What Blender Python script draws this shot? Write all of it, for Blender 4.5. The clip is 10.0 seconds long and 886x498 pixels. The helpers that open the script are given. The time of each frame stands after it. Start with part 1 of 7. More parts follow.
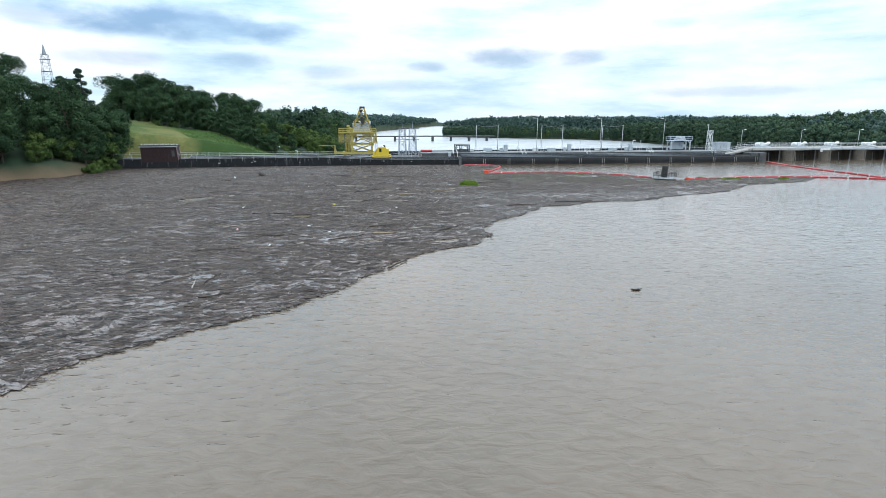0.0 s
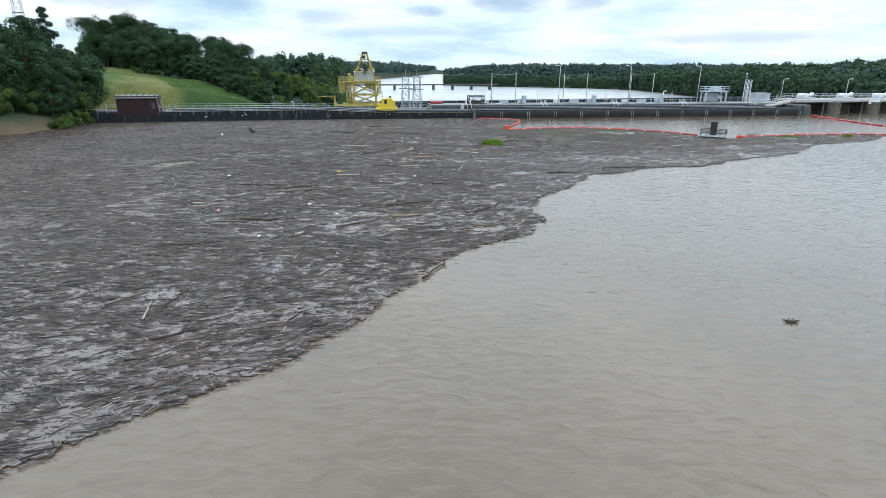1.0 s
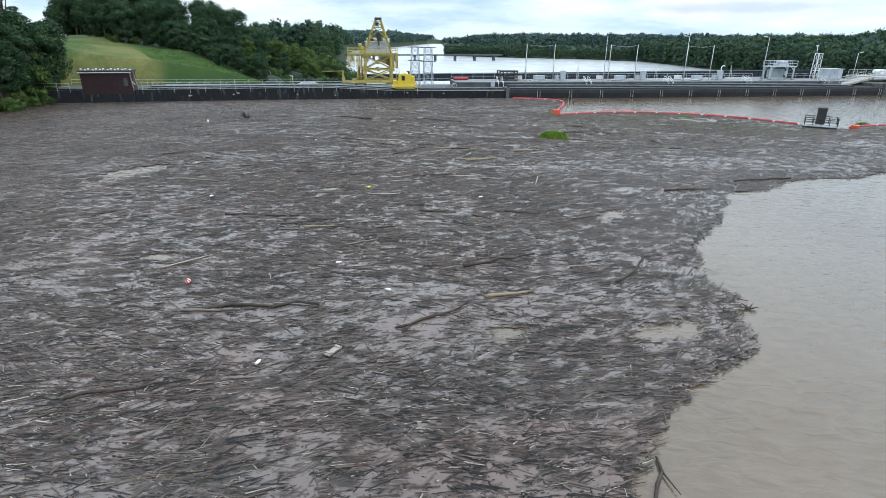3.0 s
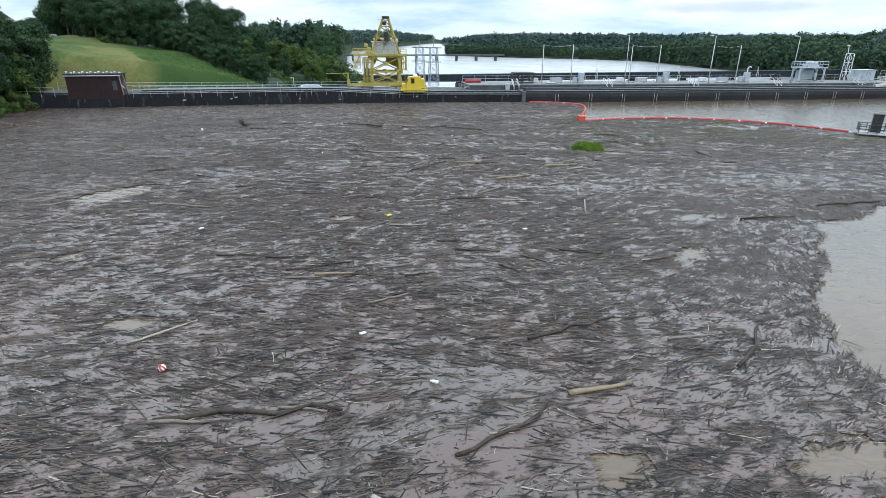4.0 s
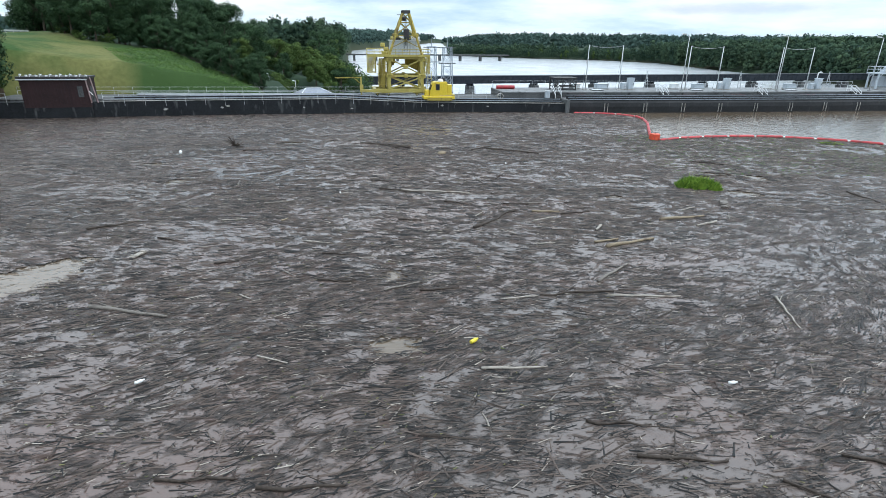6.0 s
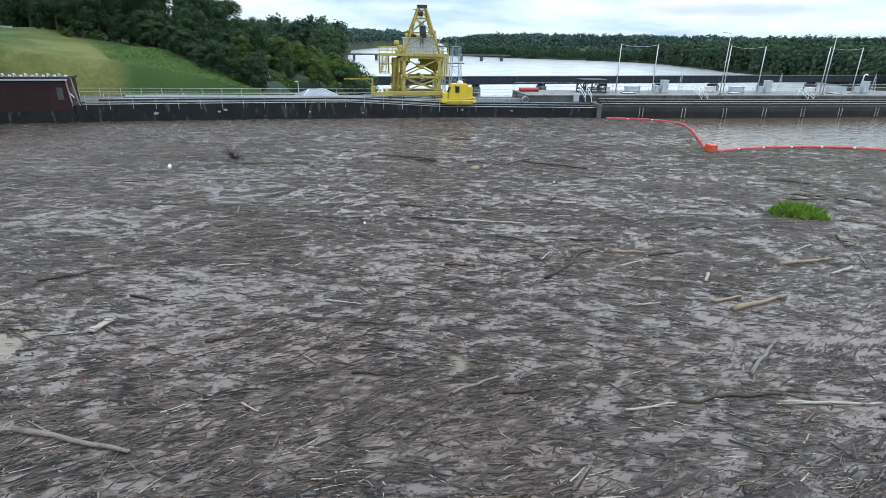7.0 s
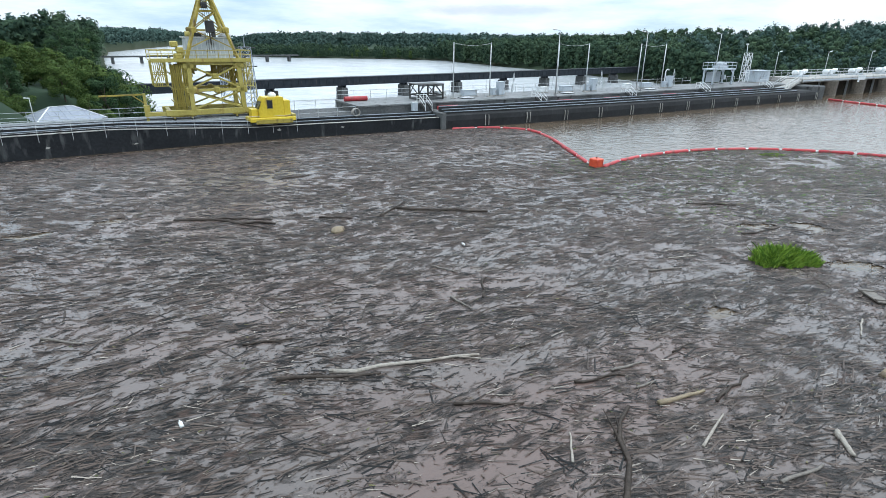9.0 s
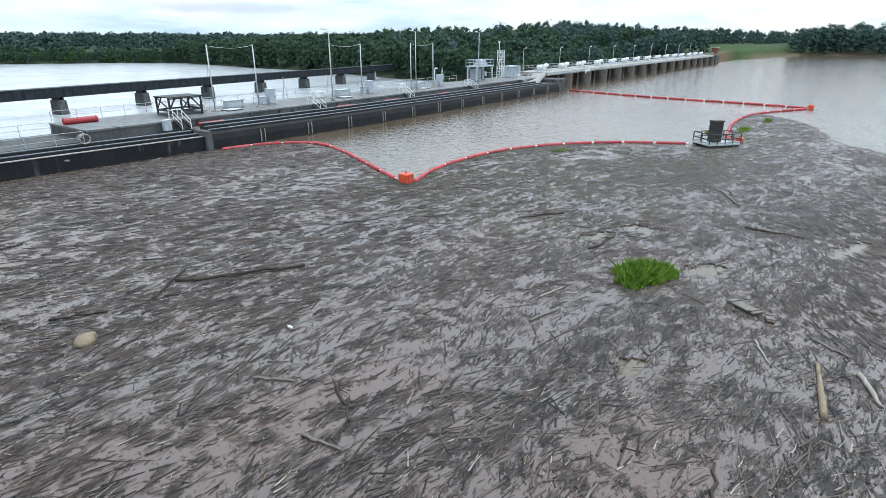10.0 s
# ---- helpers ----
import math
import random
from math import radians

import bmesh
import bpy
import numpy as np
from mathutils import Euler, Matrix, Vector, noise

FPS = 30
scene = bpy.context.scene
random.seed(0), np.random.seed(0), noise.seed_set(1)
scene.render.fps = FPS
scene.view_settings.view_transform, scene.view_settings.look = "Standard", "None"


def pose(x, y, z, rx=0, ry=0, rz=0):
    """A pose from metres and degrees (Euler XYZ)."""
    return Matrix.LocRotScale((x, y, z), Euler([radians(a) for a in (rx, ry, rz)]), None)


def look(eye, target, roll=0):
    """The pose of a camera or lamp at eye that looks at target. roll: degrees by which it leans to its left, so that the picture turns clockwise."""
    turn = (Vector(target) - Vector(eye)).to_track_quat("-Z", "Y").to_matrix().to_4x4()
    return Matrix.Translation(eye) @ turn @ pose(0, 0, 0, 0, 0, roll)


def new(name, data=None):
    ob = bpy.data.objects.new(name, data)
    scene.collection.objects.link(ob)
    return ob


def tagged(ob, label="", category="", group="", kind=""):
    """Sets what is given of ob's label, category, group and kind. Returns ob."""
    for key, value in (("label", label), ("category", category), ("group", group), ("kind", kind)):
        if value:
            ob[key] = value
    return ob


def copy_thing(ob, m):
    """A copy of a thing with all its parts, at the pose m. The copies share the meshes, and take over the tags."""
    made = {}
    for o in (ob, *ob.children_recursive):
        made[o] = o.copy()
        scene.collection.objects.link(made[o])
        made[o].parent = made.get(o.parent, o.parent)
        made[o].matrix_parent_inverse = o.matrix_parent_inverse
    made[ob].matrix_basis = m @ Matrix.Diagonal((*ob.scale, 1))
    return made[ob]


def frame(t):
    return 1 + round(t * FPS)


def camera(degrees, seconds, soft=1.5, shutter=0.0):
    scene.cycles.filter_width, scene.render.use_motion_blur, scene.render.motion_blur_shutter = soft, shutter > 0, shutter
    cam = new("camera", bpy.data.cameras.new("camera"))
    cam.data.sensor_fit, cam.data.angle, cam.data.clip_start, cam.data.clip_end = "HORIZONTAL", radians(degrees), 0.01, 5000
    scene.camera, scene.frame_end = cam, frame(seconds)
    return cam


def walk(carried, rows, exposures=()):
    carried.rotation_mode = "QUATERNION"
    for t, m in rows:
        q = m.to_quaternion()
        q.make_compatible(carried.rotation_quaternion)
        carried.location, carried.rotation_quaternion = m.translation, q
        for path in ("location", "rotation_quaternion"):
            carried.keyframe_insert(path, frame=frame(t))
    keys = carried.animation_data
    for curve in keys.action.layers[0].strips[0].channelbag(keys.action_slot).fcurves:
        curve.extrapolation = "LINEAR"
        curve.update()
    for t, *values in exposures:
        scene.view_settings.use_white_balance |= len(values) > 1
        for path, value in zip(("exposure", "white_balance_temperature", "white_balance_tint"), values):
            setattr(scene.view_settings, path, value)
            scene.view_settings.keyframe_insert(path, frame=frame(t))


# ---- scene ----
cam = camera(78.1, 10.0, soft=0.5)
PATH = [
    (0, (-2.526, 0.344, 10.269), (-2.48, 2.291, 9.813), 0.1),
    (0.5, (-3.818, 6.039, 10.261), (-3.769, 7.972, 9.749), 0.2),
    (1, (-5.183, 11.825, 10.278), (-5.133, 13.723, 9.651), 0.2),
    (1.5, (-6.565, 17.546, 10.298), (-6.514, 19.423, 9.61), 0.2),
    (2, (-7.949, 22.169, 10.383), (-7.893, 24.034, 9.663), 0.3),
    (3.5, (-11.355, 32.77, 10.291), (-11.293, 34.635, 9.57), 0.5),
    (4, (-12.253, 36.267, 10.309), (-12.191, 38.131, 9.588), 0.4),
    (4.5, (-13.109, 39.887, 10.314), (-13.043, 41.751, 9.592), 0.6),
    (5, (-14.002, 43.734, 10.293), (-13.935, 45.598, 9.572), 0.7),
    (5.5, (-15.006, 47.655, 10.255), (-14.94, 49.519, 9.533), 0.7),
    (7, (-18.822, 59.262, 9.746), (-18.746, 61.126, 9.024), 1.0),
    (7.5, (-19.745, 63.061, 9.711), (-19.656, 64.924, 8.988), 1.2),
    (8, (-20.324, 66.837, 9.691), (-20.095, 68.688, 8.97), 1.1),
    (8.5, (-20.588, 70.668, 9.699), (-20.154, 72.483, 8.98), 1.0),
    (9, (-20.328, 74.464, 9.696), (-19.592, 76.18, 8.979), 0.6),
    (9.5, (-19.728, 78.139, 9.748), (-18.528, 79.569, 9.033), 0.2),
    (10, (-18.369, 81.659, 9.883), (-16.998, 82.927, 9.166), 0.0),
]
walk(cam, [(t, look(eye, target, roll)) for t, eye, target, roll in PATH], [(0, 0.0, 6000, 10), (10, 0.0, 6000, 10)])

# ---- world and sun ----
SUN_EL, SUN_AZ = 56.0, 105.0      # degrees; azimuth measured clockwise from +y
world = bpy.data.worlds.new("world")
scene.world = world
world.use_nodes = True
wn, wl = world.node_tree.nodes, world.node_tree.links
wn.clear()


def wnode(kind, **props):
    n = wn.new(kind)
    for key, value in props.items():
        n.inputs[key].default_value = value
    return n


sky = wn.new("ShaderNodeTexSky")
sky.sky_type, sky.sun_disc = "NISHITA", False
sky.sun_elevation, sky.sun_rotation = radians(SUN_EL), radians(SUN_AZ)
sky_bg = wnode("ShaderNodeBackground", Strength=0.14)
wl.new(sky.outputs[0], sky_bg.inputs[0])
coord = wn.new("ShaderNodeTexCoord")
flat = wnode("ShaderNodeMapping")
flat.inputs["Scale"].default_value = (1.0, 1.0, 2.6)
wl.new(coord.outputs["Generated"], flat.inputs["Vector"])
puffs = wnode("ShaderNodeTexNoise", Scale=9.0, Detail=8.0, Roughness=0.55, Distortion=0.2)
wl.new(flat.outputs[0], puffs.inputs["Vector"])
bellies = wnode("ShaderNodeTexNoise", Scale=3.4, Detail=7.0, Roughness=0.58)
shift = wnode("ShaderNodeMapping")
shift.inputs["Scale"].default_value = (1.0, 1.0, 5.0)
shift.inputs["Location"].default_value = (3.1, 1.7, 0.4)
wl.new(coord.outputs["Generated"], shift.inputs["Vector"])
wl.new(shift.outputs[0], bellies.inputs["Vector"])
tone = wn.new("ShaderNodeValToRGB")
tone.color_ramp.elements[0].position, tone.color_ramp.elements[0].color = 0.40, (1.02, 1.02, 1.01, 1)
tone.color_ramp.elements[1].position, tone.color_ramp.elements[1].color = 0.72, (0.44, 0.64, 0.78, 1)
pale = tone.color_ramp.elements.new(0.54)
pale.color = (0.80, 0.94, 1.0, 1)
wl.new(bellies.outputs[0], tone.inputs[0])
split = wn.new("ShaderNodeSeparateXYZ")
wl.new(coord.outputs["Generated"], split.inputs[0])


def wmath(op, *terms):
    n = wn.new("ShaderNodeMath")
    n.operation = op
    for k, v in enumerate(terms):
        if isinstance(v, (int, float)):
            n.inputs[k].default_value = v
        else:
            wl.new(v, n.inputs[k])
    return n.outputs[0]


# separate blue-grey clouds: bearing and height of the middle, half-width, half-height, depth of tone
CLOUDS = [(-0.408, 0.146, 0.19, 0.028, 1.0), (-0.593, 0.145, 0.06, 0.020, 0.55), (0.141, 0.108, 0.085, 0.018, 0.75), (0.26, 0.103, 0.045, 0.014, 0.8), (0.001, 0.092, 0.036, 0.010, 0.7), (-0.325, 0.097, 0.055, 0.012, 0.6), (-0.498, 0.092, 0.10, 0.013, 0.5), (-0.07, 0.060, 0.18, 0.011, 0.4), (0.506, 0.046, 0.18, 0.009, 0.4), (0.394, 0.151, 0.036, 0.010, 0.35), (-0.166, 0.079, 0.065, 0.014, 0.4), (0.9, 0.09, 0.16, 0.016, 0.6), (1.35, 0.12, 0.14, 0.02, 0.7), (-1.1, 0.13, 0.17, 0.022, 0.7)]
bearing = wmath("ARCTAN2", split.outputs[0], split.outputs[1])
fray = wmath("MULTIPLY_ADD", puffs.outputs[0], 3.4, -1.7)
shade = None
for az, up, wide, tall, deep in CLOUDS:
    du = wmath("MULTIPLY", wmath("SUBTRACT", bearing, az), 1.0 / wide)
    dv = wmath("MULTIPLY", wmath("SUBTRACT", split.outputs[2], up), 1.0 / tall)
    reach = wmath("ADD", wmath("ADD", wmath("MULTIPLY", du, du), wmath("MULTIPLY", dv, dv)), fray)
    edge = wnode("ShaderNodeMapRange")
    edge.interpolation_type = "SMOOTHSTEP"
    edge.inputs[1].default_value, edge.inputs[2].default_value = -0.4, 1.5
    edge.inputs[3].default_value, edge.inputs[4].default_value = deep, 0.0
    wl.new(reach, edge.inputs[0])
    shade = edge.outputs[0] if shade is None else wmath("MAXIMUM", shade, edge.outputs[0])
grey = wn.new("ShaderNodeMixRGB")
wl.new(shade, grey.inputs[0])
wl.new(tone.outputs[0], grey.inputs[1])
grey.inputs[2].default_value = (0.29, 0.44, 0.61, 1)
rise = wnode("ShaderNodeMapRange")
rise.inputs[1].default_value, rise.inputs[2].default_value = 0.1, 0.5
rise.inputs[3].default_value, rise.inputs[4].default_value = 1.1, 2.15
wl.new(split.outputs[2], rise.inputs[0])
cloud_bg = wnode("ShaderNodeBackground")
wl.new(grey.outputs[0], cloud_bg.inputs[0])
wl.new(rise.outputs[0], cloud_bg.inputs[1])
blend = wn.new("ShaderNodeMixShader")
blend.inputs[0].default_value = 0.93
wl.new(sky_bg.outputs[0], blend.inputs[1])
wl.new(cloud_bg.outputs[0], blend.inputs[2])
world_out = wn.new("ShaderNodeOutputWorld")
wl.new(blend.outputs[0], world_out.inputs[0])

sun_data = bpy.data.lights.new("sun", "SUN")
sun_data.energy, sun_data.angle, sun_data.color = 1.2, radians(20), (1.0, 0.97, 0.92)
sun = new("sun", sun_data)
away = Vector((math.sin(radians(SUN_AZ)) * math.cos(radians(SUN_EL)), math.cos(radians(SUN_AZ)) * math.cos(radians(SUN_EL)), math.sin(radians(SUN_EL))))
sun.matrix_world = look(away * 200, (0, 0, 0))


# ---- materials ----
def surface(name, c1, c2, rough=0.7, metal=0.0, fine=6.0, coarse=0.7, bump=0.3, depth=0.02, per_piece=0.0, island=0.0, stain=None, stain_amount=0.5, streak=1.0, sheen=0.5):
    """Two colours mixed by fine and coarse noise, with relief; stain: a third colour in blots, streak: blots drawn out upright."""
    m = bpy.data.materials.new(name)
    m.use_nodes = True
    nt = m.node_tree
    nodes, links = nt.nodes, nt.links
    bsdf = nodes["Principled BSDF"]
    tc = nodes.new("ShaderNodeTexCoord")
    nf = nodes.new("ShaderNodeTexNoise")
    nf.inputs["Scale"].default_value, nf.inputs["Detail"].default_value = fine, 5
    nc = nodes.new("ShaderNodeTexNoise")
    nc.inputs["Scale"].default_value, nc.inputs["Detail"].default_value = coarse, 4
    links.new(tc.outputs["Object"], nf.inputs["Vector"])
    links.new(tc.outputs["Object"], nc.inputs["Vector"])
    add = nodes.new("ShaderNodeMath")
    add.operation = "MULTIPLY_ADD"
    links.new(nf.outputs[0], add.inputs[0])
    add.inputs[1].default_value = 0.5
    half = nodes.new("ShaderNodeMath")
    half.operation = "MULTIPLY"
    half.inputs[1].default_value = 0.5
    links.new(nc.outputs[0], half.inputs[0])
    links.new(half.outputs[0], add.inputs[2])
    last = add
    if per_piece or island:
        vary = nodes.new("ShaderNodeObjectInfo" if per_piece else "ShaderNodeNewGeometry")
        pull = nodes.new("ShaderNodeMath")
        pull.operation = "MULTIPLY_ADD"
        links.new(vary.outputs["Random" if per_piece else "Random Per Island"], pull.inputs[0])
        pull.inputs[1].default_value = per_piece or island
        links.new(add.outputs[0], pull.inputs[2])
        low = nodes.new("ShaderNodeMath")
        low.operation = "SUBTRACT"
        links.new(pull.outputs[0], low.inputs[0])
        low.inputs[1].default_value = (per_piece or island) / 2
        last = low
    ramp = nodes.new("ShaderNodeValToRGB")
    ramp.color_ramp.elements[0].position, ramp.color_ramp.elements[0].color = 0.34, (*c1, 1)
    ramp.color_ramp.elements[1].position, ramp.color_ramp.elements[1].color = 0.66, (*c2, 1)
    links.new(last.outputs[0], ramp.inputs[0])
    colour = ramp.outputs[0]
    if stain:
        sm = nodes.new("ShaderNodeMapping")
        sm.inputs["Scale"].default_value = (1.0, 1.0, 1.0 / streak)
        links.new(tc.outputs["Object"], sm.inputs["Vector"])
        sn = nodes.new("ShaderNodeTexNoise")
        sn.inputs["Scale"].default_value, sn.inputs["Detail"].default_value = 1.6, 6
        links.new(sm.outputs[0], sn.inputs["Vector"])
        sr = nodes.new("ShaderNodeValToRGB")
        sr.color_ramp.elements[0].position, sr.color_ramp.elements[1].position = 0.66 - 0.22 * stain_amount, 0.74 - 0.1 * stain_amount
        links.new(sn.outputs[0], sr.inputs[0])
        mix = nodes.new("ShaderNodeMixRGB")
        links.new(sr.outputs[0], mix.inputs[0])
        links.new(colour, mix.inputs[1])
        mix.inputs[2].default_value = (*stain, 1)
        colour = mix.outputs[0]
    links.new(colour, bsdf.inputs["Base Color"])
    bsdf.inputs["Roughness"].default_value = rough
    bsdf.inputs["Metallic"].default_value = metal
    bsdf.inputs["Specular IOR Level"].default_value = sheen
    if bump:
        bp = nodes.new("ShaderNodeBump")
        bp.inputs["Strength"].default_value, bp.inputs["Distance"].default_value = bump, depth
        links.new(nf.outputs[0], bp.inputs["Height"])
        links.new(bp.outputs[0], bsdf.inputs["Normal"])
    return m


def water_material(name, deep, murk, scale, strength, distance, rough):
    """Silty water: body colour in drifting patches with painted ripple contrast, under a rippled, reflecting skin."""
    m = bpy.data.materials.new(name)
    m.use_nodes = True
    nodes, links = m.node_tree.nodes, m.node_tree.links
    bsdf = nodes["Principled BSDF"]
    tc = nodes.new("ShaderNodeTexCoord")
    waves = nodes.new("ShaderNodeMapping")
    waves.inputs["Scale"].default_value, waves.inputs["Rotation"].default_value = (0.8, 1.45, 1), (0, 0, 0.25)
    links.new(tc.outputs["Object"], waves.inputs["Vector"])
    n1 = nodes.new("ShaderNodeTexNoise")
    n1.inputs["Scale"].default_value, n1.inputs["Detail"].default_value, n1.inputs["Roughness"].default_value = scale, 3, 0.45
    n1.inputs["Distortion"].default_value = 0.6
    links.new(waves.outputs[0], n1.inputs["Vector"])
    n2 = nodes.new("ShaderNodeTexNoise")
    n2.inputs["Scale"].default_value, n2.inputs["Detail"].default_value = 0.05, 4
    links.new(tc.outputs["Object"], n2.inputs["Vector"])
    ramp = nodes.new("ShaderNodeValToRGB")
    ramp.color_ramp.elements[0].position, ramp.color_ramp.elements[0].color = 0.36, (*deep, 1)
    ramp.color_ramp.elements[1].position, ramp.color_ramp.elements[1].color = 0.64, (*murk, 1)
    # the wave noise also tints the colour, painting ripple light and dark
    ripple_tone = nodes.new("ShaderNodeMath")
    ripple_tone.operation = "MULTIPLY_ADD"
    ripple_tone.inputs[1].default_value = 0.35
    links.new(n1.outputs[0], ripple_tone.inputs[0])
    keep = nodes.new("ShaderNodeMath")
    keep.operation = "MULTIPLY"
    keep.inputs[1].default_value = 0.65
    links.new(n2.outputs[0], keep.inputs[0])
    links.new(keep.outputs[0], ripple_tone.inputs[2])
    links.new(ripple_tone.outputs[0], ramp.inputs[0])
    links.new(ramp.outputs[0], bsdf.inputs["Base Color"])
    bsdf.inputs["Roughness"].default_value, bsdf.inputs["IOR"].default_value = rough, 1.55
    bp = nodes.new("ShaderNodeBump")
    bp.inputs["Strength"].default_value, bp.inputs["Distance"].default_value = strength, distance
    links.new(n1.outputs[0], bp.inputs["Height"])
    links.new(bp.outputs[0], bsdf.inputs["Normal"])
    return m


def mat_material(name):
    """The skin of the floating drift: wet silt and bark mush, glossy where it is under a film of water."""
    m = bpy.data.materials.new(name)
    m.use_nodes = True
    nodes, links = m.node_tree.nodes, m.node_tree.links
    bsdf = nodes["Principled BSDF"]
    tc = nodes.new("ShaderNodeTexCoord")

    def noise_at(sx, sy, turn, scale, detail, rough=0.55):
        mp = nodes.new("ShaderNodeMapping")
        mp.inputs["Scale"].default_value, mp.inputs["Rotation"].default_value = (sx, sy, 1), (0, 0, turn)
        links.new(tc.outputs["Object"], mp.inputs["Vector"])
        n = nodes.new("ShaderNodeTexNoise")
        n.inputs["Scale"].default_value, n.inputs["Detail"].default_value, n.inputs["Roughness"].default_value = scale, detail, rough
        n.inputs["Distortion"].default_value = 0.8
        links.new(mp.outputs[0], n.inputs["Vector"])
        return n

    fibre = noise_at(1.5, 8, -0.12, 1.9, 7, 0.72)
    crumbs = noise_at(4, 9, 0.5, 4.0, 6, 0.8)
    film = noise_at(0.9, 2.6, 0.1, 1.5, 9, 0.74)
    body = nodes.new("ShaderNodeValToRGB")
    body.color_ramp.elements[0].position, body.color_ramp.elements[0].color = 0.42, (0.010, 0.008, 0.007, 1)
    body.color_ramp.elements[1].position, body.color_ramp.elements[1].color = 0.62, (0.085, 0.068, 0.059, 1)
    both = nodes.new("ShaderNodeMath")
    both.operation = "MULTIPLY_ADD"
    both.inputs[1].default_value = 0.5
    cut = nodes.new("ShaderNodeMath")
    cut.operation = "MULTIPLY"
    cut.inputs[1].default_value = 0.5
    links.new(crumbs.outputs[0], cut.inputs[0])
    links.new(fibre.outputs[0], both.inputs[0])
    links.new(cut.outputs[0], both.inputs[2])
    links.new(both.outputs[0], body.inputs[0])
    wet = nodes.new("ShaderNodeValToRGB")
    wet.color_ramp.elements[0].position, wet.color_ramp.elements[1].position = 0.45, 0.55
    wet.color_ramp.elements[1].color = (0.86, 0.86, 0.86, 1)
    spread = nodes.new("ShaderNodeAttribute")
    spread.attribute_name = "film"
    sum_film = nodes.new("ShaderNodeMath")
    sum_film.operation = "MULTIPLY_ADD"
    sum_film.inputs[1].default_value = 0.22
    links.new(spread.outputs["Fac"], sum_film.inputs[0])
    half_film = nodes.new("ShaderNodeMath")
    half_film.operation = "MULTIPLY"
    half_film.inputs[1].default_value = 0.8
    links.new(film.outputs[0], half_film.inputs[0])
    links.new(half_film.outputs[0], sum_film.inputs[2])
    links.new(sum_film.outputs[0], wet.inputs[0])
    mix = nodes.new("ShaderNodeMixRGB")
    links.new(wet.outputs[0], mix.inputs[0])
    links.new(body.outputs[0], mix.inputs[1])
    mix.inputs[2].default_value = (0.124, 0.099, 0.089, 1)
    broad = noise_at(1, 1.4, 0.3, 0.12, 5, 0.6)
    rust = nodes.new("ShaderNodeValToRGB")
    rust.color_ramp.elements[0].position, rust.color_ramp.elements[0].color = 0.40, (0.97, 1.0, 1.01, 1)
    rust.color_ramp.elements[1].position, rust.color_ramp.elements[1].color = 0.62, (1.0, 0.87, 0.83, 1)
    links.new(broad.outputs[0], rust.inputs[0])
    tint = nodes.new("ShaderNodeMixRGB")
    tint.blend_type = "MULTIPLY"
    tint.inputs[0].default_value = 1.0
    links.new(mix.outputs[0], tint.inputs[1])
    links.new(rust.outputs[0], tint.inputs[2])
    links.new(tint.outputs[0], bsdf.inputs["Base Color"])
    gloss = nodes.new("ShaderNodeMapRange")
    links.new(wet.outputs[0], gloss.inputs[0])
    gloss.inputs[3].default_value, gloss.inputs[4].default_value = 0.5, 0.07
    links.new(gloss.outputs[0], bsdf.inputs["Roughness"])
    relief = nodes.new("ShaderNodeMapRange")
    links.new(wet.outputs[0], relief.inputs[0])
    relief.inputs[3].default_value, relief.inputs[4].default_value = 1.0, 0.0
    bp = nodes.new("ShaderNodeBump")
    bp.inputs["Distance"].default_value = 0.08
    links.new(relief.outputs[0], bp.inputs["Strength"])
    links.new(both.outputs[0], bp.inputs["Height"])
    links.new(bp.outputs[0], bsdf.inputs["Normal"])
    return m


LAKE = water_material("lake_water", (0.090, 0.064, 0.040), (0.132, 0.101, 0.072), 1.4, 1.0, 0.075, 0.10)
# River body colour is near white, with the sky's reflection painted into it.
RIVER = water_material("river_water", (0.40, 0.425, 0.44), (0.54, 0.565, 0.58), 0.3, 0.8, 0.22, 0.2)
DRIFT = mat_material("drift_skin")
TWIG = surface("wet_twigs", (0.003, 0.003, 0.003), (0.088, 0.066, 0.054), 0.48, fine=9, coarse=0.16, bump=0.2, island=0.9, sheen=0.3, stain=(0.055, 0.034, 0.026), stain_amount=0.45)
TWIG_PALE = surface("pale_twigs", (0.115, 0.098, 0.083), (0.30, 0.262, 0.22), 0.6, fine=9, coarse=0.4, bump=0.2, island=0.4)
BARK_DARK = surface("wet_dark_bark", (0.018, 0.014, 0.011), (0.07, 0.055, 0.045), 0.55, fine=14, coarse=2, bump=0.7, depth=0.02, sheen=0.15)
WOOD_GREY = surface("grey_driftwood", (0.075, 0.064, 0.054), (0.20, 0.175, 0.148), 0.6, fine=16, coarse=1.5, bump=0.6, stain=(0.04, 0.03, 0.024))
WOOD_PALE = surface("barkless_pale_wood", (0.17, 0.15, 0.125), (0.38, 0.34, 0.29), 0.6, fine=18, coarse=1.5, bump=0.4, stain=(0.12, 0.09, 0.065))
WOOD_TAN = surface("tan_wood", (0.13, 0.10, 0.062), (0.27, 0.21, 0.13), 0.6, fine=18, coarse=1.5, bump=0.5, stain=(0.08, 0.055, 0.035))
CONCRETE_DARK = surface("algae_black_concrete", (0.006, 0.0068, 0.0085), (0.018, 0.020, 0.023), 0.75, fine=5, coarse=0.5, bump=0.5, depth=0.04, stain=(0.065, 0.068, 0.068), stain_amount=0.34, streak=4.0, sheen=0.25)
CONCRETE_SLEEK = surface("black_sealed_face", (0.007, 0.008, 0.009), (0.022, 0.023, 0.025), 0.75, fine=3, coarse=0.4, bump=0.25, stain=(0.04, 0.04, 0.04), stain_amount=0.15, streak=4.0, sheen=0.35)
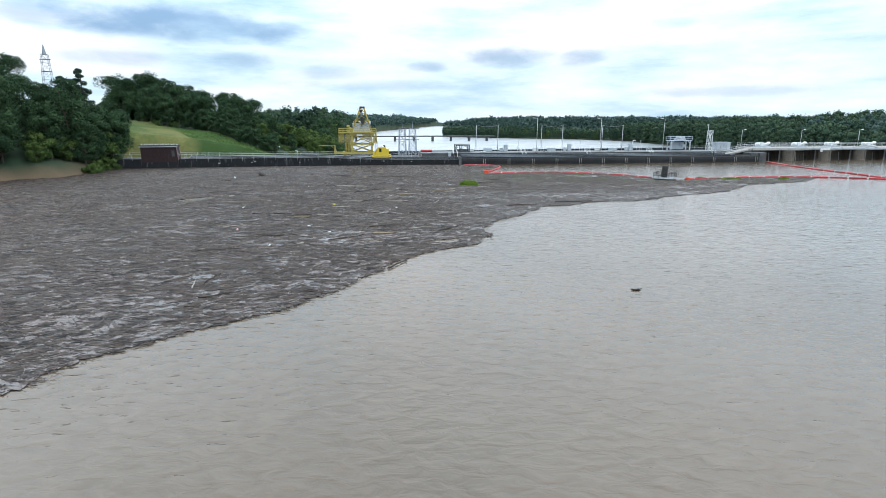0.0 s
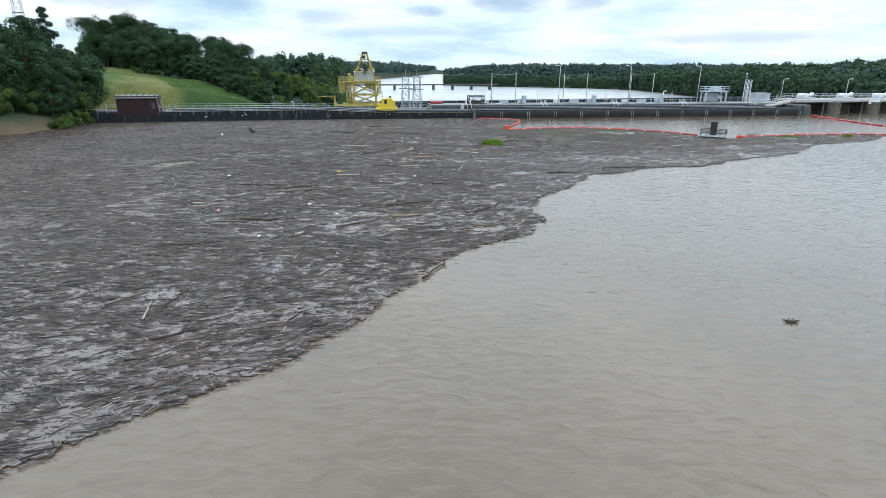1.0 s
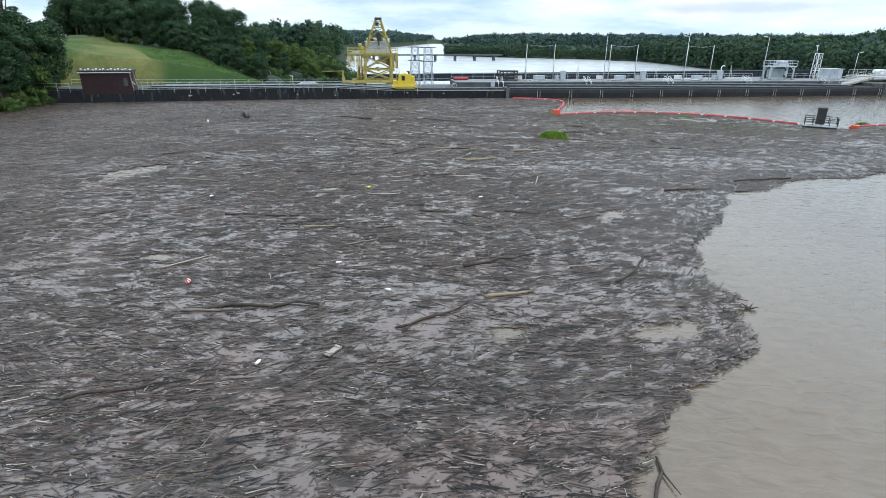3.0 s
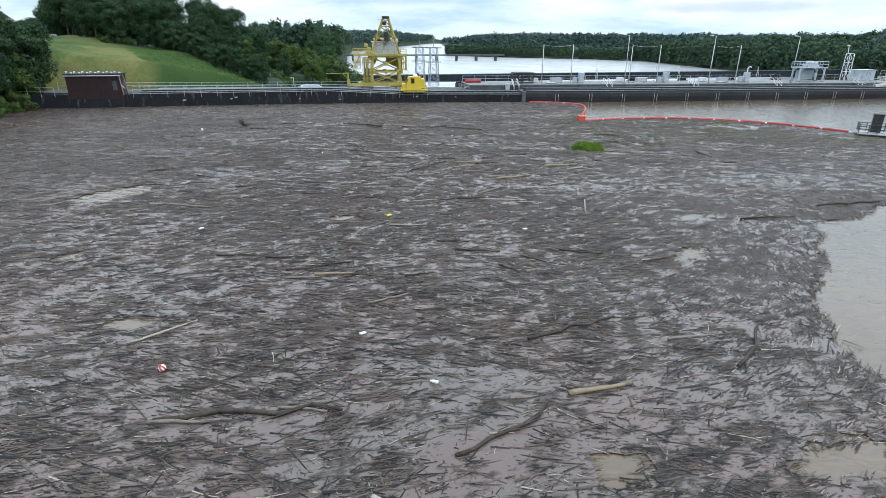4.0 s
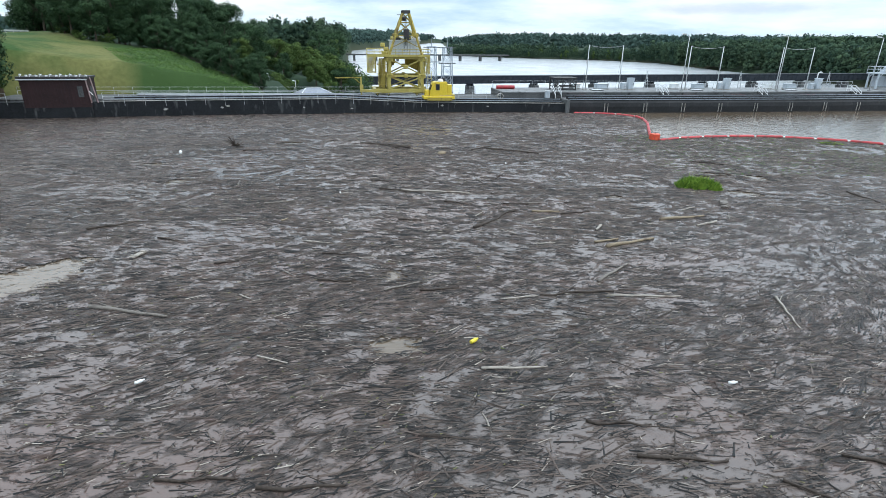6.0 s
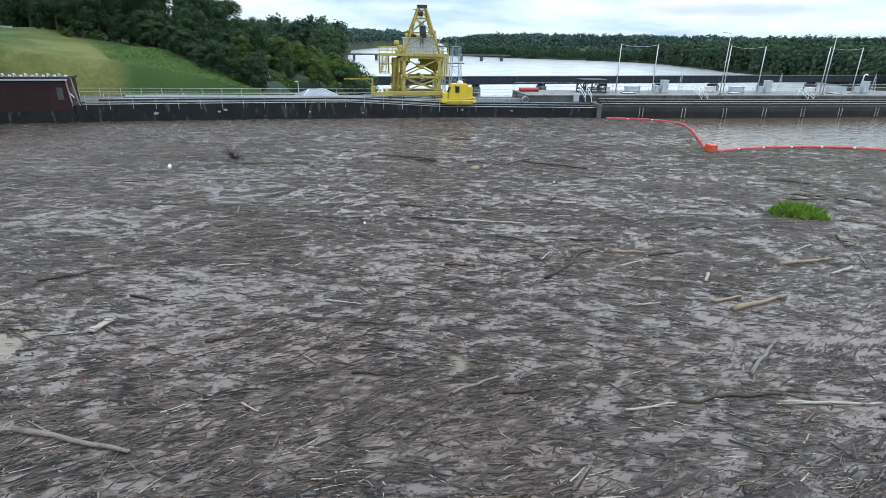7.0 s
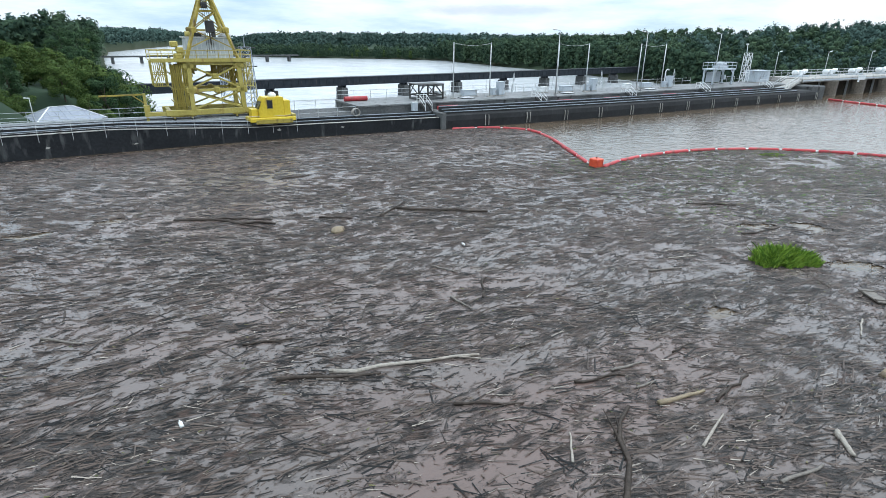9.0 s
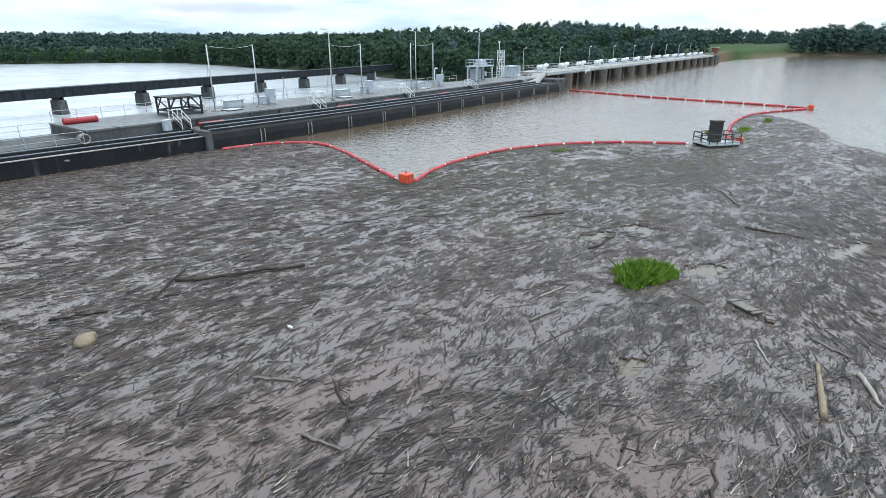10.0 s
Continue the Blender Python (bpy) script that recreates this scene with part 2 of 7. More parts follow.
CONCRETE = surface("weathered_concrete", (0.22, 0.21, 0.19), (0.40, 0.385, 0.355), 0.8, fine=5, coarse=0.35, bump=0.4, stain=(0.10, 0.095, 0.085), stain_amount=0.45, streak=2.0)
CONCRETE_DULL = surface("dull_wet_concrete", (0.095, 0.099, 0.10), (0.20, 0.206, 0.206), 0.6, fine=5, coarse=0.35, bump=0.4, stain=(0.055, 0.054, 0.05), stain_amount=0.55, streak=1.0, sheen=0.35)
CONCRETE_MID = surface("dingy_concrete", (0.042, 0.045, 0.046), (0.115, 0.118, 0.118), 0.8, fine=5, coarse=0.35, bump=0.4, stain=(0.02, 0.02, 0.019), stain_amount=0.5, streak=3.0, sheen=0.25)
CONCRETE_BROWN = surface("silt_stained_concrete", (0.055, 0.047, 0.037), (0.17, 0.142, 0.112), 0.8, fine=4, coarse=0.5, bump=0.5, stain=(0.035, 0.03, 0.026), stain_amount=0.6, streak=4.0)
STEEL = surface("galvanised_steel", (0.38, 0.40, 0.415), (0.54, 0.555, 0.56), 0.5, 0.35, fine=8, coarse=2, bump=0.08, stain=(0.22, 0.19, 0.16), stain_amount=0.15)
STEEL_BLUE = surface("weathered_tower_steel", (0.17, 0.20, 0.23), (0.28, 0.31, 0.34), 0.6, 0.2, fine=8, coarse=1.5, bump=0.05)
STEEL_DARK = surface("dark_weathered_steel", (0.022, 0.023, 0.024), (0.07, 0.068, 0.065), 0.6, 0.3, fine=8, coarse=1.5, bump=0.15, sheen=0.3)
PAINT_WHITE = surface("chalky_white_paint", (0.58, 0.60, 0.61), (0.74, 0.75, 0.75), 0.5, fine=7, coarse=1.2, bump=0.08, stain=(0.34, 0.31, 0.27), stain_amount=0.25, streak=3)
PAINT_GREY = surface("pale_grey_paint", (0.33, 0.37, 0.41), (0.47, 0.51, 0.545), 0.5, fine=6, coarse=1.0, bump=0.08, stain=(0.25, 0.24, 0.22), stain_amount=0.2, streak=4)
YELLOW = surface("faded_yellow_paint", (0.28, 0.228, 0.042), (0.44, 0.375, 0.10), 0.5, fine=7, coarse=0.9, bump=0.1, stain=(0.22, 0.14, 0.035), stain_amount=0.3, streak=3)
YELLOW_DULL = surface("grimy_yellow_paint", (0.22, 0.17, 0.022), (0.40, 0.32, 0.06), 0.6, fine=7, coarse=0.8, bump=0.15, stain=(0.10, 0.065, 0.02), stain_amount=0.5, streak=4)
YELLOW_CAB = surface("cab_yellow_paint", (0.52, 0.38, 0.012), (0.66, 0.50, 0.04), 0.4, fine=6, coarse=0.8, bump=0.05, stain=(0.30, 0.19, 0.03), stain_amount=0.15, streak=4)
RED_FLOAT = surface("red_float_plastic", (0.30, 0.018, 0.026), (0.45, 0.045, 0.052), 0.5, fine=5, coarse=0.8, bump=0.08, per_piece=0.35, stain=(0.20, 0.035, 0.03), stain_amount=0.35)
ORANGE = surface("orange_plastic", (0.50, 0.055, 0.022), (0.64, 0.10, 0.04), 0.45, fine=5, coarse=1, bump=0.05, stain=(0.35, 0.07, 0.03), stain_amount=0.2)
RUST_PINK = surface("faded_pinkish_steel", (0.20, 0.13, 0.13), (0.36, 0.27, 0.26), 0.6, fine=6, coarse=1, bump=0.1, stain=(0.12, 0.06, 0.05), stain_amount=0.3)
MAROON = surface("maroon_cladding", (0.018, 0.010, 0.0105), (0.038, 0.018, 0.0185), 0.6, fine=4, coarse=0.6, bump=0.15, stain=(0.022, 0.012, 0.013), stain_amount=0.5, streak=4, sheen=0.25)
BLACK = surface("black_rubber", (0.012, 0.012, 0.012), (0.03, 0.03, 0.03), 0.6, fine=8, bump=0.1)
CLAY = surface("bare_dark_clay", (0.03, 0.022, 0.015), (0.09, 0.07, 0.05), 0.9, fine=5, coarse=1, bump=0.5, sheen=0.1)
BRICK = surface("old_red_brick", (0.16, 0.07, 0.055), (0.26, 0.12, 0.09), 0.85, fine=8, coarse=1, bump=0.2, sheen=0.2)
BRIDGE_STEEL = surface("black_bridge_steel", (0.010, 0.013, 0.017), (0.032, 0.037, 0.045), 0.65, fine=5, coarse=0.5, bump=0.1, sheen=0.12, stain=(0.05, 0.045, 0.042), stain_amount=0.2, streak=3)
GLASS_DARK = surface("dark_window_glass", (0.02, 0.024, 0.028), (0.03, 0.035, 0.04), 0.08, fine=1, bump=0.0)
ROOF_METAL = surface("grey_metal_roof", (0.20, 0.225, 0.27), (0.28, 0.305, 0.35), 0.5, 0.1, fine=3, coarse=0.4, bump=0.08)
LEAF = surface("oak_leaves", (0.014, 0.031, 0.016), (0.056, 0.098, 0.044), 0.75, fine=0.5, coarse=0.1, bump=0.0, island=0.35, sheen=0.06)
LEAF_LIGHT = surface("willow_leaves", (0.032, 0.062, 0.018), (0.095, 0.135, 0.038), 0.75, fine=0.5, coarse=0.12, bump=0.0, island=0.35, sheen=0.06)
LEAF_PINE = surface("pine_needles", (0.005, 0.015, 0.009), (0.030, 0.055, 0.028), 0.7, fine=0.8, coarse=0.1, bump=0.0, island=0.5, sheen=0.2)
# Some distance haze is put into this colour, lifting its darks towards blue-green.
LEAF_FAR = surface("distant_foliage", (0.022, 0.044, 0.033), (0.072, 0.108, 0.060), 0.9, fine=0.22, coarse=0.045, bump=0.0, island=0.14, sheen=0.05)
BARK = surface("tree_bark", (0.04, 0.032, 0.025), (0.11, 0.09, 0.07), 0.85, fine=6, coarse=1, bump=0.5, sheen=0.15)
# Aerial haze mixed into the leaf colour: far woods paler and bluer.
LEAF_HAZE = surface("haze_tinted_foliage", (0.038, 0.068, 0.062), (0.082, 0.122, 0.102), 0.95, fine=0.1, coarse=0.012, bump=0.0, island=0.10, sheen=0.02)
LEAF_WEED = surface("weed_leaves", (0.045, 0.10, 0.02), (0.11, 0.18, 0.045), 0.7, fine=0.8, coarse=0.15, bump=0.0, island=0.5, sheen=0.15)
GRASS_OLIVE = surface("olive_leaf_scraps", (0.06, 0.07, 0.025), (0.14, 0.13, 0.06), 0.6, fine=3, coarse=0.5, bump=0.0, island=0.5, sheen=0.2)
GRASS_BLADE = surface("fresh_grass", (0.05, 0.12, 0.010), (0.24, 0.36, 0.05), 0.6, fine=3, coarse=0.8, bump=0.0, island=0.5, sheen=0.2)
PLASTIC_WHITE = surface("white_plastic", (0.66, 0.66, 0.64), (0.80, 0.80, 0.78), 0.4, fine=4, bump=0.02)
PLASTIC_YELLOW = surface("yellow_plastic", (0.60, 0.48, 0.03), (0.75, 0.62, 0.06), 0.4, fine=4, bump=0.02)


def ground_material():
    """Mown grass, rough grass, bare clay and woodland floor, by the lie of the land."""
    m = bpy.data.materials.new("ground")
    m.use_nodes = True
    nodes, links = m.node_tree.nodes, m.node_tree.links
    bsdf = nodes["Principled BSDF"]
    tc = nodes.new("ShaderNodeTexCoord")

    def nz(scale, detail):
        n = nodes.new("ShaderNodeTexNoise")
        n.inputs["Scale"].default_value, n.inputs["Detail"].default_value = scale, detail
        links.new(tc.outputs["Object"], n.inputs["Vector"])
        return n

    fine, patch, broad = nz(1.4, 6), nz(0.09, 5), nz(0.02, 3)
    grass = nodes.new("ShaderNodeValToRGB")
    grass.color_ramp.elements[0].position, grass.color_ramp.elements[0].color = 0.36, (0.038, 0.078, 0.020, 1)
    grass.color_ramp.elements[1].position, grass.color_ramp.elements[1].color = 0.60, (0.142, 0.142, 0.052, 1)
    links.new(patch.outputs[0], grass.inputs[0])
    tuft = nodes.new("ShaderNodeValToRGB")
    tuft.color_ramp.elements[0].position, tuft.color_ramp.elements[0].color = 0.3, (0.72, 0.75, 0.7, 1)
    tuft.color_ramp.elements[1].position, tuft.color_ramp.elements[1].color = 0.7, (1.0, 1.0, 1.0, 1)
    links.new(fine.outputs[0], tuft.inputs[0])
    mul = nodes.new("ShaderNodeMixRGB")
    mul.blend_type = "MULTIPLY"
    mul.inputs[0].default_value = 1.0
    links.new(grass.outputs[0], mul.inputs[1])
    links.new(tuft.outputs[0], mul.inputs[2])
    att = nodes.new("ShaderNodeAttribute")
    att.attribute_name = "cover"
    split = nodes.new("ShaderNodeSeparateColor")
    links.new(att.outputs["Color"], split.inputs[0])
    wood = nodes.new("ShaderNodeMixRGB")
    links.new(split.outputs[0], wood.inputs[0])
    wood.inputs[2].default_value = (0.026, 0.044, 0.026, 1)
    weed = nodes.new("ShaderNodeMixRGB")
    links.new(split.outputs[2], weed.inputs[0])
    links.new(mul.outputs[0], weed.inputs[1])
    weed.inputs[2].default_value = (0.036, 0.066, 0.020, 1)
    links.new(weed.outputs[0], wood.inputs[1])
    clay = nodes.new("ShaderNodeMixRGB")
    links.new(split.outputs[1], clay.inputs[0])
    links.new(wood.outputs[0], clay.inputs[1])
    clay.inputs[2].default_value = (0.13, 0.092, 0.06, 1)
    links.new(clay.outputs[0], bsdf.inputs["Base Color"])
    bsdf.inputs["Roughness"].default_value = 0.9
    bsdf.inputs["Specular IOR Level"].default_value = 0.1
    bp = nodes.new("ShaderNodeBump")
    bp.inputs["Strength"].default_value, bp.inputs["Distance"].default_value = 0.6, 0.15
    links.new(fine.outputs[0], bp.inputs["Height"])
    links.new(bp.outputs[0], bsdf.inputs["Normal"])
    return m


GROUND = ground_material()


# ---- building helpers ----
def link_mesh(name, bm, material, parent=None, smooth=False):
    me = bpy.data.meshes.new(name)
    bm.normal_update()
    bm.to_mesh(me)
    bm.free()
    me.materials.append(material)
    if smooth:
        me.polygons.foreach_set("use_smooth", [True] * len(me.polygons))
    ob = new(name, me)
    if parent:
        ob.parent = parent
    return ob


def part(name, bm, material, parent, label="", smooth=False):
    ob = link_mesh(name, bm, material, parent, smooth)
    return tagged(ob, label) if label else ob


def thing(name, m, label, category, group="", kind=""):
    ob = new(name)
    ob.matrix_world = m
    return tagged(ob, label, category, group, kind)


def mass(name, verts, faces, material, smooth=False, parent=None):
    """One mesh from whole arrays: verts (n, 3), faces (k, 3 or 4)."""
    me = bpy.data.meshes.new(name)
    verts, faces = np.asarray(verts, dtype=np.float32), np.asarray(faces, dtype=np.int32)
    k = faces.shape[1]
    me.vertices.add(len(verts))
    me.vertices.foreach_set("co", verts.ravel())
    me.loops.add(faces.size)
    me.loops.foreach_set("vertex_index", faces.ravel())
    me.polygons.add(len(faces))
    me.polygons.foreach_set("loop_start", np.arange(0, faces.size, k, dtype=np.int32))
    if smooth:
        me.polygons.foreach_set("use_smooth", np.ones(len(faces), dtype=bool))
    me.update(calc_edges=True)
    me.validate()
    me.materials.append(material)
    ob = new(name, me)
    if parent:
        ob.parent = parent
    return ob


def box(bm, x0, x1, y0, y1, z0, z1, m=None, bevel=0.0):
    made = bmesh.ops.create_cube(bm, size=1.0, matrix=Matrix.Translation(((x0 + x1) / 2, (y0 + y1) / 2, (z0 + z1) / 2)) @ Matrix.Diagonal((x1 - x0, y1 - y0, z1 - z0, 1)))
    vs = made["verts"]
    if bevel:
        es = list({e for v in vs for e in v.link_edges})
        out = bmesh.ops.bevel(bm, geom=es, offset=bevel, segments=1, affect="EDGES")
        vs = list({v for f in out["faces"] for v in f.verts} | {v for v in vs if v.is_valid})
    if m is not None:
        bmesh.ops.transform(bm, matrix=m, verts=vs)
    return vs


def bar(bm, p, q, r, r2=None, sides=6):
    """A round bar from p to q."""
    p, q = Vector(p), Vector(q)
    d = q - p
    m = Matrix.Translation((p + q) / 2) @ d.to_track_quat("Z", "Y").to_matrix().to_4x4()
    bmesh.ops.create_cone(bm, cap_ends=True, segments=sides, radius1=r, radius2=r if r2 is None else r2, depth=d.length, matrix=m)


def beam(bm, p, q, w, h=None):
    """A square bar from p to q."""
    p, q = Vector(p), Vector(q)
    d = q - p
    m = Matrix.Translation((p + q) / 2) @ d.to_track_quat("Z", "Y").to_matrix().to_4x4()
    bmesh.ops.create_cube(bm, size=1.0, matrix=m @ Matrix.Diagonal((w, h or w, d.length, 1)))


def extrude_profile(bm, profile, u0, u1, cuts=1):
    """Sweeps a closed outline of (v, z) along u."""
    rings = []
    for i in range(cuts + 1):
        u = u0 + (u1 - u0) * i / cuts
        rings.append([bm.verts.new((u, v, z)) for v, z in profile])
    n = len(profile)
    for a, b in zip(rings, rings[1:]):
        for i in range(n):
            bm.faces.new((a[i], b[i], b[(i + 1) % n], a[(i + 1) % n]))
    bm.faces.new(rings[0])
    bm.faces.new(rings[-1][::-1])
    bmesh.ops.recalc_face_normals(bm, faces=bm.faces[:])


def one(maker, *args, **kw):
    bm = bmesh.new()
    maker(bm, *args, **kw)
    return bm


def curve_points(points, step):
    """Points at even steps along a smooth curve through the given ones."""
    p = np.array(points, dtype=float)
    p = np.vstack([2 * p[0] - p[1], p, 2 * p[-1] - p[-2]])
    out = []
    for i in range(1, len(p) - 2):
        a, b, c, d = p[i - 1], p[i], p[i + 1], p[i + 2]
        for s in np.linspace(0, 1, 12, endpoint=False):
            out.append(0.5 * (2 * b + (c - a) * s + (2 * a - 5 * b + 4 * c - d) * s * s + (3 * b - a - 3 * c + d) * s ** 3))
    out.append(p[-2])
    out = np.array(out)
    run = np.concatenate([[0], np.cumsum(np.linalg.norm(np.diff(out, axis=0), axis=1))])
    at = np.arange(0, run[-1], step)
    return np.stack([np.interp(at, run, out[:, k]) for k in range(p.shape[1])], 1)


DAM = pose(0, 133.0, 0, 0, 0, 7.01)        # along the dam: u; away from the lake: v


def at_dam(u, v, z, turn=0):
    return DAM @ pose(u, v, z, 0, 0, turn)


def wobble(x, y, scale, seed):
    """Cheap smooth noise on arrays, about -1 to 1."""
    r = np.random.RandomState(seed)
    total = np.zeros_like(np.asarray(x, dtype=float))
    for k in range(6):
        a, ph, f = r.uniform(0, 6.283), r.uniform(0, 6.283), r.uniform(0.6, 1.8) / scale
        total += np.sin((x * math.cos(a) + y * math.sin(a)) * f * 6.283 + ph)
    return total / 3.2


# ---- land, lake and river ----
LEFT_Y = [-900, 40, 96, 100, 103, 112, 121, 134, 146, 200, 250, 360, 500, 750, 1030, 1083, 2650, 2720, 6000]
LEFT_X = [-150, -86, -76.3, -75, -70, -70.5, -71, -72, -34, -34.5, -50, -60, -78, -112, -140, -151, 5, 90, 90]
RIGHT_Y = [-900, 0, 60, 126, 152, 172, 176, 180, 186, 356, 487, 560, 700, 760, 810, 880, 1000, 1500, 2650, 6000]
RIGHT_X = [1300, 600, 500, 458, 432, 404, 340, 285, 240, 234, 248, 242, 246, 200, 110, 18, 22, 40, 60, 60]
RIVER_Z = -14.0


def inland(x, y):
    """How far inside the land a place lies on the left and on the right shore."""
    return np.interp(y, LEFT_Y, LEFT_X) - x, x - np.interp(y, RIGHT_Y, RIGHT_X)


def height(x, y):
    x, y = np.asarray(x, dtype=float), np.asarray(y, dtype=float)
    dl, dr = inland(x, y)
    dam_y = 133 + 0.123 * x
    upstream = y < dam_y + 5
    rough = wobble(x, y, 60, 3) * 0.8 + wobble(x, y, 17, 4) * 0.25
    # left bank above the dam: a cut clay bank, then woodland rising
    bank = np.clip(dl * 0.9, -4, 2.4) + np.clip(dl - 3, 0, 60) * 0.16
    # left of the river: grassed shoulder falling to a low shelf
    hill = np.clip(2.0 + 0.2 * (-45 - x) - 1.1 * np.clip(x + 43, 0, 20), -30, 9.9 + 0.2 * wobble(x, y, 30, 9)) - 0.12 * np.clip(y - 178, 0, 70)
    shelf = np.clip(RIVER_Z + 0.6 * dl, -20, -9) + np.clip(dl - 10, 0, 400) * 0.03
    blend = np.clip((y - 190) / 60, 0, 1)
    low = np.minimum(hill, RIVER_Z + 1.2 * dl + 3) * (1 - blend) + np.maximum(shelf, np.minimum(hill, 3) * (1 - blend)) * blend
    # level yard of the low house
    yard = -4.6 + 0.8 * np.clip(np.maximum(np.abs(x + 41) - 6.5, np.abs(y - 180) - 6.5), 0, 30)
    low = np.minimum(low, np.where(np.abs(y - 180) < 40, yard, 90))
    left = np.where(upstream, bank, low)
    left = left + np.clip((y - 900) / 500, 0, 1) * np.clip(dl, 0, 300) * 0.02
    # right shore: low by the lake, a wooded slope along the river, hills beyond
    lake_side = np.clip(dr * 0.35, -4, 3.0) + np.clip(dr - 10, 0, 150) * 0.02
    steep = np.interp(y, [180, 500, 620, 800, 1200], [0.03, 0.085, 0.05, 0.02, 0.03])
    river_side = np.clip(RIVER_Z + dr * 0.5, -20, -12) + np.clip(dr - 4, 0, 260) * steep
    river_side = np.where(y < 260, np.maximum(river_side, np.clip(-14 + dr * 0.8, -20, 3.0 - np.clip(y - 200, 0, 60) * 0.25)), river_side)
    right = np.where(y < 133 + 0.123 * x + 3, lake_side, river_side)
    right = np.where((y >= 165) & (y < 200) & (x > 236), np.maximum(right, 3.2 - np.abs(y - 186) * 0.05), right)
    right = np.where((x > 300) & (y >= 133 + 0.123 * x - 60) & (y < 260), np.maximum(lake_side, np.minimum(right, 4.5)), right)
    far = np.clip((y - 1500) / 1000, 0, 1) * (14 + 4 * wobble(x, y, 900, 12)) * np.clip((np.maximum(dl, dr) - 20) / 250, 0, 1)
    base = np.where(dl > dr, left, right)
    land = np.maximum(dl, dr) > 0
    return np.where(land, base + rough * np.clip(np.maximum(dl, dr) / 10, 0, 1) + far, np.where(upstream, np.clip(base, -4, -0.6), np.clip(base, -20, -14.8)))


def stretched(lo, hi, fine_lo, fine_hi, step, grow):
    inner = list(np.arange(fine_lo, fine_hi + step, step))
    s, v = step, inner[-1]
    while v < hi:
        s *= grow
        v += s
        inner.append(v)
    s, v = step, inner[0]
    while v > lo:
        s *= grow
        v -= s
        inner.insert(0, v)
    return np.array(inner)


def build_ground():
    xs = stretched(-4200, 4800, -130, -30, 2.5, 1.05)
    ys = stretched(-800, 4700, 85, 215, 2.5, 1.03)
    gx, gy = np.meshgrid(xs, ys)
    gz = height(gx, gy)
    verts = np.stack([gx.ravel(), gy.ravel(), gz.ravel()], 1)
    nx, ny = len(xs), len(ys)
    i = np.arange(nx * ny).reshape(ny, nx)
    faces = np.stack([i[:-1, :-1].ravel(), i[:-1, 1:].ravel(), i[1:, 1:].ravel(), i[1:, :-1].ravel()], 1)
    ob = mass("ground", verts, faces, GROUND, True)
    x, y, z = verts.T
    dl, dr = inland(x, y)
    edge = np.interp(x, [-92, -86, -81, -74, -66, -58, -51, -43], [172, 168, 164, 171, 166, 158, 153, 149])
    meadow = (x < -40) & (x > -125) & (y > 128) & (y < edge + 2) & (dl > dr)
    crest = (x < -90) & (y > 128) & (y < 185) & (dl > dr)
    levee = (x > 292) & (y > 133 + 0.123 * x - 40) & (y < 230) & (x < 430)
    wood = np.where(meadow | crest | levee, 0.0, 1.0)
    dam_y = 133 + 0.123 * x
    shore = np.where((y < dam_y) | (x > 236) & (y < 215), 2.4, -11.5)
    clay = np.clip((shore - z) / 1.5, 0, 1) * np.where(y < dam_y, 1, 0.25)
    weeds = np.clip((x + 66.5 + 0.75 * (y - 147)) / 2.5 + 0.6 * wobble(x, y, 14, 41), 0, 1) * (1 - wood)
    clay = np.where((x > 240) & (x < 322) & (y > 150) & (y < 184), 0.9, clay)
    cover = np.stack([wood, clay, weeds, 0 * wood + 1], 1).astype(np.float32)
    layer = ob.data.color_attributes.new("cover", "FLOAT_COLOR", "POINT")
    layer.data.foreach_set("color", cover.ravel())
    return tagged(ob, "grassed shoulder and woodland ground with bare clay banks", "ground", kind="structure")


build_ground()

lake_bm = bmesh.new()
corners = [(-400, -900, 0), (1700, -900, 0), (1700, 133 + 0.123 * 1700, 0), (-400, 133 - 0.123 * 400, 0)]
lake_bm.faces.new([lake_bm.verts.new((x, y + (3 if y > 0 else 0), z)) for x, y, z in corners])
tagged(link_mesh("lake_water", lake_bm, LAKE), "silty grey-brown reservoir water with small ripples", "water", kind="structure")
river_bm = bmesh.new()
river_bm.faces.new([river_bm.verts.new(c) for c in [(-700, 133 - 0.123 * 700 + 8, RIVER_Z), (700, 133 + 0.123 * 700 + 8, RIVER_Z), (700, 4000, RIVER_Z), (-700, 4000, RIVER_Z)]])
tagged(link_mesh("river_water", river_bm, RIVER), "flooding river water below the dam, coloured pale with sky reflection", "water", kind="structure")

# ---- the dam ----
BOW_U = [-75, -66, -55, -44, -30, -18, -8, 5, 22, 40, 84, 100]
BOW_V = [-3.0, -2.4, -1.4, -0.4, 0.6, 1.4, 0.9, -0.4, -1.1, -1.0, -0.5, 0]


def bow(u):
    """How far the lake face of the dam swings back from its straight line."""
    return float(np.interp(u, BOW_U, BOW_V) + np.interp(u - 5, BOW_U, BOW_V) + np.interp(u + 5, BOW_U, BOW_V)) / 3


def crest(u):
    """The left wall sinks beside the crane."""
    return -0.66 * min(1.0, max(0.0, (u + 28) / 12))


def bent(bm, drop=False):
    for v in bm.verts:
        if drop and v.co.z > 0.5:
            v.co.z += crest(v.co.x)
        v.co.y += bow(v.co.x)
    return bm


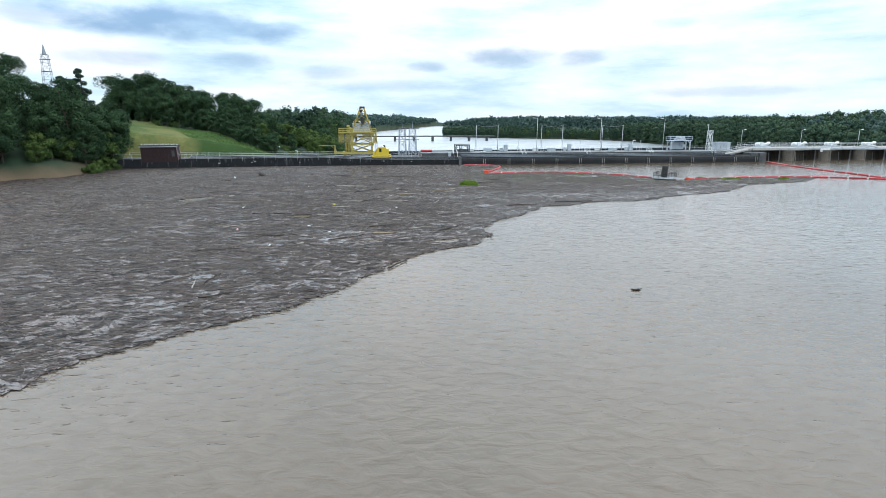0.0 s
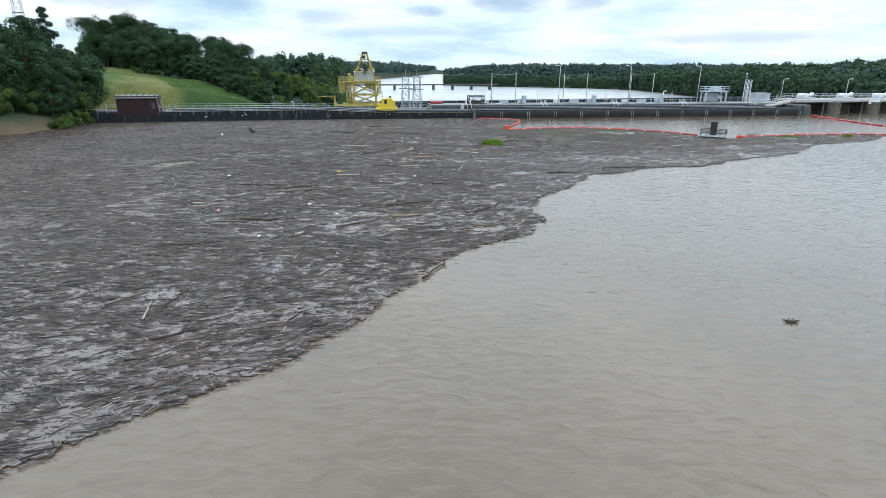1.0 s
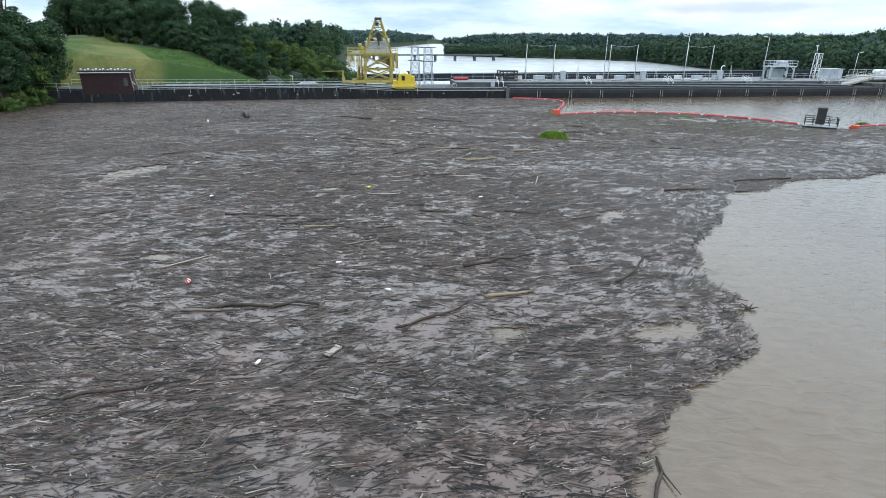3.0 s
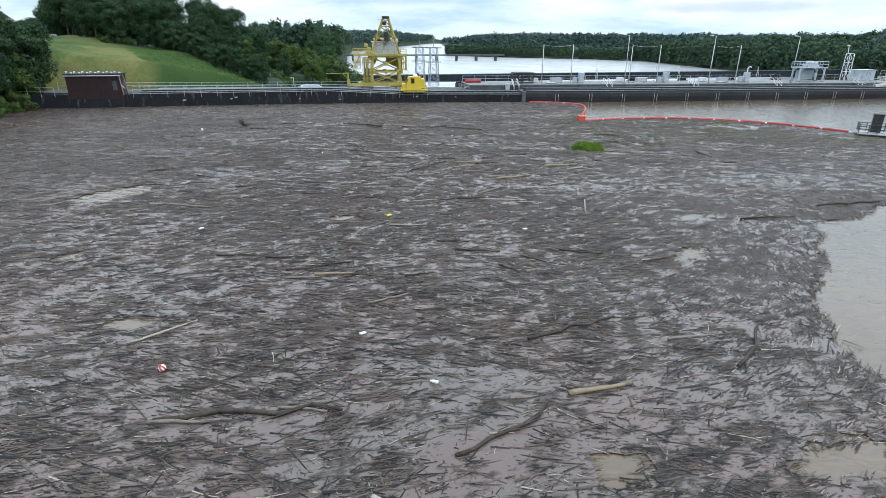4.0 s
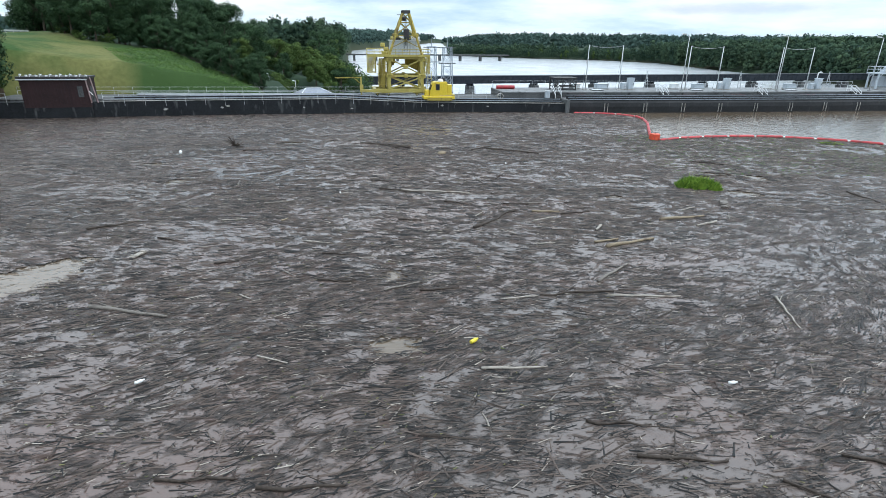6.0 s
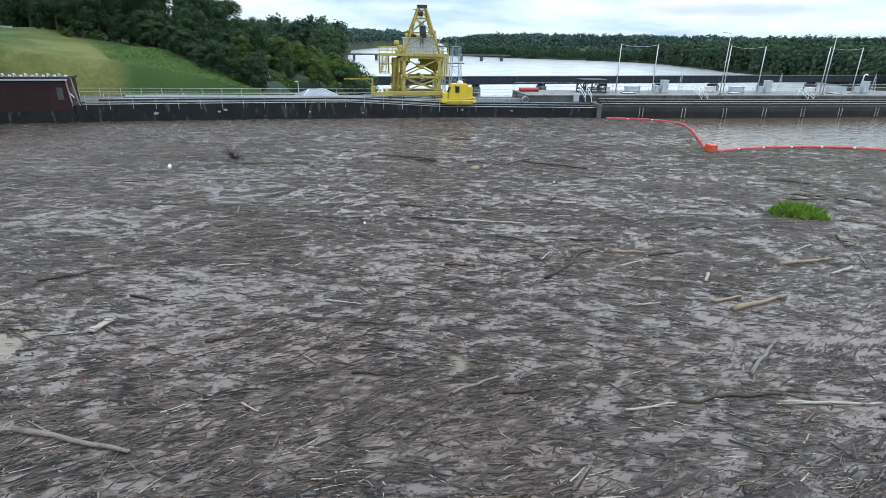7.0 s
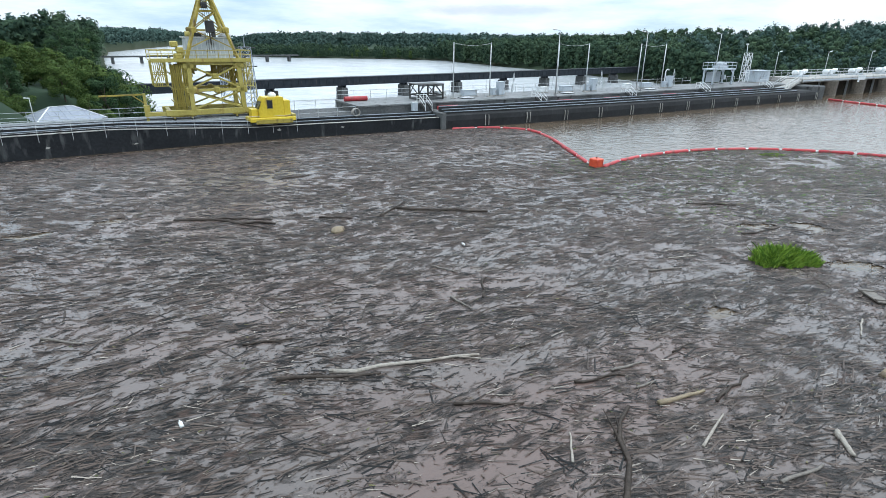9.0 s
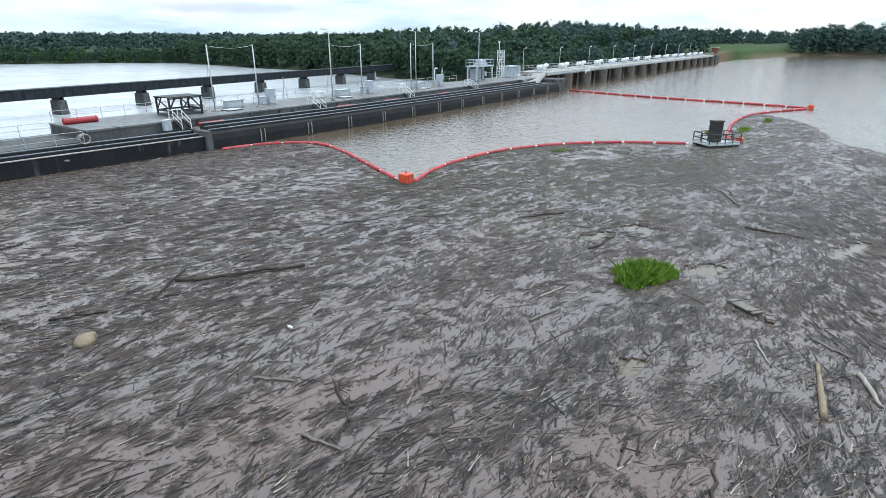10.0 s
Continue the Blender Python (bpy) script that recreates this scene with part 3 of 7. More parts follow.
def run_bar(u0, u1, v, z, r, sides=6, drop=False):
    """A bar that follows the bowed edge of the dam."""
    bm = bmesh.new()
    n = max(2, int((u1 - u0) / 2.5))
    rings = []
    for i in range(n + 1):
        u = u0 + (u1 - u0) * i / n
        y, h = v + bow(u), z + (crest(u) if drop else 0)
        rings.append([bm.verts.new((u, y + r * math.cos(6.2832 * k / sides), h + r * math.sin(6.2832 * k / sides))) for k in range(sides)])
    for a, b in zip(rings, rings[1:]):
        for k in range(sides):
            bm.faces.new((a[k], a[(k + 1) % sides], b[(k + 1) % sides], b[k]))
    bm.faces.new(rings[0][::-1])
    bm.faces.new(rings[-1])
    return bm


def dam_piece(name, profile, u0, u1, material, label, cuts=1, follow=False, drop=False):
    bm = one(extrude_profile, profile, u0, u1, 48 if follow else cuts)
    ob = link_mesh(name, bent(bm, drop) if follow else bm, material)
    ob.matrix_world = DAM
    return tagged(ob, label, "dam", kind="structure")


# left length: plain wall with a low deck that carries the crane rails
dam_piece("dam_wall_left", [(0, -4), (0, 1.98), (0.55, 1.98), (0.55, 1.6), (5.4, 1.6), (5.4, -4)], -74, 4.4, CONCRETE_DARK, "algae-blackened concrete dam wall with pale runs", follow=True, drop=True)
dam_piece("dam_deck_left", [(3.4, -15), (3.4, 1.75), (10.2, 1.75), (10.8, 1.5), (13.5, -15)], -74, -4.2, CONCRETE_MID, "dingy concrete deck under the crane rails")
dam_piece("dam_coping_left", [(-0.05, 1.984), (-0.05, 2.04), (0.28, 2.04), (0.28, 1.984)], -58, 4.2, CONCRETE, "pale worn concrete coping on the dam wall", follow=True, drop=True)
# right length: sealed black face, walkway and the raised intake deck
dam_piece("dam_wall_right", [(0.12, -4), (-0.02, 0.2), (-0.06, 0.9), (0.04, 1.45), (0.28, 1.72), (0.5, 1.78), (5.2, 1.78), (5.2, -4)], 5.0, 84.0, CONCRETE_SLEEK, "sealed black bulging concrete dam face", follow=True)
dam_piece("walkway_right", [(1.76, 1.784), (1.76, 1.84), (4.9, 1.84), (4.9, 1.784)], 5.0, 78.0, CONCRETE_DULL, "dull wet concrete walkway behind the dam face", follow=True)
# sides of the raised deck in a darker concrete than its slab
dam_piece("deck_edge_right", [(3.204, -15), (3.204, 2.5), (3.5, 2.5), (10.6, 2.5), (13.6, -15)], -4.2, 84.0, CONCRETE_MID, "concrete sides of the raised intake deck, darker than the slab")
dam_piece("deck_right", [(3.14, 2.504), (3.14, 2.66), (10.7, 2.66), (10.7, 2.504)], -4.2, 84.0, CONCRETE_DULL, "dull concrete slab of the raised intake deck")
# buttress where the two faces meet
but = bmesh.new()
box(but, 4.4, 5.0, -0.62, 2.6, -4, 1.84, bevel=0.05)
tagged(link_mesh("dam_buttress", but, CONCRETE_MID), "stained concrete buttress on the dam wall", "dam", kind="structure").matrix_world = DAM

# repairs and pale blots on the left face
for u, z, w, h in [(-50.5, 0.95, 0.9, 0.5), (-43.6, 1.05, 0.55, 0.45), (-42.9, 1.25, 1.0, 0.35), (-17.7, 1.0, 0.9, 1.3), (-26.5, 0.7, 0.8, 0.25), (-13.6, 1.3, 0.7, 0.5), (-7.0, 1.2, 0.6, 0.3), (-33.0, 0.9, 0.5, 0.3)]:
    bm = bmesh.new()
    rim = []
    for k in range(14):
        a = k / 14 * 6.283
        rim.append(bm.verts.new((math.cos(a) * w / 2 * random.uniform(0.2, 0.9), -0.006, math.sin(a) * h / 2 * random.uniform(0.2, 0.9))))
    bm.faces.new(rim)
    patch = tagged(link_mesh("lime_patch", bm, CONCRETE), "pale lime crust on the blackened dam wall", "patch", kind="structure")
    patch.matrix_world = at_dam(u, bow(u), z + 0.5 * crest(u), math.degrees(math.atan2(bow(u + 1) - bow(u - 1), 2)))


RAIL_END = -11.8


def railing(name, u0, u1, v, z, high, gap, label, material=STEEL, rails=(1.0, 0.55), r=0.022, foot=0.0, group="", follow=False):
    ob = thing(name, at_dam(0, v, z) if follow else at_dam(u0, v, z), label, "railing", group)
    n = max(1, round((u1 - u0) / gap))
    post = one(bar, (0, 0, -foot), (0, 0, high), r * 1.15)
    first = part("post", post, material, ob)
    if follow:
        first.location = (u0, bow(u0), crest(u0))
    for i in range(1, n + 1):
        p = new("post", first.data)
        d = (u1 - u0) * i / n
        p.parent, p.location = ob, (u0 + d, bow(u0 + d), crest(u0 + d)) if follow else (d, 0, 0)
    for f in rails:
        part("rail", run_bar(u0, u1, 0, high * f, r, drop=True) if follow else one(bar, (0, 0, high * f), (u1 - u0, 0, high * f), r), material, ob)
    return ob


railing("front_railing", -57.6, RAIL_END, -0.09, 2.0, 1.05, 2.45, "galvanised pipe railing bolted to the dam wall face", rails=(1.0, 0.58, 0.22), r=0.017, foot=0.62, follow=True)
railing("front_railing", -73.5, -68.2, -0.09, 2.0, 1.05, 1.8, "galvanised pipe railing beside the maroon shed", rails=(1.0, 0.55), foot=0.3, follow=True)
railing("inner_railing", -57.6, -30.0, 3.3, 1.75, 1.05, 3.0, "thin galvanised railing behind the crane walkway")
railing("inner_railing", -11.0, -4.6, 2.9, 1.62, 1.05, 2.1, "thin galvanised railing ending at the raised deck")
railing("downstream_railing", -73.5, -4.3, 10.1, 1.75, 1.05, 2.6, "thin galvanised railing on the downstream edge", r=0.022)
railing("downstream_railing", -4.0, 62.0, 10.5, 2.66, 1.05, 2.2, "thin galvanised railing on the downstream edge", r=0.022)
railing("downstream_railing", 70.2, 83.8, 10.5, 2.66, 1.05, 2.2, "thin galvanised railing on the downstream edge", r=0.022)

# dark curbs that carry long pale pipes along the front edge
def curb_pipe(u0, long, v, z0, z1, r, label, drop=False):
    pipe = thing("edge_pipe", at_dam(0, 0, 0), label, "pipe", "pipes along the dam edge")
    curb = one(extrude_profile, [(v - 0.13, z0), (v - 0.13, z1), (v + 0.13, z1), (v + 0.13, z0)], u0, u0 + long, 32)
    part("curb", bent(curb, drop), CONCRETE_SLEEK, pipe, "black concrete curb")
    part("tube", run_bar(u0, u0 + long, v, z1 + r, r, 8, drop), STEEL_BLUE, pipe, smooth=True)
    for i in range(int(long / 4)):
        u = u0 + 1 + i * 4.0
        h = z1 + (crest(u) if drop else 0)
        part("clamp", one(box, u, u + 0.1, v + bow(u) - 0.09, v + bow(u) + 0.09, h, h + r * 1.2), STEEL_DARK, pipe)


curb_pipe(5.1, 72.0, 0.36, 1.70, 1.82, 0.05, "pale steel pipe along the dam edge")
curb_pipe(5.1, 71.0, 0.95, 1.78, 2.06, 0.05, "pale steel pipe on a black curb by the walkway")
curb_pipe(5.1, 70.0, 1.62, 1.78, 2.30, 0.05, "pale steel pipe on a black curb by the walkway")
curb_pipe(-57.0, 61.3, 0.95, 1.60, 2.16, 0.05, "long pale pipe on a black curb of the low walkway", True)
curb_pipe(-57.0, 61.3, 1.95, 1.60, 2.34, 0.055, "long pale pipe on a black curb of the low walkway", True)

# crane rails on sleepers of concrete
for v in (4.3, 4.75, 8.2, 8.65):
    rail = thing("crane_rail", at_dam(-57.0, v, 1.75), "dark steel crane rail on a concrete strip", "rail", "crane rails")
    bm = bmesh.new()
    extrude_profile(bm, [(-0.08, 0.10), (-0.08, 0.13), (-0.02, 0.16), (-0.02, 0.24), (-0.05, 0.25), (-0.05, 0.30), (0.05, 0.30), (0.05, 0.25), (0.02, 0.24), (0.02, 0.16), (0.08, 0.13), (0.08, 0.10)], 0, 45.5)
    part("rail", bm, STEEL, rail)
    part("strip", one(box, 0, 45.5, -0.17, 0.17, 0, 0.10), CONCRETE_MID, rail)
    part("end_stop", one(box, 45.1, 45.45, -0.14, 0.14, 0.31, 0.75, bevel=0.03), STEEL_DARK, rail)

# pairs of guide ribs on the black face
for k in range(13):
    guide = thing("guide_rib_pair", at_dam(10.6 + 6.05 * k, -0.05 + bow(10.6 + 6.05 * k), 0), "pair of pale steel guide ribs on the dam face", "guide ribs", "guide ribs on the dam face")
    for d in (-0.24, 0.24):
        bm = bmesh.new()
        extrude_profile(bm, [(-0.08, 0.12), (-0.10, 0.95), (-0.02, 1.38), (0.06, 1.36), (0.04, 0.9), (0.06, 0.12)], d - 0.03, d + 0.03)
        part("rib", bm, CONCRETE, guide)

# steps from the walkway up to the deck
def steps_to_deck(u):
    st = thing("deck_steps", at_dam(u, 0, 0), "short steel steps with white pipe handrails", "steps", "steps to the intake deck")
    for i in range(4):
        part("tread", one(box, -0.42, 0.42, 1.95 + 0.32 * i, 2.24 + 0.32 * i, 1.98 + 0.2 * i, 2.02 + 0.2 * i), STEEL_DARK, st)
    for sx in (-0.45, 0.45):
        part("stringer", one(beam, (sx, 1.85, 1.88), (sx, 3.2, 2.66), 0.05, 0.2), STEEL_DARK, st)
        bm = bmesh.new()
        path = [(sx, 1.8, 1.85), (sx, 1.8, 2.72), (sx, 3.15, 3.55), (sx, 3.9, 3.6), (sx, 3.9, 2.67)]
        for a, b in zip(path, path[1:]):
            bar(bm, a, b, 0.035)
        bar(bm, (sx, 1.8, 2.3), (sx, 3.15, 3.12), 0.028)
        bar(bm, (sx, 3.15, 3.12), (sx, 3.9, 3.14), 0.028)
        bar(bm, (sx, 3.15, 2.67), (sx, 3.15, 3.55), 0.03)
        part("handrail", bm, PAINT_WHITE, st)


for u in (4.0, 21.3, 38.2, 55.2, 72.6):
    steps_to_deck(u)

# spare boom floats stowed on the walkway and the deck
def float_section(bm, long, r=0.2):
    for x0, x1, r0, r1 in [(0, 0.14, r * 0.55, r), (0.14, long - 0.14, r, r), (long - 0.14, long, r, r * 0.55)]:
        bmesh.ops.create_cone(bm, cap_ends=True, segments=12, radius1=r0, radius2=r1, depth=x1 - x0, matrix=Matrix.Translation(((x0 + x1) / 2, 0, 0)) @ Matrix.Rotation(radians(90), 4, "Y"))


def stowed_float(u, v, z, long, r, turn=0):
    fl = thing("spare_boom_float", at_dam(u, v, z, turn), "faded red boom float laid on the concrete", "boom float", "spare boom floats")
    part("float", one(float_section, long, r), RED_FLOAT, fl, smooth=False)
    for f in (0.02, 0.98):
        part("end_band", one(bar, (long * f - 0.04, 0, 0), (long * f + 0.04, 0, 0), r * 1.03, sides=12), RED_FLOAT, fl)


for u in (5.6, 23.6, 32.4, 44.6, 64.6):
    stowed_float(u, 2.75 + 0.8 * bow(u), 2.06, 2.8, 0.22)
stowed_float(-3.9, 8.3, 2.94, 2.9, 0.28)

# coil of hose and timber at the head of the low walkway
coil = thing("hose_coil", at_dam(-4.75, 2.5, 1.6), "coiled pale hose hung at the step of the deck", "hose")
bm = bmesh.new()
for k in range(4):
    ring = [Vector((0.42 * math.cos(a) * (1 + 0.06 * k), 0.12 * k - 0.2, 0.5 + 0.4 * math.sin(a))) for a in np.linspace(0, 6.283, 15)]
    for a, b in zip(ring, ring[1:]):
        bar(bm, a, b, 0.045)
part("hose", bm, CONCRETE, coil)

# open-sided shelter of dark steel on the deck
def shelter():
    sh = thing("steel_shelter", at_dam(4.65, 5.6, 2.66), "open dark steel framed shelter on the intake deck", "shelter")
    L, W, H = 3.6, 2.6, 1.8
    for x in (0.1, L * 0.38, L - 0.1):
        for y in (0.1, W - 0.1):
            part("post", one(beam, (x, y, 0), (x, y, H), 0.15), STEEL_DARK, sh)
    part("roof", one(box, -0.06, L + 0.06, -0.06, W + 0.06, H, H + 0.09, bevel=0.02), STEEL_DARK, sh)
    for y in (0.1, W - 0.1):
        part("top_beam", one(beam, (0.1, y, H - 0.09), (L - 0.1, y, H - 0.09), 0.12), STEEL_DARK, sh)
    for y in (0.1, W - 0.1):
        part("sill_beam", one(beam, (0.1, y, 0.55), (L - 0.1, y, 0.55), 0.16), STEEL_DARK, sh)
        part("brace", one(beam, (0.1, y, 0.6), (L * 0.2, y, H), 0.09), STEEL_DARK, sh)
        for a, b in ((L * 0.38, L * 0.68), (L - 0.1, L * 0.68)):
            part("brace", one(beam, (a, y, 0.6), (b, y, H), 0.09), STEEL_DARK, sh)
    for x in (0.1, L - 0.1):
        part("side_beam", one(beam, (x, 0.1, 0.55), (x, W - 0.1, 0.55), 0.14), STEEL_DARK, sh)
        part("brace", one(beam, (x, 0.1, 0.6), (x, W - 0.1, H), 0.09), STEEL_DARK, sh)
    part("plinth", one(box, 0, L, 0.2, W - 0.2, 0, 0.18), CONCRETE_MID, sh)


shelter()
bm = one(box, -0.35, 0.35, -0.25, 0.25, 0, 0.95, bevel=0.03)
crate = thing("meter_box", at_dam(2.6, 2.75, 1.85), "pale grey steel box on the walkway", "box")
part("body", bm, PAINT_GREY, crate)
part("lid", one(box, -0.39, 0.39, -0.29, 0.29, 0.951, 1.0), PAINT_WHITE, crate)


def wire_poles(u0, u1, v):
    """A pair of steel poles with a slack wire between their tops."""
    pr = thing("wire_pole_pair", at_dam(u0, v, 2.66), "two pale steel poles joined by a slack wire", "poles", "wire poles on the intake deck")
    L = u1 - u0
    for x in (0, L):
        part("pole", one(bar, (x, 0, 0.1), (x, 0, 6.6), 0.085, 0.06, 8), STEEL, pr, smooth=True)
        part("foot", one(box, x - 0.3, x + 0.3, -0.3, 0.3, 0, 0.1), CONCRETE, pr)
        part("cap", one(bar, (x, 0, 6.6), (x, 0, 6.72), 0.075), STEEL, pr)
        part("stay", one(bar, (x, 0.02, 6.3), (x, 1.1, 0.05), 0.012, sides=4), STEEL_DARK, pr)
    bm = bmesh.new()
    pts = [(L * s, 0, 6.62 - 0.28 * 4 * s * (1 - s)) for s in np.linspace(0, 1, 9)]
    for a, b in zip(pts, pts[1:]):
        bar(bm, a, b, 0.016, sides=4)
    part("wire", bm, STEEL, pr)


for u in (9.9, 26.95, 43.3):
    wire_poles(u, u + 5.6, 6.1)


def lamp_post(m, high, label, group, arm=0.9, lean=-1):
    lp = thing("lamp_post", m, label, "lamp post", group)
    part("pole", one(bar, (0, 0, 0), (0, 0, high), 0.075, 0.045, 8), STEEL, lp, smooth=True)
    part("base_plate", one(box, -0.2, 0.2, -0.2, 0.2, 0, 0.05), STEEL_DARK, lp)
    part("arm", one(bar, (0, 0, high - 0.05), (lean * arm * 0.75, 0, high + 0.1), 0.03), STEEL, lp)
    head = bmesh.new()
    box(head, -0.36, 0.36, -0.13, 0.13, -0.07, 0.07, bevel=0.05)
    bmesh.ops.transform(head, matrix=pose(lean * arm, 0, high + 0.1, 0, 6 * -lean, 0), verts=head.verts)
    part("lamp_head", head, PAINT_WHITE, lp)


for u in (25.1, 42.0, 59.3):
    lamp_post(at_dam(u, 4.1, 2.66), 8.3, "tall grey lamp post with a flat white head", "lamp posts on the intake deck")


def cabinet(u, v, w, d, h, mat, lab, name="electrical_cabinet"):
    cb = thing(name, at_dam(u, v, 2.66), lab, "cabinet", "equipment on the intake deck")
    part("plinth", one(box, -w / 2 - 0.05, w / 2 + 0.05, -d / 2 - 0.05, d / 2 + 0.05, 0, 0.12), CONCRETE, cb)
    part("body", one(box, -w / 2, w / 2, -d / 2, d / 2, 0.12, h, bevel=0.03), mat, cb)
    part("door", one(box, -w / 2 + 0.06, w / 2 - 0.06, -d / 2 - 0.03, -d / 2 - 0.004, 0.2, h - 0.1), mat, cb)
    part("handle", one(box, w / 2 - 0.16, w / 2 - 0.12, -d / 2 - 0.06, -d / 2 - 0.031, h * 0.45, h * 0.6), STEEL_DARK, cb)
    part("hood", one(box, -w / 2 - 0.04, w / 2 + 0.04, -d / 2 - 0.06, d / 2 + 0.04, h + 0.002, h + 0.06), mat, cb)


for k in range(3):
    o = 17.0 * k
    cabinet(17.8 + o, 6.9, 0.95, 0.8, 1.75, PAINT_GREY, "tall pale grey electrical cabinet on the intake deck")
    cabinet(16.6 + o, 6.9, 0.7, 0.7, 0.95, PAINT_GREY, "low pale grey electrical cabinet on the intake deck")
    cabinet(13.2 + o, 7.6, 2.1, 0.9, 0.8, PAINT_GREY, "long low grey machinery housing on the intake deck", "machinery_housing")
    cabinet(9.0 + o, 7.8, 1.3, 0.8, 0.75, PAINT_WHITE, "low white equipment box on the intake deck", "equipment_box")
    hatch = thing("hatch_cover", at_dam(11.6 + o, 5.6, 2.66), "flat steel hatch cover on the deck", "hatch", "hatches on the intake deck")
    part("frame", one(box, -0.9, 0.9, -0.7, 0.7, 0, 0.08), STEEL_DARK, hatch)
    part("lid", one(box, -0.8, 0.8, -0.6, 0.6, 0.081, 0.14, bevel=0.02), STEEL, hatch)
    mast = thing("gauge_mast", at_dam(21.8 + o, 9.3, 2.66), "small lattice gauge mast on the deck", "mast", "gauge masts")
    for sx, sy in ((-0.3, -0.25), (0.3, -0.25), (0, 0.3)):
        part("leg", one(bar, (sx, sy, 0), (sx * 0.15, sy * 0.15, 2.5), 0.03), STEEL, mast)
    for h in (0.5, 1.0, 1.5, 2.0):
        f = 1 - 0.85 * h / 2.5
        part("brace", one(bar, (-0.3 * f, -0.25 * f, h), (0.3 * f, -0.25 * f, h + 0.3), 0.02), STEEL, mast)
    part("tip", one(bar, (0, 0, 2.45), (0, 0, 2.75), 0.05), STEEL, mast)

# white working platform on legs
def white_platform():
    wp = thing("hoist_platform", at_dam(63.0, 7.0, 2.66), "pale blue-grey steel hoist platform on four legs", "platform")
    L, W, H = 6.4, 2.2, 2.5
    for x in (0.5, L - 0.5):
        for y in (0.15, W - 0.15):
            part("leg", one(beam, (x, y, 0.06), (x, y, H), 0.24), PAINT_GREY, wp)
            part("foot", one(box, x - 0.3, x + 0.3, y - 0.25, y + 0.25, 0, 0.06), STEEL_DARK, wp)
            part("knee_brace", one(beam, (x, y, H - 0.7), (x + (0.7 if x < 3 else -0.7), y, H), 0.12), PAINT_GREY, wp)
    part("floor", one(box, 0, L, 0, W, H, H + 0.22, bevel=0.02), PAINT_GREY, wp)
    for y in (0.05, W - 0.05):
        for f in (0.5, 1.0):
            part("rail", one(bar, (0, y, H + 0.22 + f), (L, y, H + 0.22 + f), 0.04), PAINT_GREY, wp)
        for i in range(6):
            part("post", one(bar, (L * i / 5, y, H + 0.22), (L * i / 5, y, H + 1.22), 0.04), PAINT_GREY, wp)
    for x in (0, L):
        part("rail", one(bar, (x, 0.05, H + 1.22), (x, W - 0.05, H + 1.22), 0.04), PAINT_GREY, wp)
    part("motor_base", one(box, 2.0, 4.8, 0.5, 1.7, H + 0.221, H + 0.6, bevel=0.04), PAINT_GREY, wp)
    part("drum", one(bar, (2.4, 1.1, H + 0.95), (3.6, 1.1, H + 0.95), 0.38, sides=14), PAINT_GREY, wp, smooth=True)
    part("motor", one(bar, (3.7, 1.1, H + 0.9), (4.7, 1.1, H + 0.9), 0.3, sides=12), PAINT_GREY, wp, smooth=True)
    part("back_panel", one(box, 1.2, L - 1.2, W - 0.2, W - 0.12, 0.3, H - 0.4), PAINT_GREY, wp)
    part("hanger", one(box, 4.4, 4.9, 0.7, 1.3, 0.8, 1.6, bevel=0.03), PAINT_GREY, wp)


white_platform()
shed = thing("switchgear_shed", at_dam(77.2, 7.6, 2.66), "pale grey corrugated switchgear shed at the ramp", "shed")
part("body", one(box, 0, 4.0, 0, 2.4, 0.1, 2.05, bevel=0.03), PAINT_GREY, shed)
part("plinth", one(box, -0.1, 4.1, -0.1, 2.5, 0, 0.1), CONCRETE, shed)
part("roof", one(box, -0.15, 4.15, -0.15, 2.55, 2.051, 2.15), PAINT_GREY, shed)
for i in range(13):
    part("corrugation", one(box, 0.2 + i * 0.3, 0.28 + i * 0.3, -0.035, -0.004, 0.15, 2.0), PAINT_GREY, shed)
part("door", one(box, 2.9, 3.7, -0.07, -0.036, 0.12, 1.9), PAINT_GREY, shed)


def lattice_mast(m, w0, w1, high, bays, material, label, name="lattice_mast", r=0.05):
    """Four leaning legs with crossed braces in each bay."""
    tw = thing(name, m, label, "mast")
    def corner(k, h):
        w = w0 + (w1 - w0) * h / high
        return Vector(((-w, w, w, -w)[k] / 2, (-w, -w, w, w)[k] / 2, h))
    for k in range(4):
        part("leg", one(bar, corner(k, 0), corner(k, high), r), material, tw)
    for i in range(bays):
        h0, h1 = high * i / bays, high * (i + 1) / bays
        for k in range(4):
            n = (k + 1) % 4
            bm = bmesh.new()
            bar(bm, corner(k, h0), corner(n, h1), r * 0.6, sides=4)
            bar(bm, corner(n, h0), corner(k, h1), r * 0.6, sides=4)
            bar(bm, corner(k, h1), corner(n, h1), r * 0.6, sides=4)
            part("bracing", bm, material, tw)
    return tw


mast = lattice_mast(at_dam(76.0, 9.4, 2.66), 1.1, 1.0, 5.2, 3, PAINT_WHITE, "white lattice signal mast beside the shed", r=0.055)
part("antenna", one(bar, (-0.6, 0, 5.2), (-0.8, 0, 6.6), 0.06), PAINT_WHITE, mast)
part("antenna_head", one(box, -1.05, -0.65, -0.15, 0.15, 6.61, 6.85), PAINT_WHITE, mast)
# a short bent vent
vent = thing("vent_pipe", at_dam(53.5, 9.2, 2.66), "white gooseneck vent pipe on the deck", "pipe")
bm = bmesh.new()
neck = [(0, 0, 0), (0, 0, 2.3), (0.12, 0, 2.6), (0.45, 0, 2.72), (0.75, 0, 2.55)]
for a, b in zip(neck, neck[1:]):
    bar(bm, a, b, 0.09, sides=8)
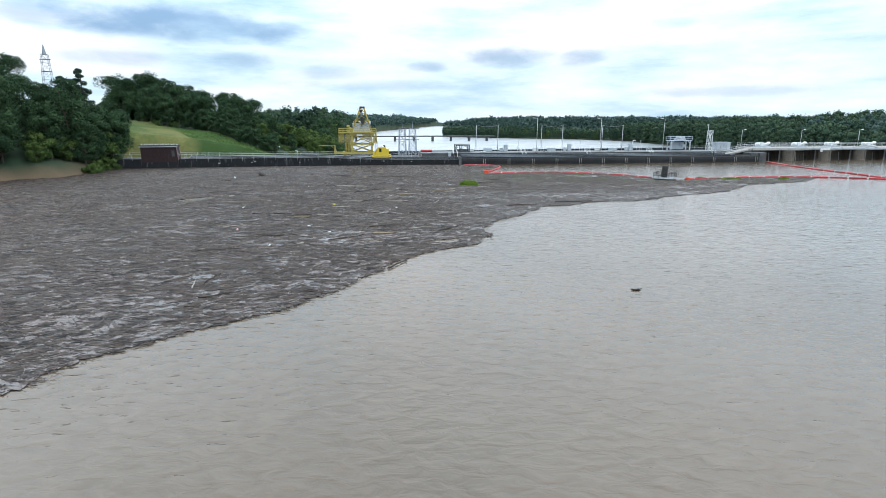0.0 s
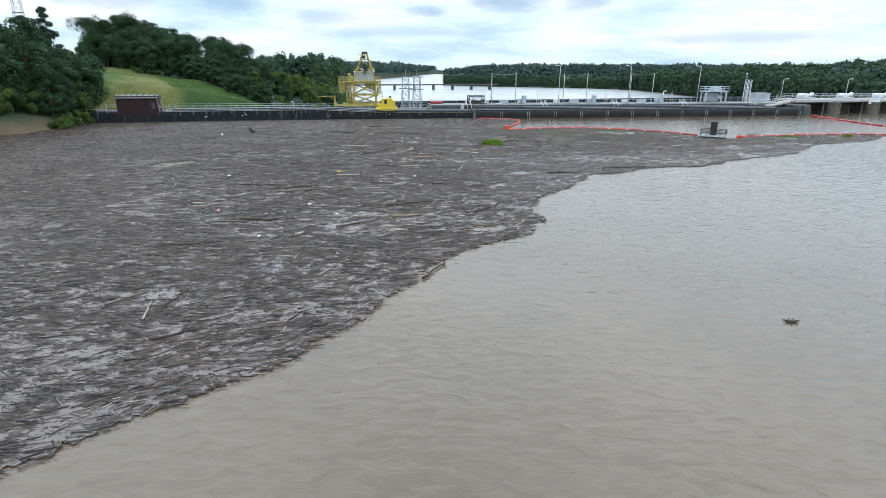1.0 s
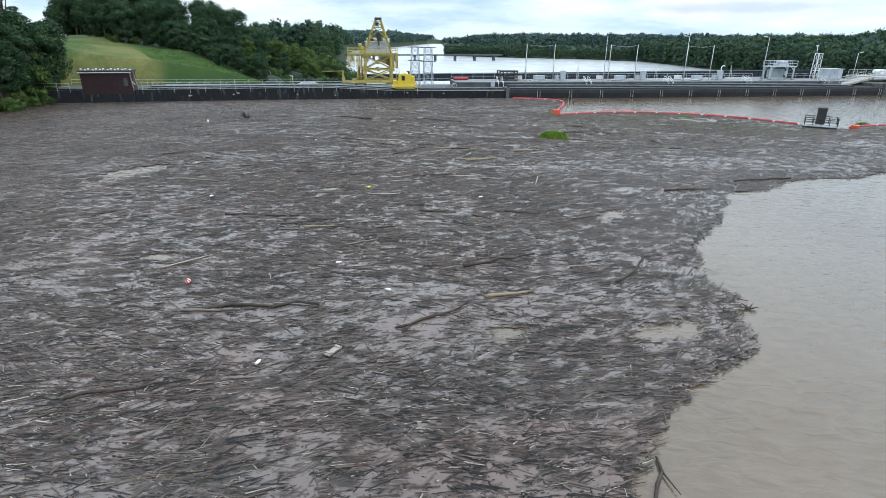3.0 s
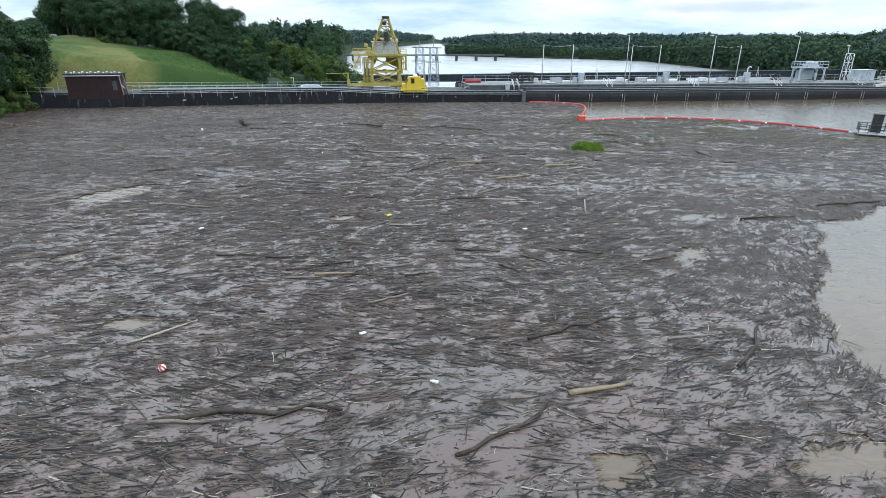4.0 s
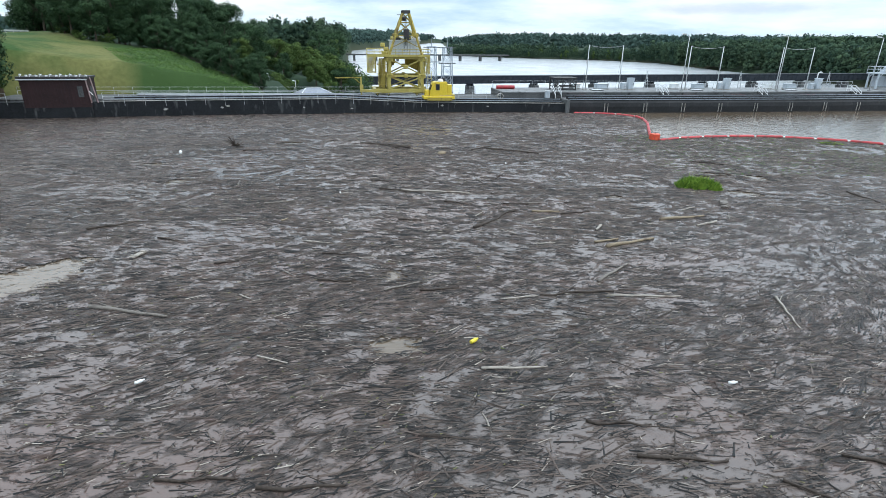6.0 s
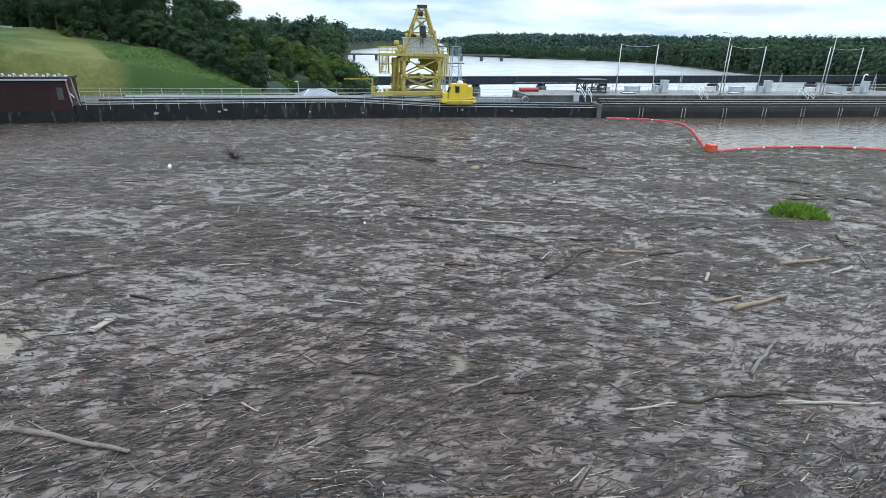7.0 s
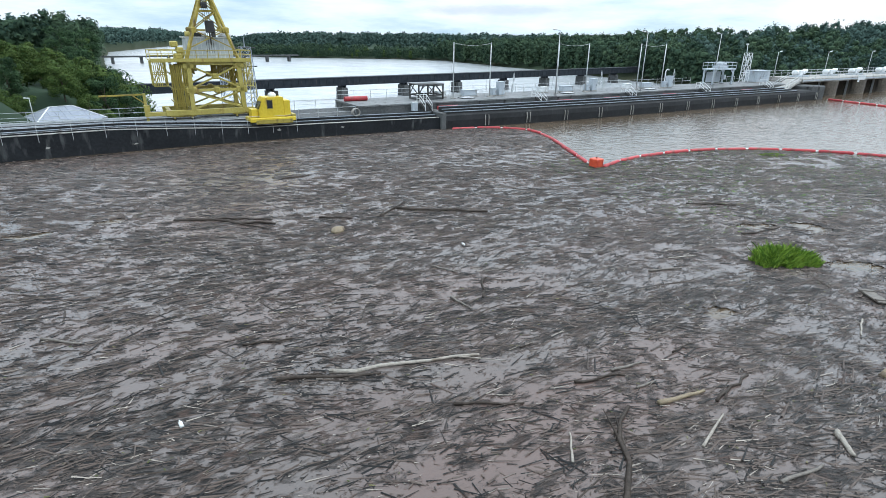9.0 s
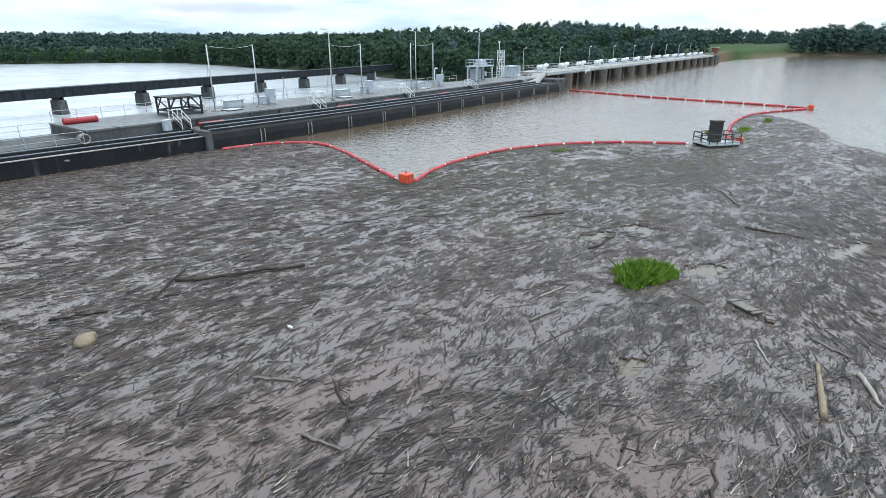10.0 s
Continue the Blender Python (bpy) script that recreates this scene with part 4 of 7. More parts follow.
part("pipe", bm, PAINT_WHITE, vent)

# ---- ramp and gated spillway ----
ramp = link_mesh("ramp", one(extrude_profile, [(0.25, 1.5), (0.25, 1.86), (3.1, 1.86), (3.1, 1.5)], 0, 1), CONCRETE)
for v in ramp.data.vertices:
    v.co.z += 1.42 if v.co.x > 0.5 else 0.02
    v.co.y += 3.2 if v.co.x > 0.5 else 0.0
    v.co.x = 74.0 + 10.8 * v.co.x
ramp.matrix_world = DAM
tagged(ramp, "sloping concrete ramp up to the spillway bridge", "ramp", kind="structure")
rr = thing("ramp_railing", DAM, "galvanised railing up the sloping ramp", "railing")
for v in (0.32, 2.8):
    for f in (0.5, 1.0):
        part("rail", one(bar, (74, v, 1.88 + f), (84.8, v + 3.2, 3.3 + f), 0.035), STEEL, rr)
    for i in range(7):
        part("post", one(bar, (74 + 1.8 * i, v + 0.533 * i, 1.88 + 0.237 * i), (74 + 1.8 * i, v + 0.533 * i, 2.9 + 0.237 * i), 0.035), STEEL, rr)

abut = bmesh.new()
box(abut, 81.6, 86.2, -0.3, 14.5, -4, 2.4, bevel=0.15)
tagged(link_mesh("spillway_abutment", abut, CONCRETE_MID), "dark concrete end pier of the spillway", "pier", kind="structure").matrix_world = DAM

PITCH, PIERS, SET = 10.95, 15, 4.2


def spillway_pier():
    pr = thing("spillway_pier", at_dam(96.0, SET, 0), "silt-stained concrete spillway pier with a rounded nose", "pier", "spillway piers")
    bm = bmesh.new()
    outline = [(-1.7 * math.cos(a), -0.2 - 1.5 * math.sin(a)) for a in np.linspace(0, math.pi, 9)] + [(1.7, 11), (-1.7, 11)]
    lo = [bm.verts.new((x, y, -4)) for x, y in outline]
    hi = [bm.verts.new((x, y, 2.75)) for x, y in outline]
    n = len(outline)
    for i in range(n):
        bm.faces.new((lo[i], lo[(i + 1) % n], hi[(i + 1) % n], hi[i]))
    bm.faces.new(hi)
    bmesh.ops.recalc_face_normals(bm, faces=bm.faces[:])
    part("shaft", bm, CONCRETE_BROWN, pr)
    part("stop_slot", one(box, -1.78, -1.703, 0.6, 1.0, -1, 2.7), STEEL, pr)
    return pr


def spillway_gate():
    g = thing("spillway_gate", at_dam(90.5, SET, 0), "weathered curved steel spillway gate between piers", "gate", "spillway gates")
    bm = bmesh.new()
    w = 3.72
    prof = [(3.2 + 0.9 * (1 - math.cos(a)), -3 + 5.3 * math.sin(a) / math.sin(1.1)) for a in np.linspace(0, 1.1, 7)]
    rings = [[bm.verts.new((x, v, z)) for v, z in prof] for x in (-w, w)]
    back = [[bm.verts.new((x, v + 0.3, z)) for v, z in prof] for x in (-w, w)]
    for i in range(len(prof) - 1):
        bm.faces.new((rings[0][i], rings[1][i], rings[1][i + 1], rings[0][i + 1]))
        bm.faces.new((back[0][i + 1], back[1][i + 1], back[1][i], back[0][i]))
    bm.faces.new((rings[0][-1], rings[1][-1], back[1][-1], back[0][-1]))
    part("skin", bm, CONCRETE_BROWN, g, "rust-brown gate skin")
    for x in (-2.6, 0, 2.6):
        part("stiffener", one(beam, (x, 3.15, -0.4), (x, 3.55, 1.9), 0.14), STEEL, g)
    return g


def gate_hoist():
    h = thing("gate_hoist", at_dam(90.5, 3.0 + SET, 3.45), "white gate hoist machine on the spillway bridge", "hoist", "gate hoists")
    part("bed", one(box, -2.1, 2.1, -0.8, 0.8, 0, 0.3, bevel=0.03), PAINT_GREY, h)
    part("gearbox", one(box, -1.0, 0.2, -0.65, 0.65, 0.301, 1.25, bevel=0.12), PAINT_WHITE, h)
    part("motor", one(bar, (0.25, 0, 0.75), (1.35, 0, 0.75), 0.36, sides=12), PAINT_WHITE, h, smooth=True)
    part("drum", one(bar, (-2.0, 0, 0.8), (-1.05, 0, 0.8), 0.48, sides=14), PAINT_WHITE, h, smooth=True)
    hood = bmesh.new()
    box(hood, -0.45, 0.5, -0.5, 0.5, 0, 0.6, bevel=0.14)
    bmesh.ops.transform(hood, matrix=pose(1.75, 0, 0.75, 0, -28, 0), verts=hood.verts)
    part("hood", hood, PAINT_WHITE, h)
    return h


first_pier, first_gate, first_hoist = spillway_pier(), spillway_gate(), gate_hoist()
for k in range(1, PIERS):
    copy_thing(first_pier, at_dam(96.0 + PITCH * k, SET, 0))
    copy_thing(first_gate, at_dam(90.5 + PITCH * k, SET, 0))
    copy_thing(first_hoist, at_dam(90.5 + PITCH * k + random.uniform(-0.5, 0.5), 3.0 + SET, 3.45))
END = 96 + PITCH * (PIERS - 1) + 2
dam_piece("spillway_bridge", [(SET - 0.9, 2.76), (SET - 0.9, 3.3), (SET - 0.75, 3.44), (SET + 6.2, 3.44), (SET + 6.2, 2.76)], 84.8, END, CONCRETE, "pale concrete bridge deck over the spillway piers")
dam_piece("bridge_fascia", [(SET - 0.98, 2.95), (SET - 0.98, 3.2), (SET - 0.91, 3.2), (SET - 0.91, 2.95)], 84.8, END, PAINT_GREY, "grey steel channel along the bridge edge")
dam_piece("bridge_back", [(SET + 10.9, -14), (SET + 10.9, 2.0), (SET + 11.6, 2.0), (SET + 11.6, -14)], 84.0, END, CONCRETE_BROWN, "stained concrete sill wall behind the gates")
railing("bridge_railing", 85.0, END, SET - 0.7, 3.44, 1.05, 2.2, "galvanised pipe railing on the spillway bridge", r=0.035)
railing("bridge_railing", 85.0, END, SET + 5.9, 3.44, 1.05, 2.2, "galvanised pipe railing on the spillway bridge", r=0.035)
for k in range(9):
    lamp_post(at_dam(85.6 + 18.4 * k, SET + 5.2, 3.44), 4.6, "grey lamp post with a flat head on the spillway bridge", "lamp posts on the spillway bridge", arm=0.8, lean=1)
board = thing("notice_board", at_dam(106.4, SET - 1.05, 0), "blank weathered white warning board on the bridge edge", "sign")
part("panel", one(box, -1.5, 1.5, -0.06, 0.0, 2.35, 3.7), PAINT_WHITE, board)
for z in (2.65, 3.4):
    part("batten", one(box, -1.45, 1.45, -0.085, -0.061, z, z + 0.08), PAINT_GREY, board)
# embankment end wall
endw = bmesh.new()
box(endw, END, END + 6, SET - 2.0, SET + 11, -4, 3.4, bevel=0.2)
tagged(link_mesh("end_wall", endw, CONCRETE_MID), "concrete end wall of the spillway", "wall", kind="structure").matrix_world = DAM

# ---- maroon shed on the dam ----
def maroon_shed():
    sh = thing("maroon_shed", at_dam(-66.3, -2.6, 0, 4.5), "dark maroon metal shed built onto the dam wall", "shed")
    L, W, H = 7.4, 2.6, 5.05
    part("base_wall", one(box, 0, L, 0.0, W, -3, 1.35), CONCRETE_DARK, sh, "algae-blackened concrete base")
    part("cladding", one(box, 0.0, L, -0.03, W + 0.03, 1.351, H - 0.25), MAROON, sh)
    part("roof", one(box, -0.2, L + 0.15, -0.25, W + 0.25, H - 0.249, H, bevel=0.02), STEEL_DARK, sh, "dark flat roof edge")
    part("gutter", one(bar, (-0.2, -0.32, H - 0.35), (L + 0.15, -0.32, H - 0.35), 0.07), STEEL, sh)
    for i in range(19):
        part("rib", one(box, 0.15 + 0.38 * i, 0.21 + 0.38 * i, -0.055, -0.031, 1.36, H - 0.26), MAROON, sh)
    for i in range(7):
        for dx, top in ((0, 0.28), (0.62, 0.16)):
            bm = bmesh.new()
            bar(bm, (0.3 + 1.08 * i + dx, -0.2, H), (0.3 + 1.08 * i + dx, -0.2, H + top), 0.035)
            bar(bm, (0.3 + 1.08 * i + dx, -0.2, H + top), (0.52 + 1.08 * i + dx, -0.3, H + top - 0.06), 0.07, 0.1, 8)
            part("roof_bracket", bm, PAINT_WHITE, sh)
    part("window", one(box, 6.2, 6.8, -0.07, -0.056, 2.6, 3.9), CONCRETE_MID, sh, "dull dark window")
    part("corner_post", one(beam, (L + 0.12, -0.1, 1.9), (L - 0.1, -0.1, H - 0.25), 0.12), RUST_PINK, sh)
    part("corner_post", one(beam, (L + 0.85, -0.1, 1.9), (L + 0.45, -0.1, H - 0.1), 0.09), RUST_PINK, sh)
    part("stay", one(beam, (L + 0.45, -0.1, 2.8), (L, -0.1, 3.4), 0.07), PAINT_WHITE, sh)
    part("side_door", one(box, L + 0.004, L + 0.05, 0.6, 1.6, 1.76, 3.85), CONCRETE_MID, sh)


maroon_shed()

# ---- yellow gantry crane ----
def crane():
    cr = thing("gantry_crane", at_dam(-18.55, 6.4, 2.06), "tall yellow lattice gantry crane on the dam deck", "crane")
    F, B = -2.05, 2.05
    X = 2.35
    # bogies and base frame
    for y in (F, B):
        part("base_beam", one(box, -4.9, 3.4, y - 0.22, y + 0.22, 0.42, 0.95, bevel=0.03), YELLOW, cr)
        for x in (-4.2, -2.6, 1.6, 2.9):
            wheel = part("wheel", one(bar, (x, y - 0.12, 0.22), (x, y + 0.12, 0.22), 0.24, sides=14), STEEL_DARK, cr)
            part("hub", one(bar, (x, y - 0.16, 0.22), (x, y - 0.121, 0.22), 0.1, sides=10), YELLOW_DULL, wheel)
        part("bogie", one(box, -4.6, -2.2, y - 0.16, y + 0.16, 0.30, 0.62, bevel=0.04), YELLOW_DULL, cr)
        part("bogie", one(box, 1.2, 3.3, y - 0.16, y + 0.16, 0.30, 0.62, bevel=0.04), YELLOW_DULL, cr)
    for x in (-4.5, -X, X):
        part("cross_beam", one(box, x - 0.18, x + 0.18, F, B, 0.5, 0.9), YELLOW, cr)
    # corner legs with gussets
    for y in (F, B):
        for s in (-1, 1):
            part("leg", one(beam, (s * X * 1.03, y, 0.9), (s * X * 0.97, y, 5.35), 0.46, 0.4), YELLOW, cr)
            for z in (2.75, 5.0):
                bm = bmesh.new()
                box(bm, -0.55, 0.55, -0.23, 0.23, -0.32, 0.32, m=pose(s * X, y, z), bevel=0.12)
                part("gusset", bm, YELLOW, cr)
        # girders and crossed braces
        for z, h in ((2.75, 0.26), (5.25, 0.36)):
            part("girder", one(box, -X - 0.2, X + 0.2, y - 0.15, y + 0.15, z - h / 2, z + h / 2), YELLOW, cr)
        for z0, z1, w in ((2.9, 5.1, 0.2), (0.95, 2.62, 0.16)):
            part("brace", one(beam, (-X, y, z0), (X, y, z1), w, 0.16), YELLOW, cr)
            part("brace", one(beam, (X, y - 0.01, z0), (-X, y - 0.01, z1), w, 0.16), YELLOW, cr)
        part("boss", one(box, -0.32, 0.32, y - 0.18, y + 0.18, 3.75, 4.3, bevel=0.1), YELLOW, cr)
        part("boss", one(box, -0.28, 0.28, y - 0.18, y + 0.18, 2.45, 3.05, bevel=0.1), YELLOW, cr)
    for s in (-1, 1):
        for z in (2.75, 5.25):
            part("side_girder", one(box, s * X - 0.14, s * X + 0.14, F, B, z - 0.13, z + 0.13), YELLOW, cr)
        part("side_brace", one(beam, (s * X, F, 2.9), (s * X, B, 5.1), 0.15), YELLOW, cr)
        part("side_brace", one(beam, (s * X, B, 2.9), (s * X, F, 5.1), 0.15), YELLOW, cr)
        part("side_brace", one(beam, (s * X, F, 0.95), (s * X, B, 2.6), 0.13), YELLOW, cr)
    # slatted hoppers hung inside
    for x0, x1, zb in ((0.15, 2.15, 3.35), (-2.15, -1.1, 3.6)):
        for y in (0.2, 1.3):
            n = int((x1 - x0) / 0.22)
            for i in range(n):
                f = i / max(1, n - 1)
                part("slat", one(box, x0 + 0.22 * i, x0 + 0.22 * i + 0.15, y, y + 0.06, zb + (1 - f if x0 > 0 else f) * 0.8, 5.1), YELLOW_DULL, cr)
    # racks of rake tines at the left side
    for i in range(13):
        y = F + 0.1 + i * 0.32
        part("rake_tine", one(beam, (-3.15 - 0.3 * (i % 3), y, 0.95), (-3.0 - 0.3 * (i % 3), y, 5.1), 0.1), YELLOW_DULL, cr)
    for z in (1.6, 2.9, 4.3):
        part("rack_bar", one(beam, (-3.9, F, z), (-3.9, B, z), 0.1), YELLOW, cr)
        part("rack_bar", one(beam, (-4.1, F, z), (-X, F, z), 0.1), YELLOW, cr)
    for i in range(9):
        x = -3.95 + i * 0.17
        part("rake_tine", one(beam, (x, F - 0.15, 1.0 + 0.1 * (i % 4)), (x, F - 0.12, 5.1), 0.075), YELLOW_DULL, cr)
    for x in (-2.95, -3.6):
        part("drive_post", one(beam, (x, 0.4, 0.9), (x, 0.4, 3.2), 0.3), STEEL_DARK, cr)
    # top platform with hand rails, overhanging to the left
    part("platform", one(box, -5.5, 3.5, F - 0.35, B + 0.5, 5.44, 5.56), YELLOW, cr)
    part("toe_board", one(box, -5.5, 3.5, F - 0.40, F - 0.351, 5.36, 5.7), YELLOW, cr)
    for y in (F - 0.33, B + 0.47):
        for z in (6.0, 6.42):
            part("guard_rail", one(bar, (-5.5, y, z), (3.5, y, z), 0.035), YELLOW, cr)
        for i in range(10):
            x = -5.5 + 9.0 * i / 9
            part("guard_post", one(bar, (x, y, 5.56), (x, y, 6.42), 0.035), YELLOW, cr)
    for x in (-5.5, 3.5):
        for z in (6.0, 6.42):
            part("guard_rail", one(bar, (x, F - 0.33, z), (x, B + 0.47, z), 0.035), YELLOW, cr)
    # hanging cage at the left, and a lighter one at the right
    for x0, x1, z0, z1, nb in ((-5.5, -4.3, 3.2, 5.42, 8), (2.75, 3.5, 3.0, 5.42, 4)):
        for y in (F - 0.3, 0.6):
            for i in range(nb):
                x = x0 + (x1 - x0) * i / (nb - 1)
                part("cage_bar", one(bar, (x, y, z0 + (0.5 if i > nb / 2 and x0 < 0 else 0)), (x, y, z1), 0.04), YELLOW, cr)
            for z in (z0 + 0.05, (z0 + z1) / 2, z1):
                part("cage_rail", one(bar, (x0, y, z), (x1, y, z), 0.045), YELLOW, cr)
            part("cage_brace", one(bar, (x0, y, z0), (x1, y, z1), 0.045), YELLOW, cr)
        for i in range(6):
            y = F - 0.3 + (0.9 - F) * i / 5
            for x in (x0, x1):
                part("cage_bar", one(bar, (x, y, z0), (x, y, z1), 0.035), YELLOW, cr)
    for i in range(5):
        part("ladder_rung", one(bar, (3.2, F - 0.1, 0.9 + 0.5 * i), (3.75, F - 0.1, 0.9 + 0.5 * i), 0.03), YELLOW, cr)
    for x in (3.2, 3.75):
        part("ladder_rail", one(bar, (x, F - 0.1, 0.5), (x, F - 0.1, 3.4), 0.035), YELLOW, cr)
    # machinery house
    part("machine_house", one(box, -2.15, 2.15, -0.9, 1.7, 5.561, 7.55, bevel=0.04), PAINT_GREY, cr, "pale grey sheet-metal machine house")
    part("house_roof", one(box, -2.3, 2.3, -1.0, 1.8, 7.551, 7.65), PAINT_WHITE, cr)
    for i in range(10):
        part("house_seam", one(box, -2.0 + 0.42 * i, -1.97 + 0.42 * i, -0.925, -0.901, 5.6, 7.5), PAINT_WHITE, cr)
    for x, w, h in ((-2.0, 0.9, 0.45), (-0.8, 0.7, 0.3), (1.0, 1.2, 0.4)):
        part("roof_drum", one(bar, (x, -0.2, 7.89), (x + w, -0.2, 7.89), 0.24, sides=12), YELLOW if x < -1.5 else PAINT_WHITE, cr)
    part("winch", one(box, -1.3, -0.55, -0.7, 0.1, 7.651, 8.0, bevel=0.06), STEEL_DARK, cr)
    for x, z in ((-3.0, 5.6), (-2.75, 6.15), (-3.2, 6.7)):
        part("gear_housing", one(box, x - 0.35, x + 0.3, -1.6, -0.6, z, z + 0.55, bevel=0.1), YELLOW, cr)
    # A-frame head
    top, apex = 11.35, 0.42
    def leg_at(s, y, z):
        f = (z - 5.4) / (top - 5.4)
        return Vector((0.25 * f + s * (2.45 + (apex - 2.45) * f), y * (1 - f * 0.8), z))
    for s in (-1, 1):
        for y in (F, B):
            part("frame_leg", one(beam, leg_at(s, y, 5.4), leg_at(s, y, top), 0.26, 0.24), YELLOW_DULL, cr)
            part("frame_gusset", one(box, -0.35, 0.35, -0.16, 0.16, -0.28, 0.28, m=Matrix.Translation(leg_at(s, y, 8.25)), bevel=0.1), YELLOW_DULL, cr)
        part("frame_tie", one(beam, leg_at(s, F, 8.25), leg_at(s, B, 8.25), 0.14), YELLOW_DULL, cr)
        part("frame_tie", one(beam, leg_at(s, F, 10.0), leg_at(s, B, 10.0), 0.12), YELLOW_DULL, cr)
    for y in (F, B):
        for z in (8.25, 10.0):
            part("frame_tie", one(beam, leg_at(-1, y, z), leg_at(1, y, z), 0.14), YELLOW_DULL, cr)
        for z0, z1 in ((6.6, 8.25), (8.25, 10.0), (10.0, 11.2)):
            part("frame_brace", one(beam, leg_at(-1, y, z0), leg_at(1, y, z1), 0.1), YELLOW_DULL, cr)
            part("frame_brace", one(beam, leg_at(1, y, z0), leg_at(-1, y, z1), 0.1), YELLOW_DULL, cr)
    part("head_block", one(box, -0.37, 0.87, -0.6, 0.6, 11.2, 11.62, bevel=0.05), STEEL_DARK, cr)
    part("head_spar", one(bar, (-1.0, -0.4, 11.0), (-0.25, -0.4, 11.02), 0.04), STEEL_DARK, cr)
    part("sheave", one(bar, (-0.3, -0.5, 10.5), (0.3, -0.5, 10.5), 0.3, sides=14), STEEL_DARK, cr)
    # hoist block on its ropes
    block = part("hook_block", one(box, -0.22, 0.55, -1.75, -1.15, 8.0, 9.1, bevel=0.06), STEEL_DARK, cr)
    part("block_side", one(box, 0.25, 0.6, -1.7, -1.2, 7.6, 8.5, bevel=0.05), STEEL_DARK, block)
    part("hook", one(bar, (0.12, -1.45, 6.9), (0.1, -1.45, 8.0), 0.07), STEEL_DARK, block)
    for x in (-0.3, -0.1, 0.12, 0.32):
        part("rope", one(bar, (x, -1.4, 9.0), (x * 0.7, -0.6, 11.2), 0.022, sides=4), STEEL_DARK, cr)
        part("rope", one(bar, (x, -1.4, 6.2), (x, -1.4, 8.0), 0.018, sides=4), STEEL_DARK, cr)
    # out-reaching arm at the left
    part("outrigger", one(box, -6.7, -4.9, F - 0.18, F + 0.18, 0.5, 0.85), YELLOW, cr)
    jib = part("jib_post", one(beam, (-6.5, F + 0.4, -0.30), (-6.5, F + 0.4, 2.6), 0.24), YELLOW, cr)
    part("jib_arm", one(beam, (-6.5, F + 0.4, 2.5), (-10.2, F + 0.4, 2.45), 0.14), YELLOW_DULL, jib)
    part("jib_stay", one(bar, (-6.5, F + 0.4, 1.6), (-7.5, F + 0.4, 2.45), 0.05), YELLOW_DULL, jib)
    part("jib_box", one(box, -6.7, -6.2, F + 0.1, F + 0.7, 0.851, 1.5, bevel=0.05), YELLOW, jib)


crane()


def cab_trolley():
    cb = thing("operator_cab_trolley", at_dam(-13.9, 2.0, 1.58) @ Matrix.Diagonal((0.88, 1, 1.08, 1)), "bright yellow operator cab on a flat rail trolley", "cab trolley")
    part("trolley", one(box, -2.8, 2.3, -1.2, 1.2, 0.26, 0.62, bevel=0.05), YELLOW_CAB, cb)
    part("skirt", one(box, -2.2, 1.9, -1.25, -1.205, 0.1, 0.45), YELLOW_DULL, cb)
    for x in (-1.8, 1.6):
        for y in (-0.8, 0.8):
            part("wheel", one(bar, (x, y - 0.1, 0.2), (x, y + 0.1, 0.2), 0.21, sides=12), STEEL_DARK, cb)
    bm = bmesh.new()
    prof = [(-1.75, 0.621), (1.1, 0.621), (1.1, 2.42), (-1.1, 2.42), (-1.3, 2.2), (-1.75, 1.2)]
    lo = [bm.verts.new((x, -0.95, z)) for x, z in prof]
    hi = [bm.verts.new((x, 0.95, z)) for x, z in prof]
    n = len(prof)
    for i in range(n):
        bm.faces.new((lo[i], lo[(i + 1) % n], hi[(i + 1) % n], hi[i]))
    bm.faces.new(lo)
    bm.faces.new(hi)
    bmesh.ops.recalc_face_normals(bm, faces=bm.faces[:])
    bmesh.ops.bevel(bm, geom=bm.edges[:], offset=0.05, segments=2, affect="EDGES")
    body = part("cab", bm, YELLOW_CAB, cb)
    part("window", one(box, -0.75, -0.2, -0.985, -0.955, 1.45, 2.15, bevel=0.01), GLASS_DARK, body)
    part("window_frame", one(box, -0.82, -0.13, -0.97, -0.951, 1.38, 2.22), YELLOW_DULL, body)
    bm = bmesh.new()
    box(bm, -0.03, 0.03, -0.75, 0.75, -0.36, 0.36, m=pose(-1.545, 0, 1.72, 0, 24.5, 0))
    part("windscreen", bm, GLASS_DARK, body)
    part("engine_box", one(box, 1.1, 1.85, -0.85, 0.85, 0.7, 2.1, bevel=0.05), YELLOW_CAB, cb)
    part("front_box", one(box, -2.5, -1.78, -0.6, 0.6, 0.621, 1.4, bevel=0.05), YELLOW_CAB, cb)
    part("bumper", one(box, 1.9, 2.35, -1.1, 1.1, 0.621, 0.85, bevel=0.04), YELLOW, cb)
    dome = bmesh.new()
    bmesh.ops.create_uvsphere(dome, u_segments=14, v_segments=8, radius=0.48, matrix=pose(0.1, 0, 2.5) @ Matrix.Diagonal((1, 0.8, 0.62, 1)))
    part("air_unit", dome, PAINT_WHITE, cb, "white rounded air unit", smooth=True)
    part("exhaust", one(box, 0.4, 0.95, 0.3, 0.8, 2.421, 2.85), STEEL_DARK, cb)


cab_trolley()

